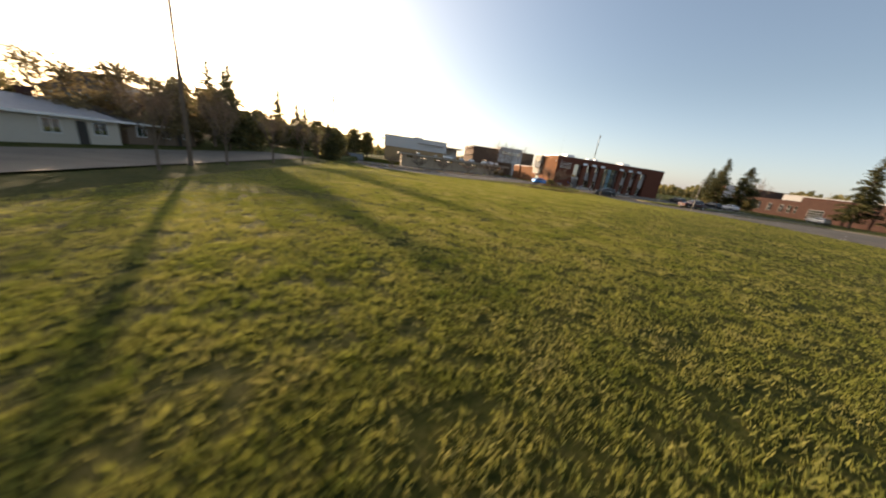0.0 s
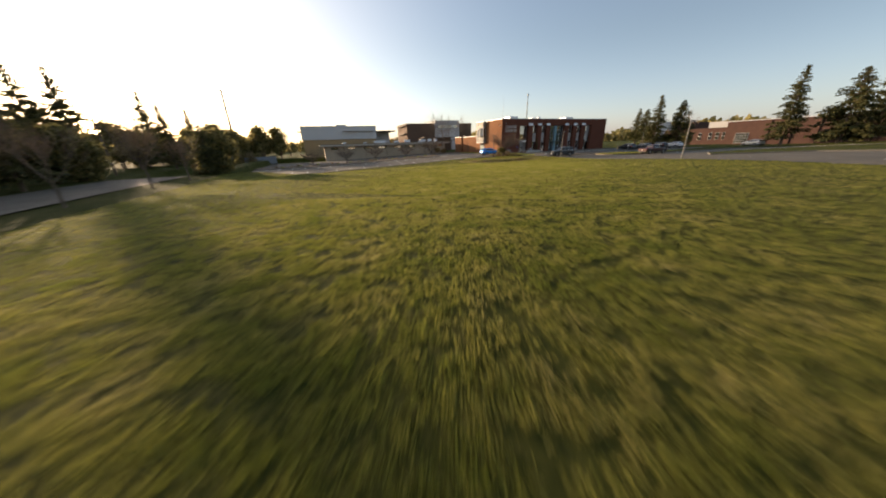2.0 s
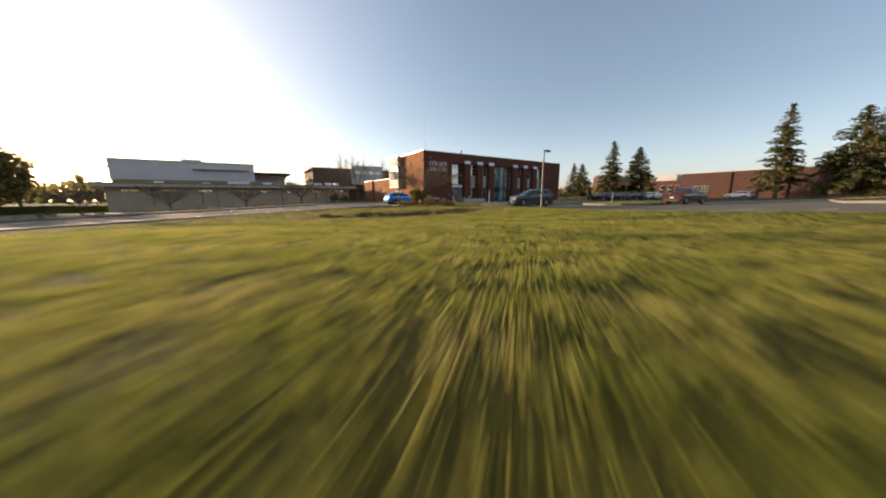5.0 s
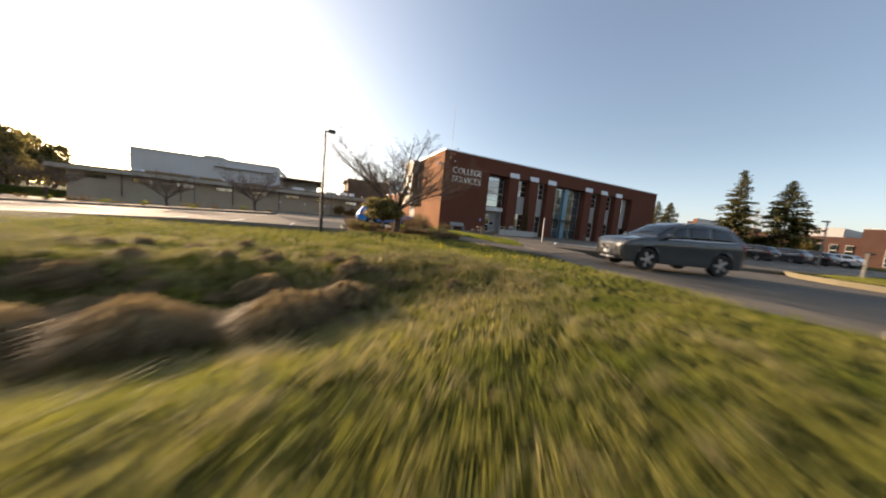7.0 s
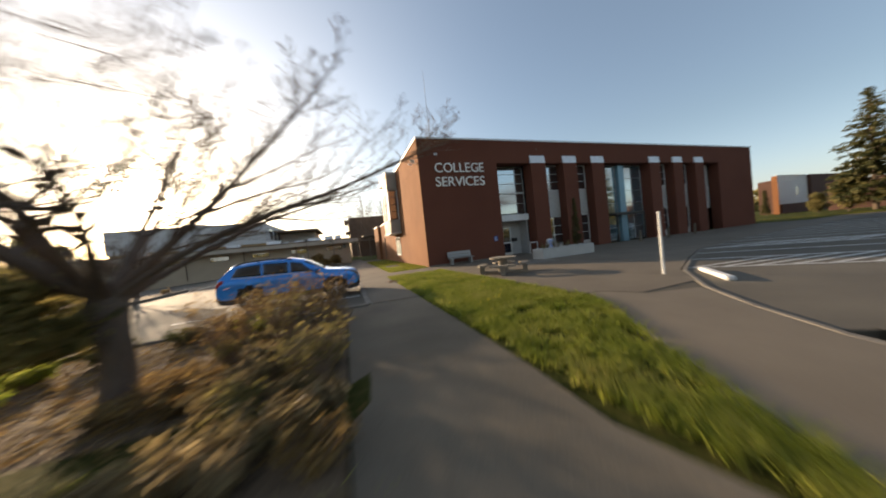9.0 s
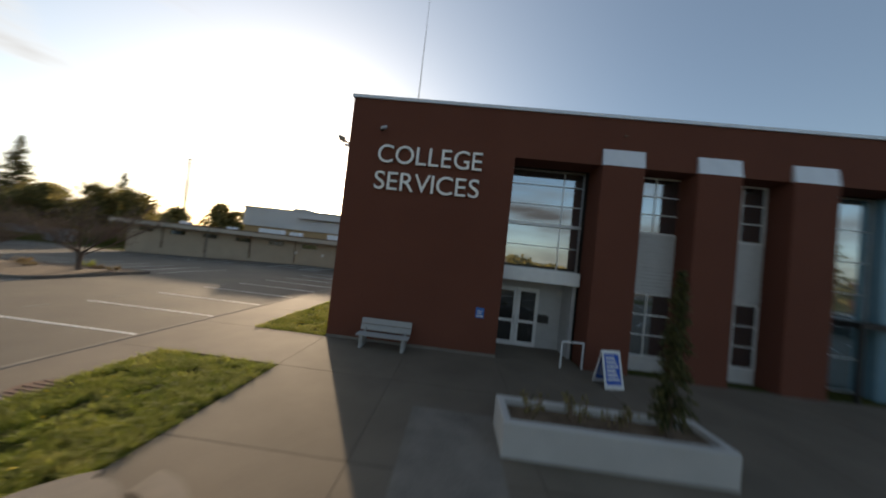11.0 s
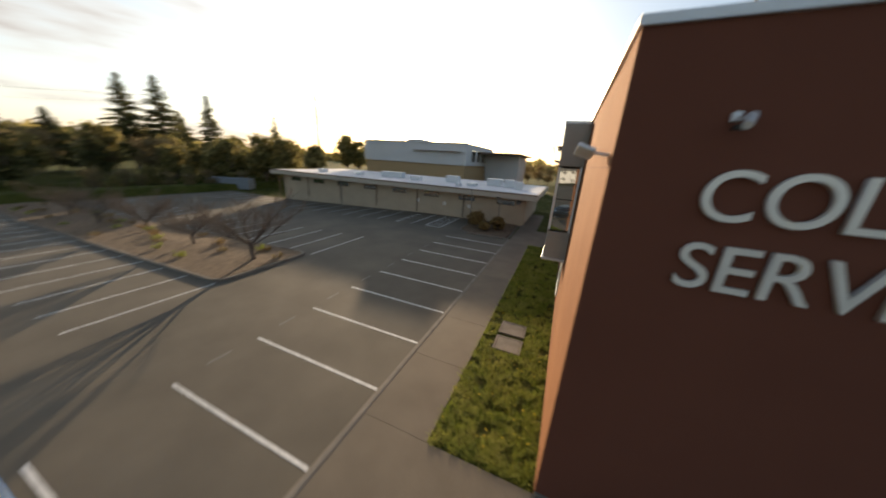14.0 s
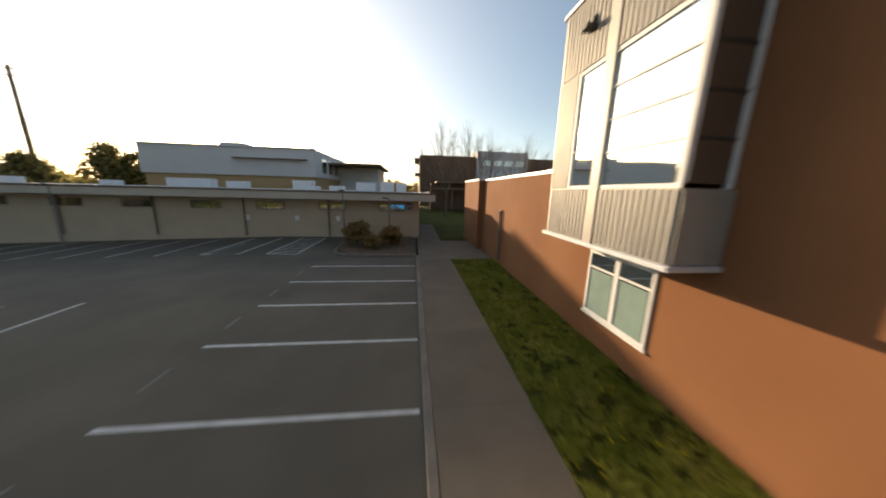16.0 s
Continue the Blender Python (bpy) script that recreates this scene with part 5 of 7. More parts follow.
def car(name, m, paint, label, st=SUV, wheels=(1.42, -1.36), wr=0.365, rails=True, bars=False, clad=True):
    """A parked car that faces +x."""
    c = thing(name, m, label, "car")
    sh = Shell(st, wheels, wr)
    rings = []
    n = 112
    painted, dark, verts = [], [], []
    for i in range(n + 1):
        x = sh.front + (sh.back - sh.front) * i / n
        half = sh.ring(x)
        rings.append(list(range(len(verts), len(verts) + 2 * len(half) - 2)))
        verts += [(x, y, z) for y, z in half] + [(x, -y, z) for y, z in half[-2:0:-1]]
    k = len(rings[0])
    for i, (a, b) in enumerate(zip(rings, rings[1:])):
        x = sh.front + (sh.back - sh.front) * (i + 0.5) / n
        for j in range(k):
            q = j if j < 12 else k - 1 - j
            z = (verts[a[j]][2] + verts[a[(j + 1) % k]][2]) / 2
            rim = any(math.hypot(x - wx, z - wr) < wr + 0.12 for wx in wheels) and q < 6
            (dark if q < 3 or (clad and (q == 3 or rim)) else painted).append((a[j], a[(j + 1) % k], b[(j + 1) % k], b[j]))
    painted += [tuple(rings[0]), tuple(reversed(rings[-1]))]
    for nm, fs, mt in (("body", painted, paint), ("cladding", dark, TRIM)):
        used = sorted({v for f in fs for v in f})
        idx = {v: i for i, v in enumerate(used)}
        ob = mesh_part(nm, [verts[v] for v in used], [tuple(idx[v] for v in f) for f in fs], mt, c)
        bm = bmesh.new()
        bm.from_mesh(ob.data)
        bmesh.ops.recalc_face_normals(bm, faces=bm.faces)
        bm.to_mesh(ob.data)
        bm.free()
        ob.data.shade_smooth()
        ob.data.set_sharp_from_angle(angle=radians(32))
    cabin = [q for q in st if q[3] - q[2] > 0.2]
    xf, xr = cabin[0][0], cabin[-1][0]
    cowl, tail = st[st.index(cabin[0]) - 1][0], st[st.index(cabin[-1]) + 1][0]
    part("windscreen", sh.screen(cowl - 0.06, xf + 0.06, 0.12), CARGLASS, c, smooth=True)
    part("rear_window", sh.screen(tail + 0.06, xr - 0.03, 0.15), CARGLASS, c, smooth=True)
    long_ = xr < -1
    cuts = (xf + 0.42, xf - 0.46, xf - 1.32, xr + 0.02) if long_ else (xf + 0.3, xf - 0.5, xr)
    for s in (1, -1):
        for i, (x0, x1) in enumerate(zip(cuts, cuts[1:])):
            lo0, hi0 = (x0, x0 - 0.5) if i == 0 else (x0 - 0.035, x0 - 0.035)
            lo1, hi1 = (x1 + 0.035, x1 + 0.035) if i < len(cuts) - 2 else (x1, x1 + 0.16)
            part("side_window", sh.patch(((lo0, 8.1), (lo1, 8.12), (hi1, 8.88), (hi0, 8.88)), s), CARGLASS, c, smooth=True)
        part("window_trim", sh.patch(((cuts[0] + 0.05, 7.98), (cuts[-1], 7.98), (cuts[-1], 8.06), (cuts[0] + 0.05, 8.06)), s, 0.01, 10, 1), STEEL, c)
        for x in cuts[:-1]:
            part("door_gap", sh.patch(((x, 4.4), (x - 0.012, 4.4), (x - 0.012, 7.95), (x, 7.95)), s, 0.002, 1, 8, 0.003), TRIM, c)
        for x in cuts[1:-1]:
            part("door_handle", sh.patch(((x + 0.24, 6.55), (x + 0.06, 6.55), (x + 0.06, 6.85), (x + 0.24, 6.85)), s, 0.022, 2, 1, 0.02), paint, c)
        lamp = part("headlamp", sh.patch(((sh.front - 0.05, 6.5), (sh.front - 0.5, 7.3), (sh.front - 0.54, 7.9), (sh.front - 0.06, 7.8)), s, 0.012, 8, 3), LAMP, c, "dark slim headlamp", smooth=True)
        part("running_light", sh.patch(((sh.front - 0.06, 7.6), (sh.front - 0.42, 7.72), (sh.front - 0.44, 7.86), (sh.front - 0.07, 7.8)), s, 0.018, 6, 1), WHITE, lamp)
        part("tail_lamp", sh.patch(((sh.back + 0.02, 6.3), (sh.back + 0.26, 6.6), (sh.back + 0.3, 7.7), (sh.back + 0.03, 7.7)), s, 0.012, 6, 3), TAIL, c, smooth=True)
        part("fog_pocket", boxes((sh.front - 0.17, sh.front - 0.005, s * 0.56, s * 0.72, 0.42, 0.62), bevel=0.02), TRIM, c)
        mx, w = cowl - 0.34, sh.at(cowl)[3]
        mir = part("mirror", boxes((mx - 0.1, mx + 0.1, s * (w + 0.02), s * (w + 0.23), 1.1, 1.25), bevel=0.045), paint, c)
        part("mirror_foot", boxes((mx - 0.03, mx + 0.07, s * (w - 0.08), s * (w + 0.06), 1.06, 1.12), bevel=0.01), TRIM, mir)
        if rails:
            bm = bmesh.new()
            pts = [sh.point(xf - 0.35 + (xr - xf + 0.45) * i / 8, 9.55, 0.05 if 0 < i < 8 else 0.0) for i in range(9)]
            for a, b in zip(pts, pts[1:]):
                tube(bm, (a.x, a.y * s, a.z), (b.x, b.y * s, b.z), 0.022, 0.022, 6)
            part("roof_rail", bm, TRIM if bars else STEEL, c)
    if bars:
        for x in (xf - 0.75, xf - 1.45):
            q = sh.point(x, 9.55, 0.07)
            part("roof_bar", boxes((x - 0.035, x + 0.035, -q.y, q.y, q.z - 0.012, q.z + 0.012), bevel=0.008), TRIM, c)
    for t in (-0.42, -0.14, 0.14, 0.42) if long_ else ():
        bm = bmesh.new()
        for i in range(8):
            xa, xb = xf - 0.45 + (xr - xf + 0.7) * i / 8, xf - 0.45 + (xr - xf + 0.7) * (i + 1) / 8
            za, zb2 = sh.at(xa)[2], sh.at(xb)[2]
            vs = [bm.verts.new(q) for q in ((xa, t - 0.02, za + 0.004), (xa, t + 0.02, za + 0.004), (xb, t + 0.02, zb2 + 0.004), (xb, t - 0.02, zb2 + 0.004))]
            bm.faces.new(vs)
        bmesh.ops.solidify(bm, geom=bm.faces, thickness=0.012)
        part("roof_rib", bm, paint, c)
    # nose: grille with bars, intake, plate, skid plate
    f = sh.front
    bm = prism(bmesh.new(), [(-0.52, 0.76), (-0.44, 0.56), (0.44, 0.56), (0.52, 0.76)], 0.0, 0.05)
    bmesh.ops.transform(bm, matrix=Matrix(((0, 0, 1, f - 0.03), (1, 0, 0, 0), (0, 1, 0, 0), (0, 0, 0, 1))), verts=bm.verts)
    bmesh.ops.recalc_face_normals(bm, faces=bm.faces)
    grille = part("grille", bm, TRIM, c, "dark mesh grille")
    for z in (0.61, 0.66, 0.71):
        part("grille_bar", boxes((f + 0.012, f + 0.03, -0.45, 0.45, z - 0.008, z + 0.008)), RIM if not clad else TRIM, grille)
    part("badge", tube(bmesh.new(), (f + 0.01, 0, 0.68), (f + 0.04, 0, 0.68), 0.06, 0.055, 16), RIM, grille)
    part("intake", boxes((f - 0.16, f + 0.012, -0.56, 0.56, 0.38, 0.5), bevel=0.03), TRIM, c)
    part("skid_plate", boxes((f - 0.22, f + 0.0, -0.42, 0.42, 0.27, 0.35), bevel=0.02), RIM, c)
    part("number_plate", boxes((f + 0.0, f + 0.035, -0.16, 0.16, 0.45, 0.56)), WHITE, c)
    bk = sh.back
    part("rear_bumper", boxes((bk - 0.02, bk + 0.25, -0.72, 0.72, 0.36, 0.58), bevel=0.04), TRIM, c)
    part("rear_plate", boxes((bk - 0.03, bk + 0.02, -0.16, 0.16, 0.7, 0.81)), WHITE, c)
    for s in (1, -1):
        part("wiper", tube(bmesh.new(), (cowl - 0.1, s * 0.15 - 0.3, sh.at(cowl - 0.1)[2] + 0.03), (cowl - 0.3, s * 0.15 + 0.2, sh.at(cowl - 0.3)[2] + 0.03), 0.008, 0.006, 4), TRIM, c)
    W = max(q[4] for q in st)
    for s in (1, -1):
        for x in wheels:
            bm = bmesh.new()
            n2 = 24
            prof = [(0.22, W - 0.25), (wr * 0.97, W - 0.26), (wr, W - 0.2), (wr, W - 0.06), (wr * 0.96, W - 0.02), (wr * 0.7, W - 0.02), (wr * 0.66, W - 0.05)]
            rr = [[bm.verts.new((x + rad * math.cos(2 * math.pi * i / n2), s * y, wr + rad * math.sin(2 * math.pi * i / n2))) for i in range(n2)] for rad, y in prof]
            for a, b in zip(rr, rr[1:]):
                for i in range(n2):
                    bm.faces.new((a[i], a[(i + 1) % n2], b[(i + 1) % n2], b[i]))
            bmesh.ops.recalc_face_normals(bm, faces=bm.faces)
            wheel = part("wheel", bm, TYRE, c, smooth=True)
            bm = bmesh.new()
            for i in range(5):
                a = 2 * math.pi * i / 5
                for da in (-0.13, 0.13):
                    tube(bm, (x + 0.04 * math.cos(a), s * (W - 0.03), wr + 0.04 * math.sin(a)), (x + wr * 0.67 * math.cos(a + da), s * (W - 0.04), wr + wr * 0.67 * math.sin(a + da)), 0.03, 0.024, 6)
            tube(bm, (x, s * (W - 0.1), wr), (x, s * (W - 0.02), wr), 0.06, 0.05, 12)
            part("rim", bm, RIM, wheel)
            part("hub_disc", tube(bmesh.new(), (x, s * (W - 0.13), wr), (x, s * (W - 0.09), wr), wr * 0.68, wr * 0.68, 20), TRIM, wheel)
    return c


BLUE = car_paint("blue_car_paint", (0.01, 0.27, 0.82))
GREY = car_paint("grey_car_paint", (0.05, 0.06, 0.068))
car("blue_car", pose(-7.4, -5.84, -0.1, 0, 0, 0) @ Matrix.Scale(1.05, 4), BLUE, "bright blue compact SUV parked nose to the footpath", bars=True)
car("grey_car", pose(-0.34, -23.5, -0.16, 0, 0, 157) @ Matrix.Diagonal((0.97, 1.06, 1.09, 1.0)), GREY, "dark grey SUV standing on the asphalt drive", clad=False)
MAROON = car_paint("maroon_car_paint", (0.05, 0.012, 0.011))
SILVER = car_paint("silver_car_paint", (0.5, 0.5, 0.5))
WHITEP = car_paint("white_car_paint", (0.7, 0.7, 0.7))
BLACKP = car_paint("black_car_paint", (0.02, 0.02, 0.022))
car("maroon_pickup", pose(13.9, -33.1, -0.12, 0, 0, -10), MAROON, "dark maroon pickup truck seen from behind on the drive", PICKUP, (1.65, -1.55), 0.39, False)
for x, y, a, p, lab in ((31, -15.5, 80, BLACKP, "black SUV parked in the far row"), (36, -16.5, 82, GREY, "dark grey SUV parked in the far row"), (42, -17, 80, BLACKP, "dark SUV parked beside the conifers"), (47, -18, 84, WHITEP, "white SUV parked beside the conifers"), (60, -30, 70, SILVER, "silver SUV parked by the far building")):
    car("parked_car", pose(x, y, -0.12, 0, 0, a), p, lab)

# ---- street furniture ----
def lamp_post(m, h, label, arm=0.6, heading=0.0, metal=None):
    lp = thing("street_lamp", m, label, "street lamp")
    bm = bmesh.new()
    tube(bm, (0, 0, -0.3), (0, 0, h), 0.075, 0.05, 12)
    part("pole", bm, metal or POLE, lp)
    part("base", tube(bmesh.new(), (0, 0, -0.3), (0, 0, 0.06), 0.13, 0.11, 14), KERB, lp)
    c, s = math.cos(radians(heading)), math.sin(radians(heading))
    part("arm", tube(bmesh.new(), (0, 0, h - 0.05), (c * 0.2, s * 0.2, h - 0.02), 0.03, 0.03, 8), DARKM, lp)
    bm = box(bmesh.new(), 0.12, arm, -0.17, 0.17, -0.06, 0.06, 0.03)
    bmesh.ops.transform(bm, matrix=pose(0, 0, h, 0, 3, heading), verts=bm.verts)
    head = part("lamp_head", bm, DARKM, lp, "dark flat lamp head")
    bm = box(bmesh.new(), 0.2, arm - 0.06, -0.12, 0.12, -0.075, -0.058)
    bmesh.ops.transform(bm, matrix=pose(0, 0, h, 0, 3, heading), verts=bm.verts)
    part("lens", bm, FLASH, head)
    return lp


lamp_post(pose(-12.6, -15.85, -0.2), 4.6, "dark slim lamp post at the edge of the lawn", 0.42, 0, DARKM)
lamp_post(pose(-6.2, -29.15, 0.0), 4.5, "pale concrete lamp post beside the drive", 0.65, 0)
lamp_post(pose(-9.35, -50.85, 0.25), 4.3, "pale lamp post at the edge of the field", 0.65, 0)
lamp_post(pose(28.5, -21, 0), 4.1, "lamp post in the far car park", 0.9, 180)
lamp_post(pose(13.5, -25.7, -0.05), 1.4, "short post on the grass island", 0.3, 0)
lamp_post(pose(-10.7, 27.5, -0.1), 4.2, "thin lamp post before the low building", 0.6, -90)
lamp_post(pose(-7.0, 26.5, 0.0), 3.6, "thin sign post in the corner bed", 0.5, 180)
lamp_post(pose(-31, 27.5, -0.6), 4.6, "leaning lamp post before the low building", 0.6, -90)

bol = thing("marker_post", pose(3.45, -13.0, 0), "tall white marker post on the plaza edge", "post")
part("post", tube(bmesh.new(), (0, 0, -0.1), (0, 0, 1.85), 0.038, 0.038, 12), WHITE, bol)
part("cap", tube(bmesh.new(), (0, 0, 1.85), (0, 0, 1.88), 0.042, 0.03, 12), WHITE, bol)
ws = thing("wheel_stop", pose(3.9, -14.0, -0.02, 0, 0, 44), "white painted concrete wheel stop", "wheel stop")
part("block", boxes((-0.9, 0.9, -0.09, 0.09, 0, 0.12), bevel=0.03), WHITE, ws)

# round picnic table
SEATC = mat("cast_concrete", (0.2, 0.17, 0.135), (0.27, 0.23, 0.18), rough=0.9, scale=3, fine=60, bump=0.3)
pt = thing("picnic_table", pose(1.1, -7.92, 0.004, 0, 0, 20) @ Matrix.Scale(0.95, 4), "round cast concrete picnic table with curved seats", "picnic table")
bm = bmesh.new()
tube(bm, (0, 0, 0.68), (0, 0, 0.76), 0.6, 0.62, 40)
part("tabletop", bm, SEATC, pt)
part("pedestal", tube(bmesh.new(), (0, 0, 0), (0, 0, 0.68), 0.26, 0.18, 20), SEATC, pt)
for k in range(4):
    bm = bmesh.new()
    a0, a1 = radians(90 * k + 8), radians(90 * k + 66)
    n = 10
    pts = [(0.82 * math.cos(a0 + (a1 - a0) * i / n), 0.82 * math.sin(a0 + (a1 - a0) * i / n)) for i in range(n + 1)]
    pts = [(1.16 * math.cos(a0 + (a1 - a0) * i / n), 1.16 * math.sin(a0 + (a1 - a0) * i / n)) for i in range(n + 1)] + pts[::-1]
    prism(bm, pts, 0.38, 0.46)
    st_ = part("seat", bm, SEATC, pt)
    am = (a0 + a1) / 2
    bm = box(bmesh.new(), 0.86, 1.08, -0.1, 0.1, 0.0, 0.38)
    bmesh.ops.transform(bm, matrix=pose(0, 0, 0, 0, 0, math.degrees(am)), verts=bm.verts)
    part("seat_leg", bm, SEATC, st_)
    bm = box(bmesh.new(), 0.2, 0.9, -0.06, 0.06, 0.02, 0.14)
    bmesh.ops.transform(bm, matrix=pose(0, 0, 0, 0, 0, math.degrees(am)), verts=bm.verts)
    part("seat_arm", bm, SEATC, st_)

# bench against the front wall
BENCHM = mat("bench_grey", (0.3, 0.3, 0.29), (0.38, 0.38, 0.36), rough=0.8, scale=3, fine=40, bump=0.2, streak=(0.2, 4, 4))
be = thing("bench", pose(2.25, -0.5, 0.004), "grey slatted bench with concrete legs against the wall", "bench")
for k in range(3):
    part("seat_slat", boxes((-0.9, 0.9, -0.32 + k * 0.15, -0.19 + k * 0.15, 0.43, 0.47), bevel=0.008), BENCHM, be)
for k in range(2):
    bm = box(bmesh.new(), -0.9, 0.9, -0.02, 0.02, 0.0, 0.2, 0.008)
    bmesh.ops.transform(bm, matrix=pose(0, 0.2 + k * 0.06, 0.5 + k * 0.21, -16), verts=bm.verts)
    part("back_slat", bm, BENCHM, be)
for x in (-0.72, 0.72):
    part("leg", boxes((x - 0.06, x + 0.06, -0.28, 0.2, 0, 0.43), (x - 0.04, x + 0.04, 0.12, 0.2, 0.4, 0.62), bevel=0.015), BENCHM, be)

# planter, sandwich board, handrail
pl = thing("planter", pose(0, 0, 0.004), "long pale concrete planter box with soil", "planter")
part("box", boxes((5.6, 9.6, -5.1, -4.95, 0, 0.62), (5.6, 9.6, -4.25, -4.1, 0, 0.62), (5.6, 5.75, -4.95, -4.25, 0, 0.62), (9.45, 9.6, -4.95, -4.25, 0, 0.62), bevel=0.015), PALECON, pl)
part("soil", boxes((5.75, 9.45, -4.95, -4.25, 0.0, 0.5)), MULCH, pl)
conifer(pose(8.75, -4.6, 0.45) @ Matrix.Scale(0.3, 4), "slim dark columnar evergreen in the planter", 31, 10.6, 1.0, 1.5)
for k, x in enumerate((6.2, 7.0, 7.8)):
    shrub(pose(x, -4.6, 0.48), "small twiggy plant in the planter", 50 + k, 0.5, 0.25, 10, 120, 0.06, LEAF)
ab = thing("sandwich_board", pose(9.5, -1.2, 0.004, 0, 0, 12), "white sandwich board with a blue panel", "sign")
for s in (1, -1):
    m_ = pose(0, s * 0.28, 0, s * 15)
    bm = boxes((-0.32, 0.32, -0.02, 0.02, 0.0, 0.12), (-0.32, -0.25, -0.02, 0.02, 0.12, 1.1), (0.25, 0.32, -0.02, 0.02, 0.12, 1.1), (-0.25, 0.25, -0.02, 0.02, 1.0, 1.1), bevel=0.008)
    bmesh.ops.transform(bm, matrix=m_, verts=bm.verts)
    fr = part("frame", bm, WHITE, ab)
    bm = boxes((-0.25, 0.25, -0.012, 0.012, 0.12, 1.0))
    bmesh.ops.transform(bm, matrix=m_, verts=bm.verts)
    part("panel", bm, mat("board_blue", (0.02, 0.09, 0.42), (0.02, 0.1, 0.46), rough=0.5, bump=0), fr)
    bm = bmesh.new()
    for k in range(6):
        box(bm, -0.2, 0.2 - 0.05 * (k % 3), -0.016, 0.016, 0.25 + k * 0.12, 0.31 + k * 0.12)
    bmesh.ops.transform(bm, matrix=m_, verts=bm.verts)
    part("text_bar", bm, WHITE, fr)
hr = thing("handrail", pose(8.42, -0.2, 0.004), "short white tubular handrail by the doors", "handrail")
bm = bmesh.new()
for p0, p1 in (((0, 0, 0), (0, 0, 0.9)), ((0, 0, 0.9), (0.78, 0.12, 0.9)), ((0.78, 0.12, 0.9), (0.78, 0.12, 0))):
    tube(bm, p0, p1, 0.03)
part("rail", bm, WHITE, hr)
for k, x in enumerate((18.0, 21.5, 25.2)):
    bb = thing("bollard", pose(x, -2.2, 0.004), "short pale concrete bollard before the entrance", "bollard", "entrance bollards")
    part("post", tube(bmesh.new(), (0, 0, 0), (0, 0, 0.95), 0.1, 0.09, 14), CONCRETE, bb)

# utility covers in the side lawn, manhole by the stalls
for k, (y0, y1) in enumerate(((4.75, 5.75), (6.0, 7.0))):
    uv = thing("utility_cover", pose(-1.62, (y0 + y1) / 2, -0.03), "grey concrete utility vault cover in the grass", "utility cover", "vault covers")
    part("rim", boxes((-0.56, 0.56, -0.5, -0.42, -0.1, 0.06), (-0.56, 0.56, 0.42, 0.5, -0.1, 0.06), (-0.56, -0.48, -0.42, 0.42, -0.1, 0.06), (0.48, 0.56, -0.42, 0.42, -0.1, 0.06)), KERB, uv)
    part("lid", boxes((-0.47, 0.47, -0.41, 0.41, -0.1, 0.052), bevel=0.01), KERB, uv)
mh = thing("manhole_cover", pose(-3.3, -5.05, 0.0), "round cast iron manhole cover in the footpath", "manhole")
part("ring", tube(bmesh.new(), (0, 0, -0.05), (0, 0, 0.006), 0.44, 0.44, 28), PATHM, mh)
part("lid", tube(bmesh.new(), (0, 0, -0.05), (0, 0, 0.012), 0.36, 0.36, 28), RUSTIRON, mh)
for k in range(5):
    part("rib", boxes((-0.28 + 0.03 * abs(k - 2), 0.28 - 0.03 * abs(k - 2), -0.25 + 0.12 * k, -0.21 + 0.12 * k, 0.01, 0.02)), RUSTIRON, mh)

# ---- low building with the long flat roof ----
hb = thing("low_building", pose(0, 0, 0), "long single-storey beige block building with a flat white roof", "building")
part("wall", boxes((-46.5, -4.6, 30.2, 46.0, -1.4, 3.5)), BEIGE, hb, "beige concrete block wall")
part("roof", boxes((-47.6, -3.3, 28.6, 47.0, 3.75, 3.95)), ROOFW, hb, "white membrane roof")
part("fascia", boxes((-47.66, -3.24, 28.54, 28.7, 3.3, 3.98), (-3.36, -3.24, 28.7, 47.0, 3.3, 3.98), (-47.66, -47.5, 28.7, 47.0, 3.3, 3.98)), mat("pale_fascia", (0.5, 0.44, 0.36), (0.42, 0.37, 0.3), rough=0.7, scale=0.6), hb)
part("drip_edge", boxes((-47.7, -3.2, 28.5, 28.56, 3.86, 4.02)), BROWNTRIM, hb)
part("soffit", boxes((-47.5, -3.36, 28.7, 30.2, 3.5, 3.56)), BROWNTRIM, hb)
for k in range(8):
    x = -8.2 - 5.2 * k
    window(hb, x, x + 2.3, 2.3, 2.95, 30.22, 1, 3, BROWNTRIM, GLASS, 0.05, 0.08)
for k in range(6):
    x = -12.6 - 7.0 * k
    part("downpipe", tube(bmesh.new(), (x, 30.05, 0), (x - 0.0, 30.05, 3.5), 0.07, 0.07, 8), BROWNTRIM, hb)
for x in (-12.0, -15.5, -19.6):
    part("notice", boxes((x, x + 0.32, 30.14, 30.2, 1.35, 1.8)), WHITE, hb)
sg = part("sign_panel", boxes((-5.75, -5.2, 30.05, 30.2, 2.5, 3.05)), DARKM, hb, "dark panel with a white letter")
lettering("H", sg, 0.5, 0.03, WHITE, -5.65, 30.03, 2.6, 0.34)
for x, y, w, h in ((-40, 33, 1.2, 0.6), (-33, 34, 1.0, 0.5), (-27.5, 36, 4.0, 0.9), (-22, 34, 1.6, 0.7), (-17, 37, 2.0, 1.0), (-12.5, 33, 1.2, 0.5), (-10.5, 38, 2.2, 1.0), (-8.0, 37, 1.4, 1.1), (-6.4, 35, 1.0, 1.0), (-14, 31.5, 0.5, 0.4)):
    part("rooftop_unit", boxes((x - w / 2, x + w / 2, y - 0.6, y + 0.6, 3.95, 3.95 + h), bevel=0.03), FLASH, hb)
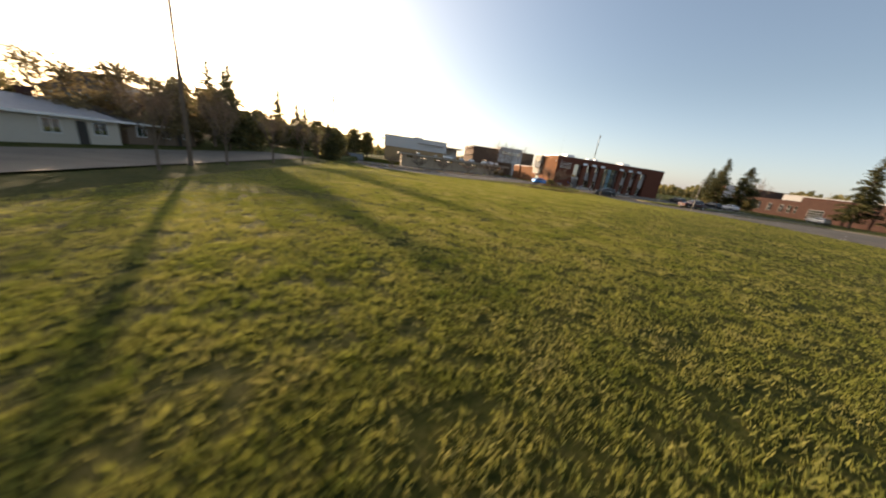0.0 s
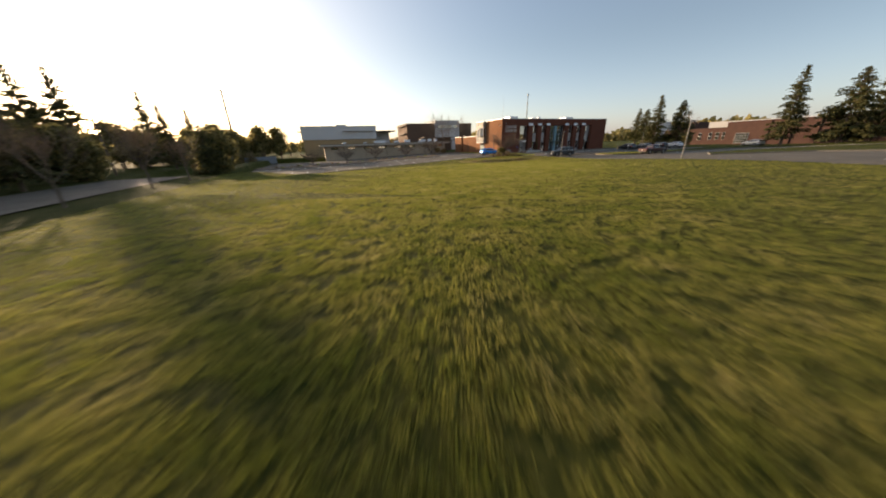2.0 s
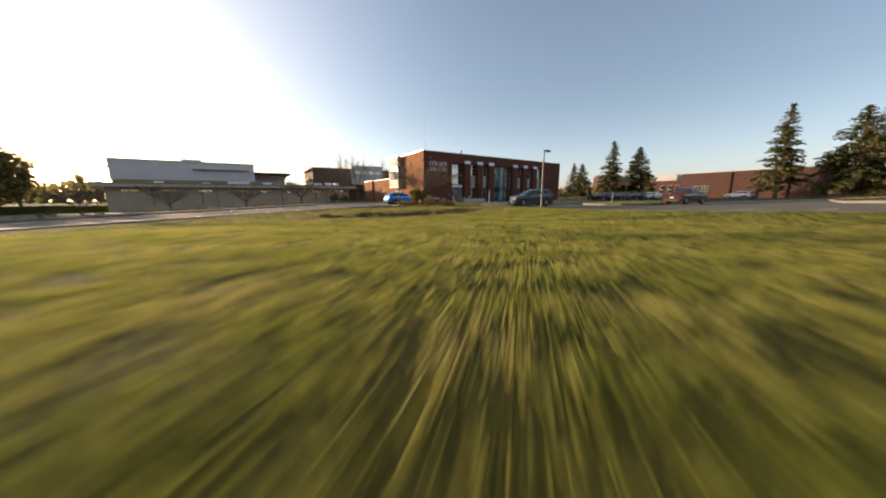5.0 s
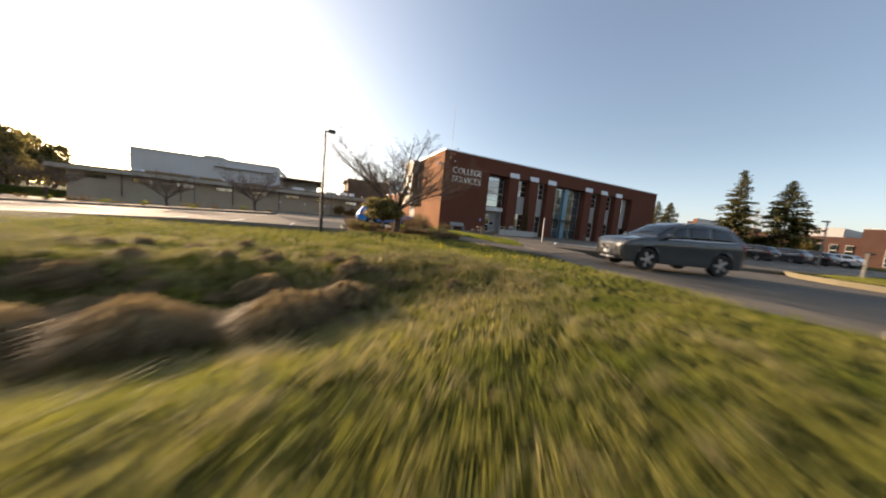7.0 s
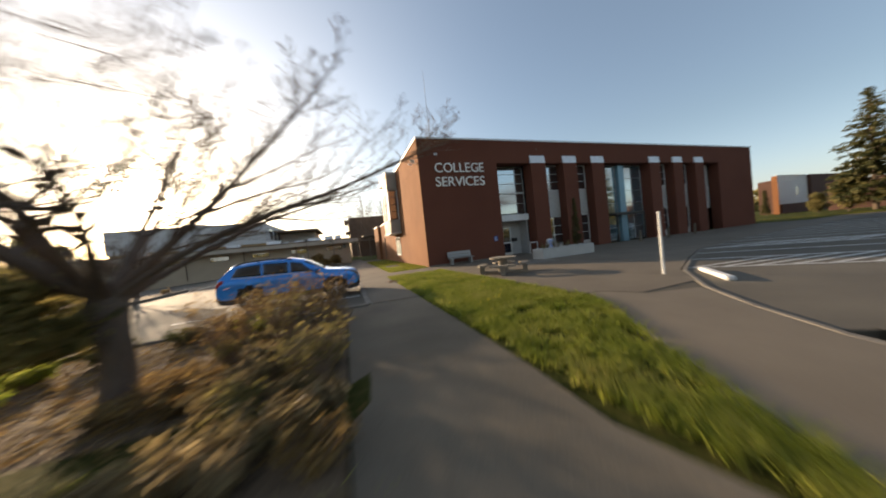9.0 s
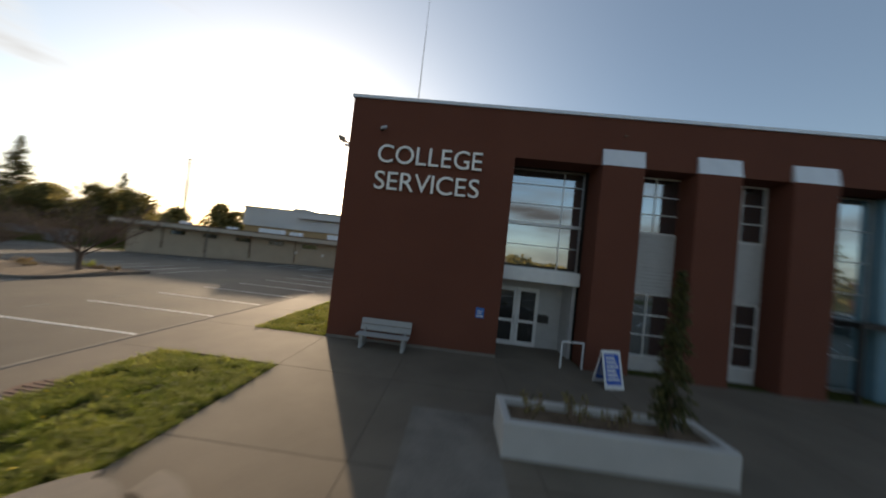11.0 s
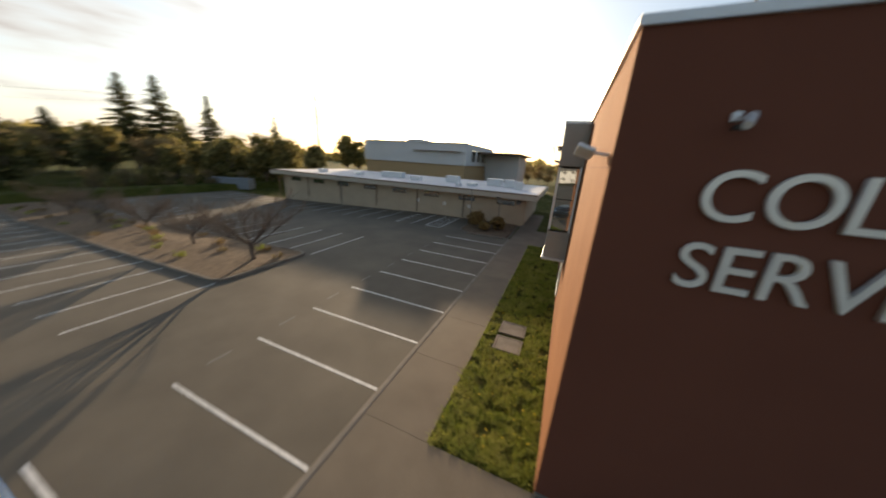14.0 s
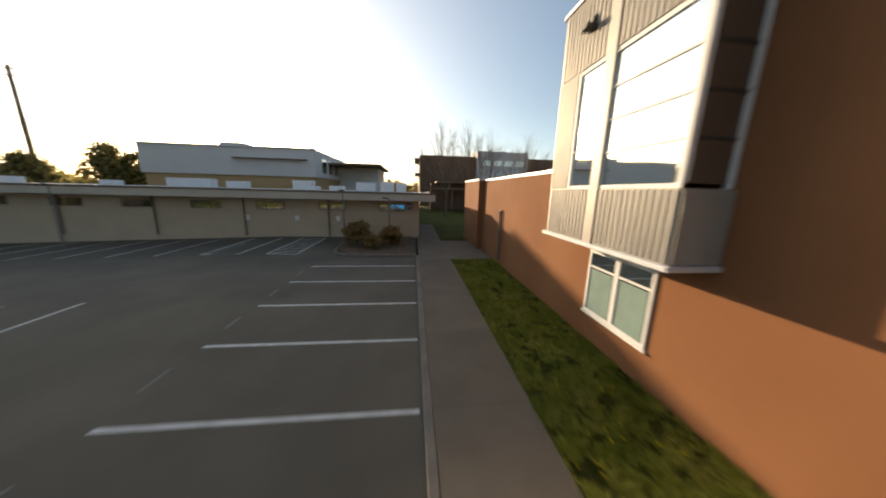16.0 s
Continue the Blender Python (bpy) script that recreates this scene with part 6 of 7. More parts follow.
cw = thing("covered_walk", pose(0, 0, 0), "dark timber covered walkway with sloping roofs", "walkway")
part("roof", boxes((-2.5, 16, 62, 66, 4.6, 4.9), (0, 16, 66, 72, 6.0, 6.3)), BROWNTRIM, cw)
for x in (-2, 3, 8, 13):
    part("post", boxes((x - 0.12, x + 0.12, 62.3, 62.55, -0.1, 4.6)), BROWNTRIM, cw)
part("wall", boxes((-1, 16, 70, 72, -0.2, 6.0)), BROWNBRICK, cw)

# storage container at the far end of the lot
CONT = mat("grey_blue_steel", (0.26, 0.29, 0.32), (0.2, 0.225, 0.25), rough=0.6, metal=0.2, scale=1.2)
sc = thing("storage_container", pose(-64.9, 32.0, -1.2, 0, 0, 29), "pale grey-blue ribbed steel storage container", "container")
part("body", boxes((-4.0, 4.0, -1.15, 1.15, 0.1, 2.15), bevel=0.02), CONT, sc)
part("roof", boxes((-4.05, 4.05, -1.2, 1.2, 2.15, 2.25), bevel=0.02), CONT, sc)
bm = bmesh.new()
for k in range(26):
    box(bm, -3.9 + k * 0.3, -3.75 + k * 0.3, -1.19, -1.15, 0.15, 2.1)
part("ribs", bm, CONT, sc)
for x in (-3.9, 3.7):
    part("skid", boxes((x, x + 0.2, -1.1, 1.1, -0.1, 0.1)), DARKM, sc)

# ---- far buildings ----
wb = thing("white_hall", pose(0, 0, 0), "large pale clad hall with a tan brick base", "building")
part("wall", boxes((-53.5, -24.0, 62, 88, -0.3, 6.2)), TAN, wb, "tan brick base")
bm = bmesh.new()
prism(bm, [(-53.8, 61.6), (-23.7, 61.6), (-23.7, 88), (-53.8, 88)], 6.2, 11.3)
part("cladding", bm, FARWHITE, wb, "pale metal cladding")
part("parapet", boxes((-40, -36, 61.4, 75, 11.3, 11.9), (-54.1, -23.4, 61.3, 61.62, 11.2, 11.4)), FARWHITE, wb)
part("canopy", boxes((-38, -25, 60.6, 61.6, 9.2, 9.35), (-55.2, -53.8, 62, 70, 9.4, 9.55)), BROWNTRIM, wb)
for k in range(4):
    part("window", boxes((-23.75, -23.66, 66 + k * 4.5, 69 + k * 4.5, 7.2, 10.0)), GLASS, wb)
part("side_block", boxes((-23.7, -14, 80, 95, -0.3, 9.5)), FARWHITE, wb)
part("side_roof", boxes((-23.6, -12.5, 72, 96, 9.5, 9.9)), BROWNTRIM, wb)
bb = thing("brick_block", pose(0, 0, 0), "dark brown brick college block with a grey upper storey", "building")
part("wall", boxes((-3.2, 13, 84, 104, -0.3, 13.8)), BROWNBRICK, bb)
part("grey_storey", boxes((12.5, 27, 82.5, 104, -0.3, 15.2)), FARWHITE, bb, "pale grey clad part")
part("wall", boxes((27, 36, 85, 104, -0.3, 13.9)), BROWNBRICK, bb)
for k in range(4):
    part("window", boxes((14.0 + 3.1 * k, 16.4 + 3.1 * k, 82.4, 82.52, 11.4, 12.8)), GLASS, bb)
part("balcony", boxes((-4.6, -3.2, 84.5, 100, 8.6, 9.0), (-4.6, -3.2, 84.5, 100, 12.6, 13.0)), BROWNTRIM, bb)
eb = thing("brick_hall", pose(1.8, -0.5, 0), "long low red brick hall beyond the car park", "building")
part("wall", boxes((80, 96, -46, -13.4, -0.3, 7.0)), REDBRICK, eb)
part("wing", boxes((83, 98, -13.4, 8, -0.3, 5.4)), REDBRICK, eb)
part("upper_band", boxes((88, 104, -9.8, -4.2, 5.6, 7.6)), PANEL, eb)
part("parapet", boxes((79.9, 96.1, -46.1, -13.3, 7.0, 7.2)), FLASH, eb)
gd = part("garage_door", boxes((79.9, 80.0, -19.6, -16.2, 0.2, 3.4)), PANEL, eb, "white gridded garage door")
for j in range(4):
    for i in range(5):
        part("pane", boxes((79.86, 79.9, -19.5 + i * 0.66, -18.94 + i * 0.66, 0.35 + j * 0.76, 1.0 + j * 0.76)), GLASS, gd)
for y in (-11.8, -9.9, -7.8, -4.6, -1.4, 2.0):
    wf = part("window", boxes((82.88, 83.0, y - 0.48, y + 0.48, 1.45, 3.85)), PANEL, eb, "tall white-framed window")
    for k in range(2):
        part("pane", boxes((82.84, 82.88, y - 0.42, y + 0.42, 1.55 + 1.2 * k, 2.55 + 1.2 * k)), GLASS, wf)
for k in range(5):
    part("pilaster", boxes((79.75, 80.0, -44 + k * 5, -43.4 + k * 5, -0.1, 6.8)), REDBRICK, eb)
pb = thing("pale_block", pose(94, 17.4, 0), "pale glazed two-storey block with a brown brick wing", "building")
part("wall", boxes((0, 14.4, 0, 0.9, -0.3, 9.2)), FARWHITE, pb)
# Orange skin on the pale wall: warm sunlight put into its colour.
part("west_wall", boxes((-0.1, 0, -0.1, 0.9, -0.3, 9.2)), STUCCO, pb, "narrow west wall coloured orange for warm low sunlight")
part("wing", boxes((14.4, 44, -0.6, 9, -0.3, 9.3)), REDBRICK, pb, "brown brick wing")
part("base", boxes((0.2, 14.4, -0.5, -0.1, -0.3, 2.3)), REDBRICK, pb)
part("coping", boxes((-0.2, 14.3, -0.2, 0.3, 9.2, 9.4)), FLASH, pb)
for k in range(9):
    part("mullion", boxes((0.6 + 1.5 * k, 0.72 + 1.5 * k, -0.14, 0, 2.3, 8.0)), FLASH, pb)
part("pane", boxes((8.3, 9.5, -0.06, 0, 4.4, 6.4)), GLASS, pb)


def house(m, w, d, h, ridge, wallm, roofm, label, windows=3):
    """A gabled house, its front facing +x."""
    hs = thing("house", m, label, "house")
    part("wall", boxes((-d, 0, -w / 2, w / 2, -0.4, h)), wallm, hs)
    bm = bmesh.new()
    o = 0.5
    pr = [(-d - o, h - 0.1), (o, h - 0.1), (-d / 2, ridge)]
    a = [bm.verts.new((x, -w / 2 - o, z)) for x, z in pr]
    b = [bm.verts.new((x, w / 2 + o, z)) for x, z in pr]
    bm.faces.new(a)
    bm.faces.new(list(reversed(b)))
    for i in range(3):
        bm.faces.new((a[i], b[i], b[(i + 1) % 3], a[(i + 1) % 3]))
    bmesh.ops.recalc_face_normals(bm, faces=bm.faces)
    part("roof", bm, roofm, hs)
    part("fascia", boxes((o - 0.02, o + 0.06, -w / 2 - o, w / 2 + o, h - 0.26, h - 0.04)), WHITE, hs)
    n = 1 if h < 4 else 2
    for s in range(n):
        for i in range(windows):
            y = -w / 2 + w * (i + 0.5) / windows
            wd = part("window", boxes((0.0, 0.06, y - 0.75, y + 0.75, 0.85 + 2.8 * s, 2.1 + 2.8 * s)), WHITE, hs)
            part("pane", boxes((0.06, 0.07, y - 0.66, y - 0.04, 0.93 + 2.8 * s, 2.02 + 2.8 * s), (0.06, 0.07, y + 0.04, y + 0.66, 0.93 + 2.8 * s, 2.02 + 2.8 * s)), GLASS, wd)
    part("door", boxes((0.0, 0.06, w * 0.2 - 0.45, w * 0.2 + 0.45, 0.0, 2.05)), DARKM, hs)
    part("chimney", boxes((-d / 2 - 0.4, -d / 2 + 0.3, w * 0.25, w * 0.25 + 0.7, h, ridge + 0.7)), REDBRICK, hs)
    return hs


SHINGLE = mat("roof_shingle", (0.1, 0.095, 0.09), (0.15, 0.14, 0.13), rough=0.9, scale=2, fine=25, bump=0.5)
CREAM = mat("cream_siding", (0.55, 0.5, 0.42), (0.48, 0.44, 0.37), rough=0.8, streak=(1, 1, 6))
BLUEG = mat("blue_siding", (0.22, 0.32, 0.36), (0.18, 0.27, 0.3), rough=0.8, streak=(1, 1, 6))
PALEROOF = mat("pale_roof", (0.34, 0.34, 0.35), (0.26, 0.26, 0.27), rough=0.6, scale=2, fine=25, bump=0.3)
house(pose(-79.5, -51.0, -0.35, 0, 0, 0), 13, 9, 2.5, 3.7, CREAM, PALEROOF, "low cream house with a pale grey roof")
house(pose(-81.0, -35.5, -0.35, 0, 0, 0), 12, 9, 2.5, 4.2, BROWNTRIM, SHINGLE, "low drab brown house behind trees")
house(pose(-90, -24, -0.3, 0, 0, 10), 10, 9, 5.4, 8.2, BLUEG, SHINGLE, "two-storey blue-grey house with steep gables")
house(pose(-82.0, -67, -0.35, 0, 0, 0), 11, 9, 2.6, 4.4, CREAM, SHINGLE, "cream house beyond the street")
house(pose(-96, -60, -0.3, 0, 0, 0), 11, 9, 5.2, 7.6, BLUEG, SHINGLE, "two-storey teal house beyond the street")
house(pose(-104, -8, -0.3, 0, 0, 20), 10, 9, 3.0, 5.6, CREAM, SHINGLE, "cream house half hidden by evergreens")
house(pose(-22, -118, 0.6, 0, 0, 90), 12, 9, 3.0, 5.6, CREAM, PALEROOF, "cream house on the south side of the field")
house(pose(-2, -121, 0.6, 0, 0, 90), 11, 9, 5.0, 7.6, FARWHITE, SHINGLE, "white two-storey house on the south side of the field")
house(pose(22, -119, 0.3, 0, 0, 90), 12, 9, 3.0, 5.8, CREAM, SHINGLE, "cream house behind the car park")


# utility poles and wires
def utility_pole(m, h, label, r0=0.17):
    up = thing("utility_pole", m, label, "utility pole")
    part("pole", tube(bmesh.new(), (0, 0, -0.4), (0, 0, h), r0, r0 * 0.6, 10), BARK, up)
    for z in (h - 0.6, h - 1.8):
        part("crossarm", boxes((-1.1, 1.1, -0.06, 0.06, z, z + 0.12)), BARK, up)
        for x in (-1.0, -0.4, 0.4, 1.0):
            part("insulator", tube(bmesh.new(), (x, 0, z + 0.12), (x, 0, z + 0.28), 0.04, 0.03, 6), STEEL, up)
    return up


utility_pole(pose(-66.4, -56.2, -0.35, 0, 0, 10), 13.5, "tall timber utility pole beside the street")
utility_pole(pose(-78.4, 69, 0, 1.5, 0, 20), 24.6, "very tall timber utility pole behind the low building", 0.42)
utility_pole(pose(-81.0, -4.0, -0.4, 0, 0, 10), 12.5, "timber utility pole among the western trees")
wires = bmesh.new()
for z0, dx in ((13.0, -0.9), (13.0, 0.9), (11.6, 0.0)):
    ends = [(-66.6 + dx, -110, z0), (-66.4 + dx, -56.2, z0), (-81 + dx, -4, z0 - 0.9), (-78.4 + dx, 69, z0 + 10.5)]
    for a, b in zip(ends, ends[1:]):
        a, b = Vector(a), Vector(b)
        prev = a
        for i in range(1, 9):
            k = i / 8
            q = a.lerp(b, k) - Vector((0, 0, 4 * 1.1 * k * (1 - k)))
            tube(wires, prev, q, 0.009, 0.009, 4)
            prev = q
wo = thing("overhead_wires", pose(0, 0, 0), "sagging dark overhead wires between the utility poles", "wires")
part("wire", wires, DARKM, wo)

mast = thing("radio_mast", pose(176.5, 213.2, -2), "slender far radio mast above the roofs", "mast")
part("pole", tube(bmesh.new(), (0, 0, -1), (0, 0, 55), 0.55, 0.3, 8), POLE, mast)
for z in (34, 44, 52):
    part("antenna", boxes((-0.7, 0.7, -0.25, 0.25, z, z + 2.2), bevel=0.1), POLE, mast)

# ---- trees ----
spreading_tree(pose(-8.45, -13.6, -0.05, 0, 0, 150) @ Matrix.Diagonal((1.05, 1.05, 0.9, 1.0)), "spreading bare tree with fine twigs in the mulched bed", 5)
leaf_tree(pose(-9.4, -14.0, -0.03), "clipped flat-topped dark evergreen shrub on bare stems", 12, 1.85, 1.3, 0.72, 9000, 0.1, LEAF, "round_shrub", lobes=30)
for k, (x, y, h) in enumerate(((-6.6, -12.4, 1.15), (-5.95, -11.0, 1.2), (-7.0, -11.4, 1.2), (-5.85, -14.65, 0.8), (-5.9, -12.0, 0.8), (-7.35, -13.0, 1.1), (-10.9, -13.9, 0.6), (-11.0, -12.8, 0.65), (-10.7, -14.5, 0.5), (-7.4, -12.9, 0.4), (-8.0, -11.2, 0.7), (-6.6, -10.6, 0.9), (-6.2, -13.6, 0.4), (-9.9, -14.2, 0.45), (-7.7, -14.2, 0.35))):
    shrub(pose(x, y, -0.03), "twiggy russet winter shrub in the mulched bed", 100 + k, h, h * 0.55, 30, 560, 0.045, RUST if k % 3 else LEAF, "bed shrubs")
gl = np.random.default_rng(8)
lit = np.stack([gl.uniform(-11.2, -5.6, 9000), gl.uniform(-16.6, -10.4, 9000), gl.uniform(-0.01, 0.02, 9000)], axis=1)
lit = lit[(lit[:, 1] > -15.0 - 0.55 * (lit[:, 0] + 8.4).clip(0, 3) - 0.25 * (-8.4 - lit[:, 0]).clip(0, 3) + 0.2)]
ls = gl.uniform(0.03, 0.09, len(lit))
v, f = cards_mesh(lit, gl.normal(0, 0.5, lit.shape) + np.array([0, 0, 1.0]), gl.normal(0, 1, lit.shape), ls * 0.6, ls)
tagged(mesh_part("leaf_litter", v, f, RUST, None, "fallen brown leaves and bark over the mulched bed", "stuff"), category="leaf litter")
rl = random.Random(31)
for k, (x, y, h) in enumerate(((-7.6, -11.0, 0.45), (-9.9, -11.3, 0.5), (-10.6, -12.0, 0.4), (-8.9, -10.8, 0.4), (-10.2, -13.2, 0.35))):
    shrub(pose(x, y, -0.03), "low dark green leafy shrub in the mulched bed", 800 + k, h, h * 1.1, 26, 900, 0.06, NEEDLE if k % 2 else LUSH, "bed shrubs")
for k in range(26):
    x, y = rl.uniform(-8.2, -5.75), rl.uniform(-16.3, -11.0)
    if x < -6.6 and y < -14.9:
        y += 1.4
    h = rl.uniform(0.2, 0.38)
    shrub(pose(x, y, -0.03), "low spreading russet shrub over the mulched bed", 500 + k, h, h * 1.1, 22, 420, 0.05, RUST if k % 4 else GOLD, "bed shrubs")
for k in range(22):
    x, y = rl.uniform(-7.0, -5.75), rl.uniform(-16.7, -12.8)
    h = rl.uniform(0.25, 0.45)
    shrub(pose(x, y, -0.03), "dry golden stalks with pale leaves in the mulched bed", 700 + k, h, h * 0.7, 24, 380, 0.07, (GOLD, DRY, LEAF)[k % 3], "bed shrubs")
IT = spreading_tree(pose(-19.1, 6.25, lot_z(-19.1) + 0.22) @ Matrix.Scale(0.8, 4), "small spreading bare tree on the mulched island", 9, "island trees", 5.3, 1.25, 0.15, 11)
for k, (x, y, s) in enumerate(((-26.4, 6.4, 0.74), (-34.6, 6.9, 0.82), (-42.0, 6.2, 0.78), (-50.0, 6.5, 0.8))):
    copy_thing(IT, pose(x, y, lot_z(x) + 0.22, 0, 0, 80 * (k + 1)) @ Matrix.Scale(s, 4))
for k in range(34):
    r_ = random.Random(k)
    shrub(pose(-18.6 - 1.2 * k + r_.uniform(-0.8, 0.8), r_.uniform(3.9, 8.3), lot_z(-18.6 - 1.2 * k) + 0.14), "low yellowish shrub on the mulched island", 200 + k, r_.uniform(0.35, 0.6), 0.45, 12, 200, 0.07, (GOLD, LUSH, RUST)[k % 3], "island shrubs")
for k, (x, y, h, rr) in enumerate(((-9.3, 25.6, 1.95, 1.3), (-6.9, 25.7, 1.5, 1.1), (-8.0, 24.4, 1.0, 0.8))):
    leaf_tree(pose(x, y, 0.0), "rounded russet shrub in the corner bed", 300 + k, h, rr, 0.25, 4600, 0.12, RUST, "round_shrub", "corner shrubs", 26)
# conifers east of the lot
CON = [conifer(pose(61.4, -3.15, -0.1), "tall dark open-branched conifer by the car park", 61, 16.4, 4.6, 0.6, group="east conifers", ragged=0.45), conifer(pose(64.1, -8.85, -0.1), "dark spreading conifer by the car park", 62, 14.2, 5.2, 0.6, group="east conifers", ragged=0.45), conifer(pose(61.3, -34.8, 0.2), "tall dark spruce at the end of the car park", 63, 17.8, 4.2, 0.7, group="east conifers")]
for k, (x, y, s, src) in enumerate(((115.0, 35.9, 1.2, 1), (117.0, 41.5, 1.1, 0), (63.5, -43.2, 1.12, 1), (71, -46, 1.1, 0), (66, -53, 1.15, 2), (72, -58, 1.1, 1))):
    copy_thing(CON[src], pose(x, y, 0, 0, 0, 73 * k) @ Matrix.Scale(s, 4))
conifer(pose(88.0, 17.3, 0), "slim dark cypress before the pale block", 64, 6.0, 0.8, 1.5)
# conifers and evergreens west of the lot
for k, (x, y, s, src) in enumerate(((-111.8, 35.5, 1.45, 0), (-108.5, 41.5, 1.5, 0), (-94.2, 45.9, 1.12, 2), (-88.9, 61.3, 0.95, 2), (-104, 20, 0.9, 1), (-118, 50, 1.2, 1), (-100, 2, 0.8, 2), (-86, 20, 0.65, 1))):
    o = copy_thing(CON[src], pose(x, y, 0.2, 0, 0, 51 * k) @ Matrix.Scale(s, 4))
    tagged(o, "tall dark conifer among the western trees", "tree", "west conifers")
EVG = [leaf_tree(pose(-65, 40, 0), "dense dark evergreen tree behind the lot", 71, 10.5, 4.2, 1.2, 2700, 0.56, LEAF, group="west evergreens", lobes=30), leaf_tree(pose(-72, 36, 0), "broad dark evergreen tree behind the lot", 72, 9.0, 4.6, 1.0, 2700, 0.56, LEAF, group="west evergreens", lobes=28), leaf_tree(pose(-78, -30, 0.3), "hazy brown-twigged tree beyond the street", 73, 8.5, 3.8, 1.6, 2600, 0.3, GOLD, "russet_tree", "street trees", 26)]
for k in range(30):
    r_ = random.Random(900 + k)
    if k < 14:
        x, y = -62 - 3.6 * k + r_.uniform(-2, 2), 44 - 0.9 * k + r_.uniform(-5, 8)
        if k > 9:
            x, y = -72 - 6 * (k - 9), 62 + 5 * (k - 9)
    else:
        x, y = -82 - r_.uniform(0, 16), -22 + (k - 14) * 3.6 + r_.uniform(-2, 2)
    copy_thing(EVG[k % 2 if k < 14 else (2 if k % 3 else 0)], pose(x, y, 0.1, 0, 0, 40 * k) @ Matrix.Scale(r_.uniform(0.7, 1.05), 4))
for k, (x, y, s) in enumerate(((-86, -44, 0.6), (-89, -56, 0.55), (-92, -62, 0.6), (-84, -74, 0.6), (-92, -42, 0.65), (-90, -70, 0.6), (-96, -50, 0.7), (-80.5, -43.5, 0.35), (-79, -60, 0.3))):
    copy_thing(EVG[2 if k % 2 else 0], pose(x - 4, y, -0.4, 0, 0, 63 * k) @ Matrix.Scale(s, 4))
for k, (x, y, s) in enumerate(((-77.5, -26.8, 0.74), (-83.5, -28.5, 0.7), (-77.0, 8.5, 0.72), (-80.5, -17.0, 0.55))):
    tagged(copy_thing(CON[(0, 1, 2, 1)[k]], pose(x, y, -0.4, 0, 0, 95 * k) @ Matrix.Scale(s, 4)), "tall golden-lit conifer beyond the street", "tree", "west conifers")
for x, y, s in ((-92, 97, 1.5), (-88, 100, 1.3), (-100, 88, 0.95), (-108, 84, 1.0)):
    copy_thing(EVG[0], pose(x, y, 0, 0, 0, x * 7) @ Matrix.Scale(s, 4))
for k, (x, y, s) in enumerate(((-81.0, -33.6, 1.1), (-83.0, -38.6, 1.1), (-84.5, -45.0, 0.95), (-86.0, -51.0, 0.9))):
    copy_thing(EVG[2], pose(x, y, -0.4, 0, 0, 110 * k) @ Matrix.Scale(s, 4))
for k, (x, y, s) in enumerate(((63.0, -0.6, 0.5), (65.0, -5.6, 0.46), (63.2, -12.0, 0.4), (68.0, -9.5, 0.5), (66.0, 3.0, 0.34))):
    tagged(copy_thing(EVG[k % 2], pose(x, y, -0.1, 0, 0, 64 * k) @ Matrix.Scale(s, 4)), "low dark evergreen under the conifers by the car park", "tree", "east evergreens")
copy_thing(EVG[2], pose(-84.0, -6.5, -1.0, 0, 0, 20) @ Matrix.Scale(0.75, 4))
# dark evergreens at the far corner of the lot
for k, (x, y, s, src) in enumerate(((-63.6, -13.6, 0.82, 1), (-64.6, -10.6, 0.5, 0), (-66.0, -5.0, 0.25, 1))):
    tagged(copy_thing(EVG[src], pose(x, y, -0.9, 0, 0, 77 * k) @ Matrix.Scale(s, 4)), "rounded dark evergreen at the corner of the parking lot", "tree", "corner evergreens")
for k, (x, y, s) in enumerate(((-80.5, -36.5, 0.8), (-82.0, -41.0, 0.7), (-83.5, -31.5, 0.85))):
    copy_thing(EVG[2], pose(x, y, -0.4, 0, 0, 50 * k) @ Matrix.Scale(s, 4))
tagged(copy_thing(CON[1], pose(-63.9, -16.6, -0.9, 0, 0, 30) @ Matrix.Scale(0.55, 4)), "green pointed conifer at the corner of the parking lot", "tree", "corner evergreens")
copy_thing(EVG[1], pose(-79.0, -15.0, -1.0, 0, 0, 120) @ Matrix.Scale(0.9, 4))
rt = random.Random(44)
for k in range(14):
    copy_thing(EVG[k % 2], pose(-70 - rt.uniform(0, 26), 30 + 2.2 * k, -1.0, 0, 0, 57 * k) @ Matrix.Scale(rt.uniform(0.6, 0.9), 4))
for k in range(26):
    if 0 < k < 12 and k % 4:
        continue
    copy_thing(EVG[(2, 0, 2)[k % 3]], pose(-64.5 - rt.uniform(0, 7), -8 + 1.85 * k, -1.1, 0, 0, 33 * k) @ Matrix.Scale(rt.uniform(0.26, 0.5), 4))
ST = bare_tree(pose(-65.6, -52.6, -0.35), "slender young street tree with brownish twigs", 81, 5.6, 1.7, 0.1, 6, 3, 0.45, 0.7, 0.25, "street trees")
for k, (x, y, s) in enumerate(((-65.4, -61.0, 0.9), (-65.0, -43.5, 0.95), (-64.5, -33.0, 1.05), (-65.6, -70.5, 1.0), (-64.0, -25.0, 0.9))):
    copy_thing(ST, pose(x, y, -0.35, 0, 0, 70 * k) @ Matrix.Scale(s, 4))
BT = bare_tree(pose(0.5, 52, 0), "tall bare tree behind the low building", 91, 13.5, 3.5, 0.17, 7, 3, 0.45, 0.55, 0.25, "campus trees")
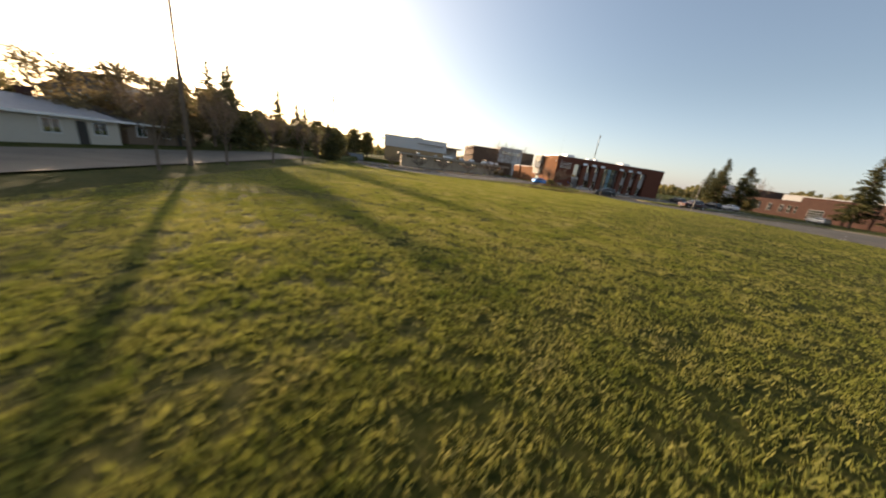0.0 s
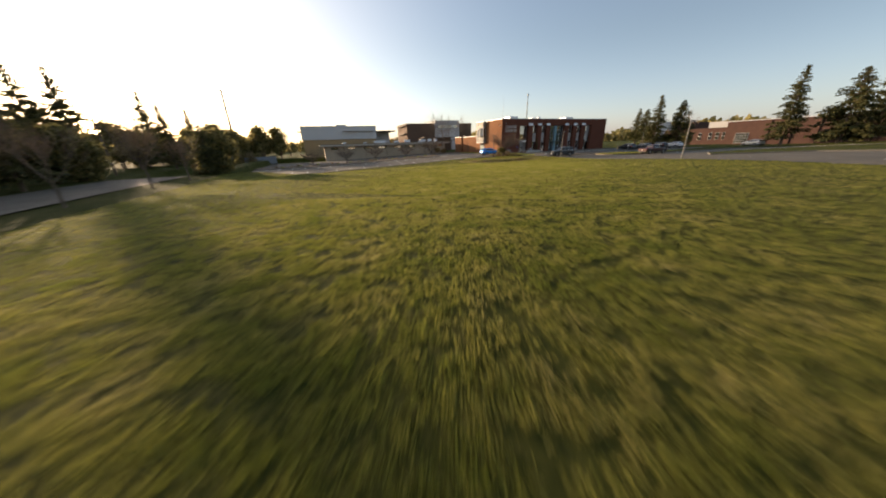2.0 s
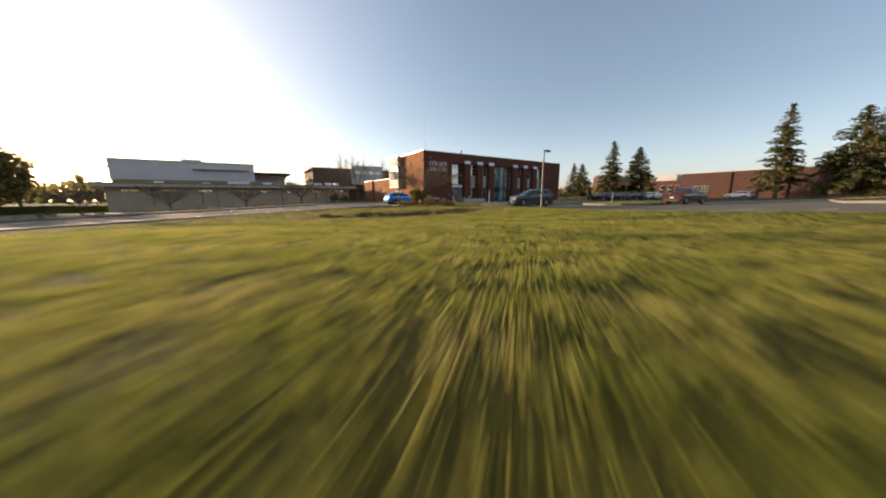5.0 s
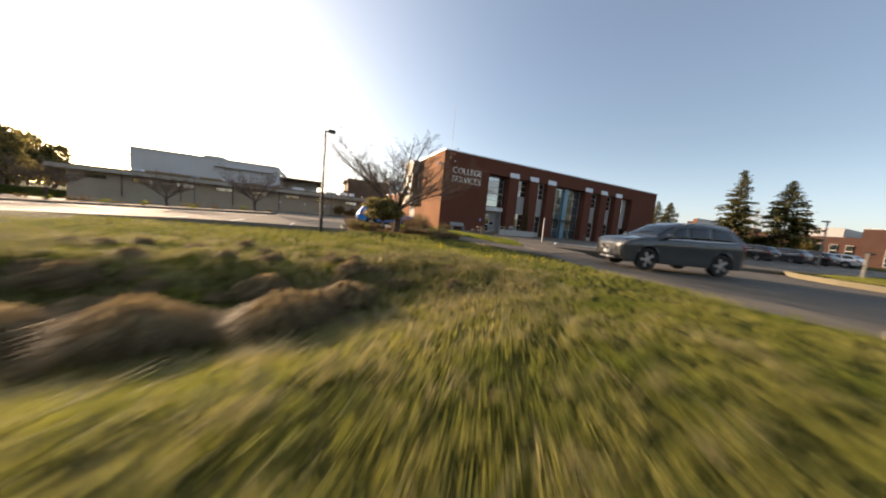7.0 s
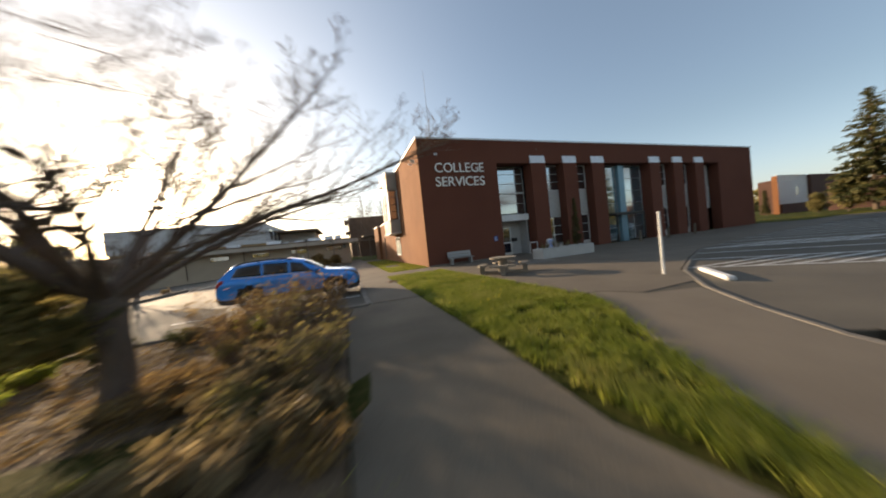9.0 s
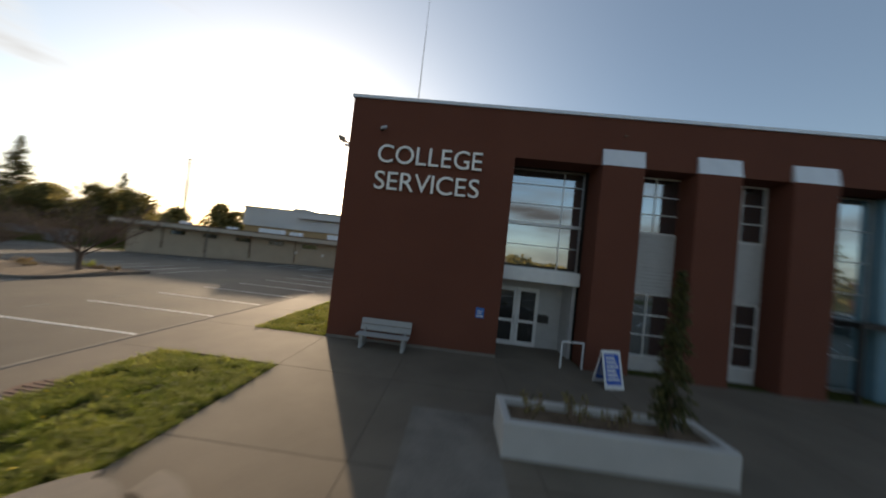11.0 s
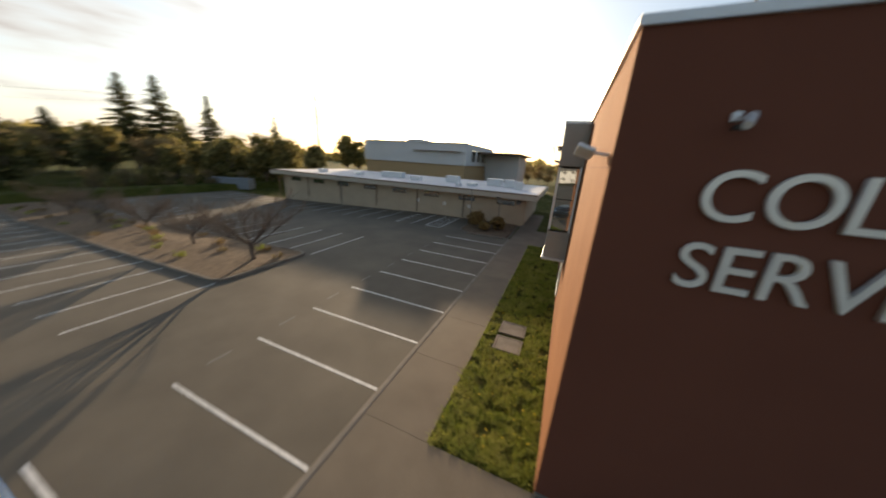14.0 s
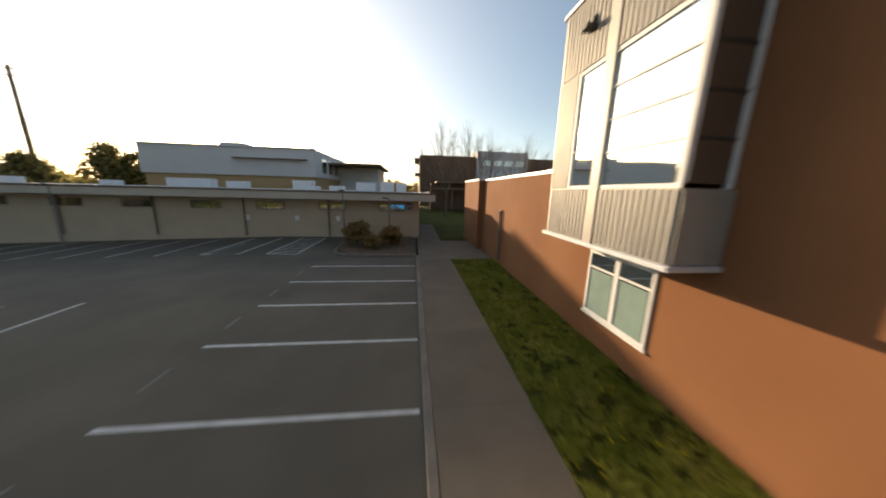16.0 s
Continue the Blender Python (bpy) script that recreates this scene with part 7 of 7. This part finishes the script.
for k, (x, y, s) in enumerate(((5.5, 55, 1.0), (9, 58, 0.95), (17, 62, 1.0), (-24, 110, 0.9), (-60, 75, 0.7), (95, -48, 0.8), (90, 4, 0.8))):
    copy_thing(BT, pose(x, y, 0, 0, 0, 80 * k) @ Matrix.Scale(s, 4))
for k in range(9):
    copy_thing(EVG[2], pose(-20 + 4.2 * k, 118 + 3 * (k % 3), 0, 0, 0, 45 * k) @ Matrix.Scale(0.8 + 0.1 * (k % 3), 4))

# distant woods on the horizon, one ring
rw = np.random.default_rng(5)
n_ = 16000
ang, dist = rw.uniform(0, 2 * np.pi, n_), rw.uniform(300, 420, n_)
ridge = 7 + 4 * np.sin(ang * 7) + 3 * np.sin(ang * 23 + 1) + 2 * np.sin(ang * 61)
cz = rw.uniform(0, 1, n_) ** 0.8 * (ridge + 3)
v, f = cards_mesh(np.stack([np.cos(ang) * dist, np.sin(ang) * dist, cz], axis=1), rw.normal(0, 1, (n_, 3)), rw.normal(0, 1, (n_, 3)) + np.array([0, 0, 0.6]), rw.uniform(3, 6, n_), rw.uniform(3, 7, n_))
tagged(mesh_part("far_woods", v, f, LEAF, None, "distant band of dark woods on the horizon", "stuff"), category="woods")

# ---- grass and flowers ----
def tufts(name, pts, zf, hmin, hmax, width, per, material, label, seed, lean=0.5, bent=True):
    """Blades of grass in tufts at plan points, bent or straight: one mesh."""
    r = np.random.default_rng(seed)
    p = np.repeat(np.asarray(pts, float), per, axis=0)
    p += r.normal(0, 0.035 if hmax < 0.25 else 0.09, p.shape)
    z = np.repeat(np.array([zf(x, y) for x, y in pts]), per)
    n = len(p)
    h = r.uniform(hmin, hmax, n)
    a, ln = r.uniform(0, 2 * np.pi, n), r.uniform(0.15, lean + 0.3, n)
    w = width * r.uniform(0.6, 1.3, n)
    base = np.stack([p[:, 0], p[:, 1], z - 0.01], axis=1)
    s = np.stack([-np.sin(a), np.cos(a), np.zeros(n)], axis=1) * w[:, None] / 2
    d = np.stack([np.cos(a) * ln, np.sin(a) * ln, np.ones(n)], axis=1)
    d2 = np.stack([np.cos(a) * ln * 2.2, np.sin(a) * ln * 2.2, np.ones(n) * 0.9], axis=1)
    mid = base + d * h[:, None] * 0.55
    tip = base + d2 * h[:, None]
    if not bent:
        i = np.arange(n)[:, None] * 3
        verts = np.stack([base - s, base + s, base + d * h[:, None]], axis=1).reshape(-1, 3)
        return tagged(mesh_part(name, verts.tolist(), np.concatenate([i, i + 1, i + 2], axis=1).tolist(), material, None, label, "stuff"), category="grass")
    verts = np.stack([base - s, base + s, mid + s * 0.8, mid - s * 0.8, tip], axis=1).reshape(-1, 3)
    i = np.arange(n)[:, None] * 5
    faces = np.concatenate([i, i + 1, i + 2, i + 3], axis=1).tolist() + np.concatenate([i + 3, i + 2, i + 4], axis=1).tolist()
    return tagged(mesh_part(name, verts.tolist(), faces, material, None, label, "stuff"), category="grass")


def lane(rows, half, n, seed):
    """Points scattered round a plan polyline, thinning outwards."""
    r = random.Random(seed)
    segs = [(Vector(a), Vector(b)) for a, b in zip(rows, rows[1:])]
    tot = sum((b - a).length for a, b in segs)
    out = []
    for a, b in segs:
        d = (b - a).normalized()
        for _ in range(int(n * (b - a).length / tot)):
            off = r.gauss(0, half)
            q = a.lerp(b, r.random()) + Vector((-d.y, d.x)) * off
            if noise.noise((q.x * 2.1, q.y * 2.1, 3)) + 0.5 * noise.noise((q.x * 6, q.y * 6, 1)) < -0.22:
                continue
            if q.y < -16.2 and -60 < q.x < kerb_x(q.y) - 0.4 and not (q.x > -7.5 and q.y > -27):
                out.append((q.x, q.y))
    return out


LANE = [(-52, -83), (-50, -72), (-43, -59), (-31, -46), (-17, -34), (-10.5, -25), (-8, -19)]
tufts("grass_field", lane(LANE, 5.0, 175000, 3), ground_z, 0.03, 0.1, 0.024, 3, BLADE, "short sunlit lawn grass blades", 4, bent=False)
tufts("grass_field", lane(LANE[:4], 6.0, 100000, 21), ground_z, 0.03, 0.08, 0.013, 5, BLADE, "fine short lawn grass at the start of the flight", 14, bent=False)
ri = random.Random(31)
tufts("grass_island", [(ri.uniform(7.3, 26), ri.uniform(-31.0, -25.2)) for _ in range(7000)], lambda x, y: 0.04 if y < -24.2 - 0.23 * max(0.0, x - 9.2) - 0.3 and (x > 8.6 or -29.5 < y < -25.9) else -0.3, 0.04, 0.1, 0.02, 4, BLADE, "lawn grass on the car park island", 33, bent=False)
rw = random.Random(15)
wide = [(rw.uniform(-62, -5), rw.uniform(-90, -17.2)) for _ in range(150000)]
wide = [q for q in wide if -66 < q[0] < kerb_x(q[1]) - 0.4]
tufts("grass_wide", wide, ground_z, 0.035, 0.09, 0.02, 4, BLADE, "sunlit uneven lawn grass of the whole field", 24, 0.7, bent=False)
bank = [(random.Random(k).uniform(-20, -5.3), random.Random(k + 9999).uniform(-33, -15.2)) for k in range(14000)]
bank = [p for p in bank if p[1] < -15.5 + 0.04 * min(0, p[0] + 11.5) and not (p[0] > -6.9 and p[1] > -16.5)]
tufts("grass_near_bank", bank, ground_z, 0.05, 0.15, 0.016, 4, BLADE, "rough lawn grass on the bank", 5)
def mound(centres, seed):
    """Arching blades thrown outwards from the heart of each clump: one mesh."""
    r = np.random.default_rng(seed)
    vs, fs = [], []
    for x, y, rad, hgt in centres:
        n = int(900 * rad / 0.5)
        a, q = r.uniform(0, 2 * np.pi, n), np.sqrt(r.uniform(0, 1, n))
        bx, by = x + np.cos(a) * q * rad * 0.6, y + np.sin(a) * q * rad * 0.5
        h, out = hgt * r.uniform(0.55, 1.15, n) * (1.15 - 0.5 * q), rad * (0.15 + 0.6 * q) * r.uniform(0.4, 1.0, n)
        z0 = np.array([ground_z(u, v) for u, v in zip(bx, by)]) - 0.02
        a = a + r.normal(0, 0.5, n)
        sx, sy = -np.sin(a) * 0.009, np.cos(a) * 0.009
        for k in range(n):
            c, s = math.cos(a[k]), math.sin(a[k])
            b = len(vs)
            vs += [(bx[k] - sx[k], by[k] - sy[k], z0[k]), (bx[k] + sx[k], by[k] + sy[k], z0[k]), (bx[k] + c * out[k] * 0.45 + sx[k], by[k] + s * out[k] * 0.45 + sy[k], z0[k] + h[k]), (bx[k] + c * out[k] * 0.45 - sx[k], by[k] + s * out[k] * 0.45 - sy[k], z0[k] + h[k]), (bx[k] + c * out[k] * 1.2, by[k] + s * out[k] * 1.2, z0[k] + h[k] * 0.75)]
            fs += [(b, b + 1, b + 2, b + 3), (b + 3, b + 2, b + 4)]
    return vs, fs


rc = random.Random(12)
hearts = [(-14.3, -26.0, 0.85, 0.62), (-12.75, -25.8, 0.7, 0.58), (-13.5, -24.7, 0.6, 0.45), (-15.6, -25.0, 0.7, 0.5), (-17.0, -25.2, 0.8, 0.55), (-18.6, -24.8, 0.8, 0.55), (-20.2, -25.1, 0.75, 0.5), (-16.2, -24.1, 0.55, 0.4), (-19.4, -24.0, 0.6, 0.4), (-22.0, -24.9, 0.7, 0.45), (-12.0, -24.3, 0.45, 0.35)]
hearts += [(rc.uniform(-19, -9.3), rc.uniform(-26.5, -21.5), rc.uniform(0.2, 0.36), rc.uniform(0.16, 0.28)) for _ in range(60)]
hearts = [(a, b + 0.5, 0.78 * c, 0.75 * d) for a, b, c, d in hearts]
hearts = [p for p in hearts if p[0] < -10.6 or p[1] < -23.2]
hearts += [(-14.5, -25.6, 0.75, 0.6), (-13.1, -25.55, 0.66, 0.58), (-15.9, -25.3, 0.7, 0.55), (-12.2, -25.0, 0.5, 0.4)]
v, f = mound(hearts, 6)
tagged(mesh_part("dry_grass", v, f, DRY, None, "clumps of dry brown grass in the hollow", "stuff"), category="grass")
rough = [(rc.uniform(-24, -8.6), rc.gauss(-24.2, 2.2)) for _ in range(5200)]
tufts("rough_grass", [p for p in rough if p[1] < -18.5 and noise.noise((p[0] * 1.3, p[1] * 1.3, 2)) > -0.15], ground_z, 0.08, 0.24, 0.014, 9, STRAW, "long pale uncut grass round the hollow", 16, 0.8)
tussocks = [(rc.gauss(-10.4, 1.1), rc.gauss(-24.6, 1.2)) for _ in range(420)]
tufts("straw_tussocks", [p for p in tussocks if p[0] < kerb_x(p[1]) - 1.2], ground_z, 0.06, 0.2, 0.012, 26, STRAW, "pale straw tussocks at the edge of the hollow", 17, 1.0)
lawns = [(random.Random(k).uniform(-2.75, -0.02), random.Random(k + 4000).uniform(0.05, 21.3)) for k in range(12000)]
lawns = [p for p in lawns if noise.noise((p[0] * 2.3, p[1] * 2.3, 6)) > -0.28 and not (-2.25 < p[0] < -1.02 and 4.7 < p[1] < 7.05)]
tufts("grass_side", lawns, lambda x, y: -0.03, 0.06, 0.17, 0.015, 6, LUSH, "lush green grass strip by the orange wall", 7)
patch = [(x, y) for x, y in [(random.Random(k).uniform(-3.5, 0.0), random.Random(k + 5000).uniform(-18.0, -2.8)) for k in range(16000)] if x < min(-0.04, kerb_x(y) - 0.06) and x > (-3.27 if y > -16 else -3.27 + (-16 - y) * 0.1) and noise.noise((x * 2.3, y * 2.3, 5)) > -0.28]
tufts("grass_patch", patch, lambda x, y: -0.03, 0.06, 0.18, 0.016, 6, LUSH, "green lawn patch between footpath and plaza", 8)


def daffodil(m, seed):
    r = random.Random(seed)
    fl = thing("daffodil", m, "yellow daffodil flower with green stem in the lawn", "flower", "daffodils")
    h = r.uniform(0.16, 0.28)
    part("stem", tube(bmesh.new(), (0, 0, -0.02), (0.02, 0.0, h), 0.005, 0.004, 4), LUSH, fl)
    bm = bmesh.new()
    for i in range(6):
        a = i * math.pi / 3
        c = Vector((0.02, 0, h))
        q = [c, c + Vector((0.02 * math.cos(a - 0.5), 0.012, 0.02 * math.sin(a - 0.5))), c + Vector((0.05 * math.cos(a), 0.004, 0.05 * math.sin(a))), c + Vector((0.02 * math.cos(a + 0.5), 0.012, 0.02 * math.sin(a + 0.5)))]
        bm.faces.new([bm.verts.new(v) for v in q])
    tube(bm, (0.02, 0.0, h), (0.02, -0.045, h + 0.005), 0.012, 0.02, 8)
    part("bloom", bm, PETAL, fl)
    return fl


d0 = [daffodil(pose(-8.8, -21.0, ground_z(-8.8, -21.0)), k) for k in range(3)]
rd = random.Random(77)
for k in range(52):
    x, y = rd.gauss(-7.2, 0.9), rd.uniform(-23.5, -18.6)
    if x > -5.5:
        x = -5.5 - rd.random()
    copy_thing(d0[k % 3], pose(x, y, ground_z(x, y), 0, 0, rd.uniform(0, 360)) @ Matrix.Scale(0.6, 4))
for k in range(26):
    x, y = rd.uniform(-2.5, -0.3), rd.uniform(7.5, 13)
    copy_thing(d0[k % 3], pose(x, y, -0.03, 0, 0, rd.uniform(0, 360)) @ Matrix.Scale(0.6, 4))

# dandelions in the strip by the orange wall and in the patch
rd = random.Random(77)
v, f = [], []
for k in range(150):
    x, y = (rd.uniform(-2.7, -0.1), rd.uniform(0.2, 20.5)) if k < 110 else (rd.uniform(-3.1, -0.6), rd.uniform(-14.0, -3.2))
    if -2.3 < x < -0.95 and 4.6 < y < 7.1:
        continue
    b, h, rad = len(v), rd.uniform(0.07, 0.15), rd.uniform(0.016, 0.026)
    v.append((x, y, h + 0.012))
    v += [(x + rad * math.cos(i * math.pi / 4), y + rad * math.sin(i * math.pi / 4), h + rd.uniform(-0.006, 0.006)) for i in range(8)]
    v.append((x, y, h - 0.012))
    for i in range(8):
        f += [(b, b + 1 + i, b + 1 + (i + 1) % 8), (b + 9, b + 1 + (i + 1) % 8, b + 1 + i)]
tagged(mesh_part("dandelions", v, f, PETAL, None, "scattered yellow dandelion heads in the green grass", "stuff"), category="flower")
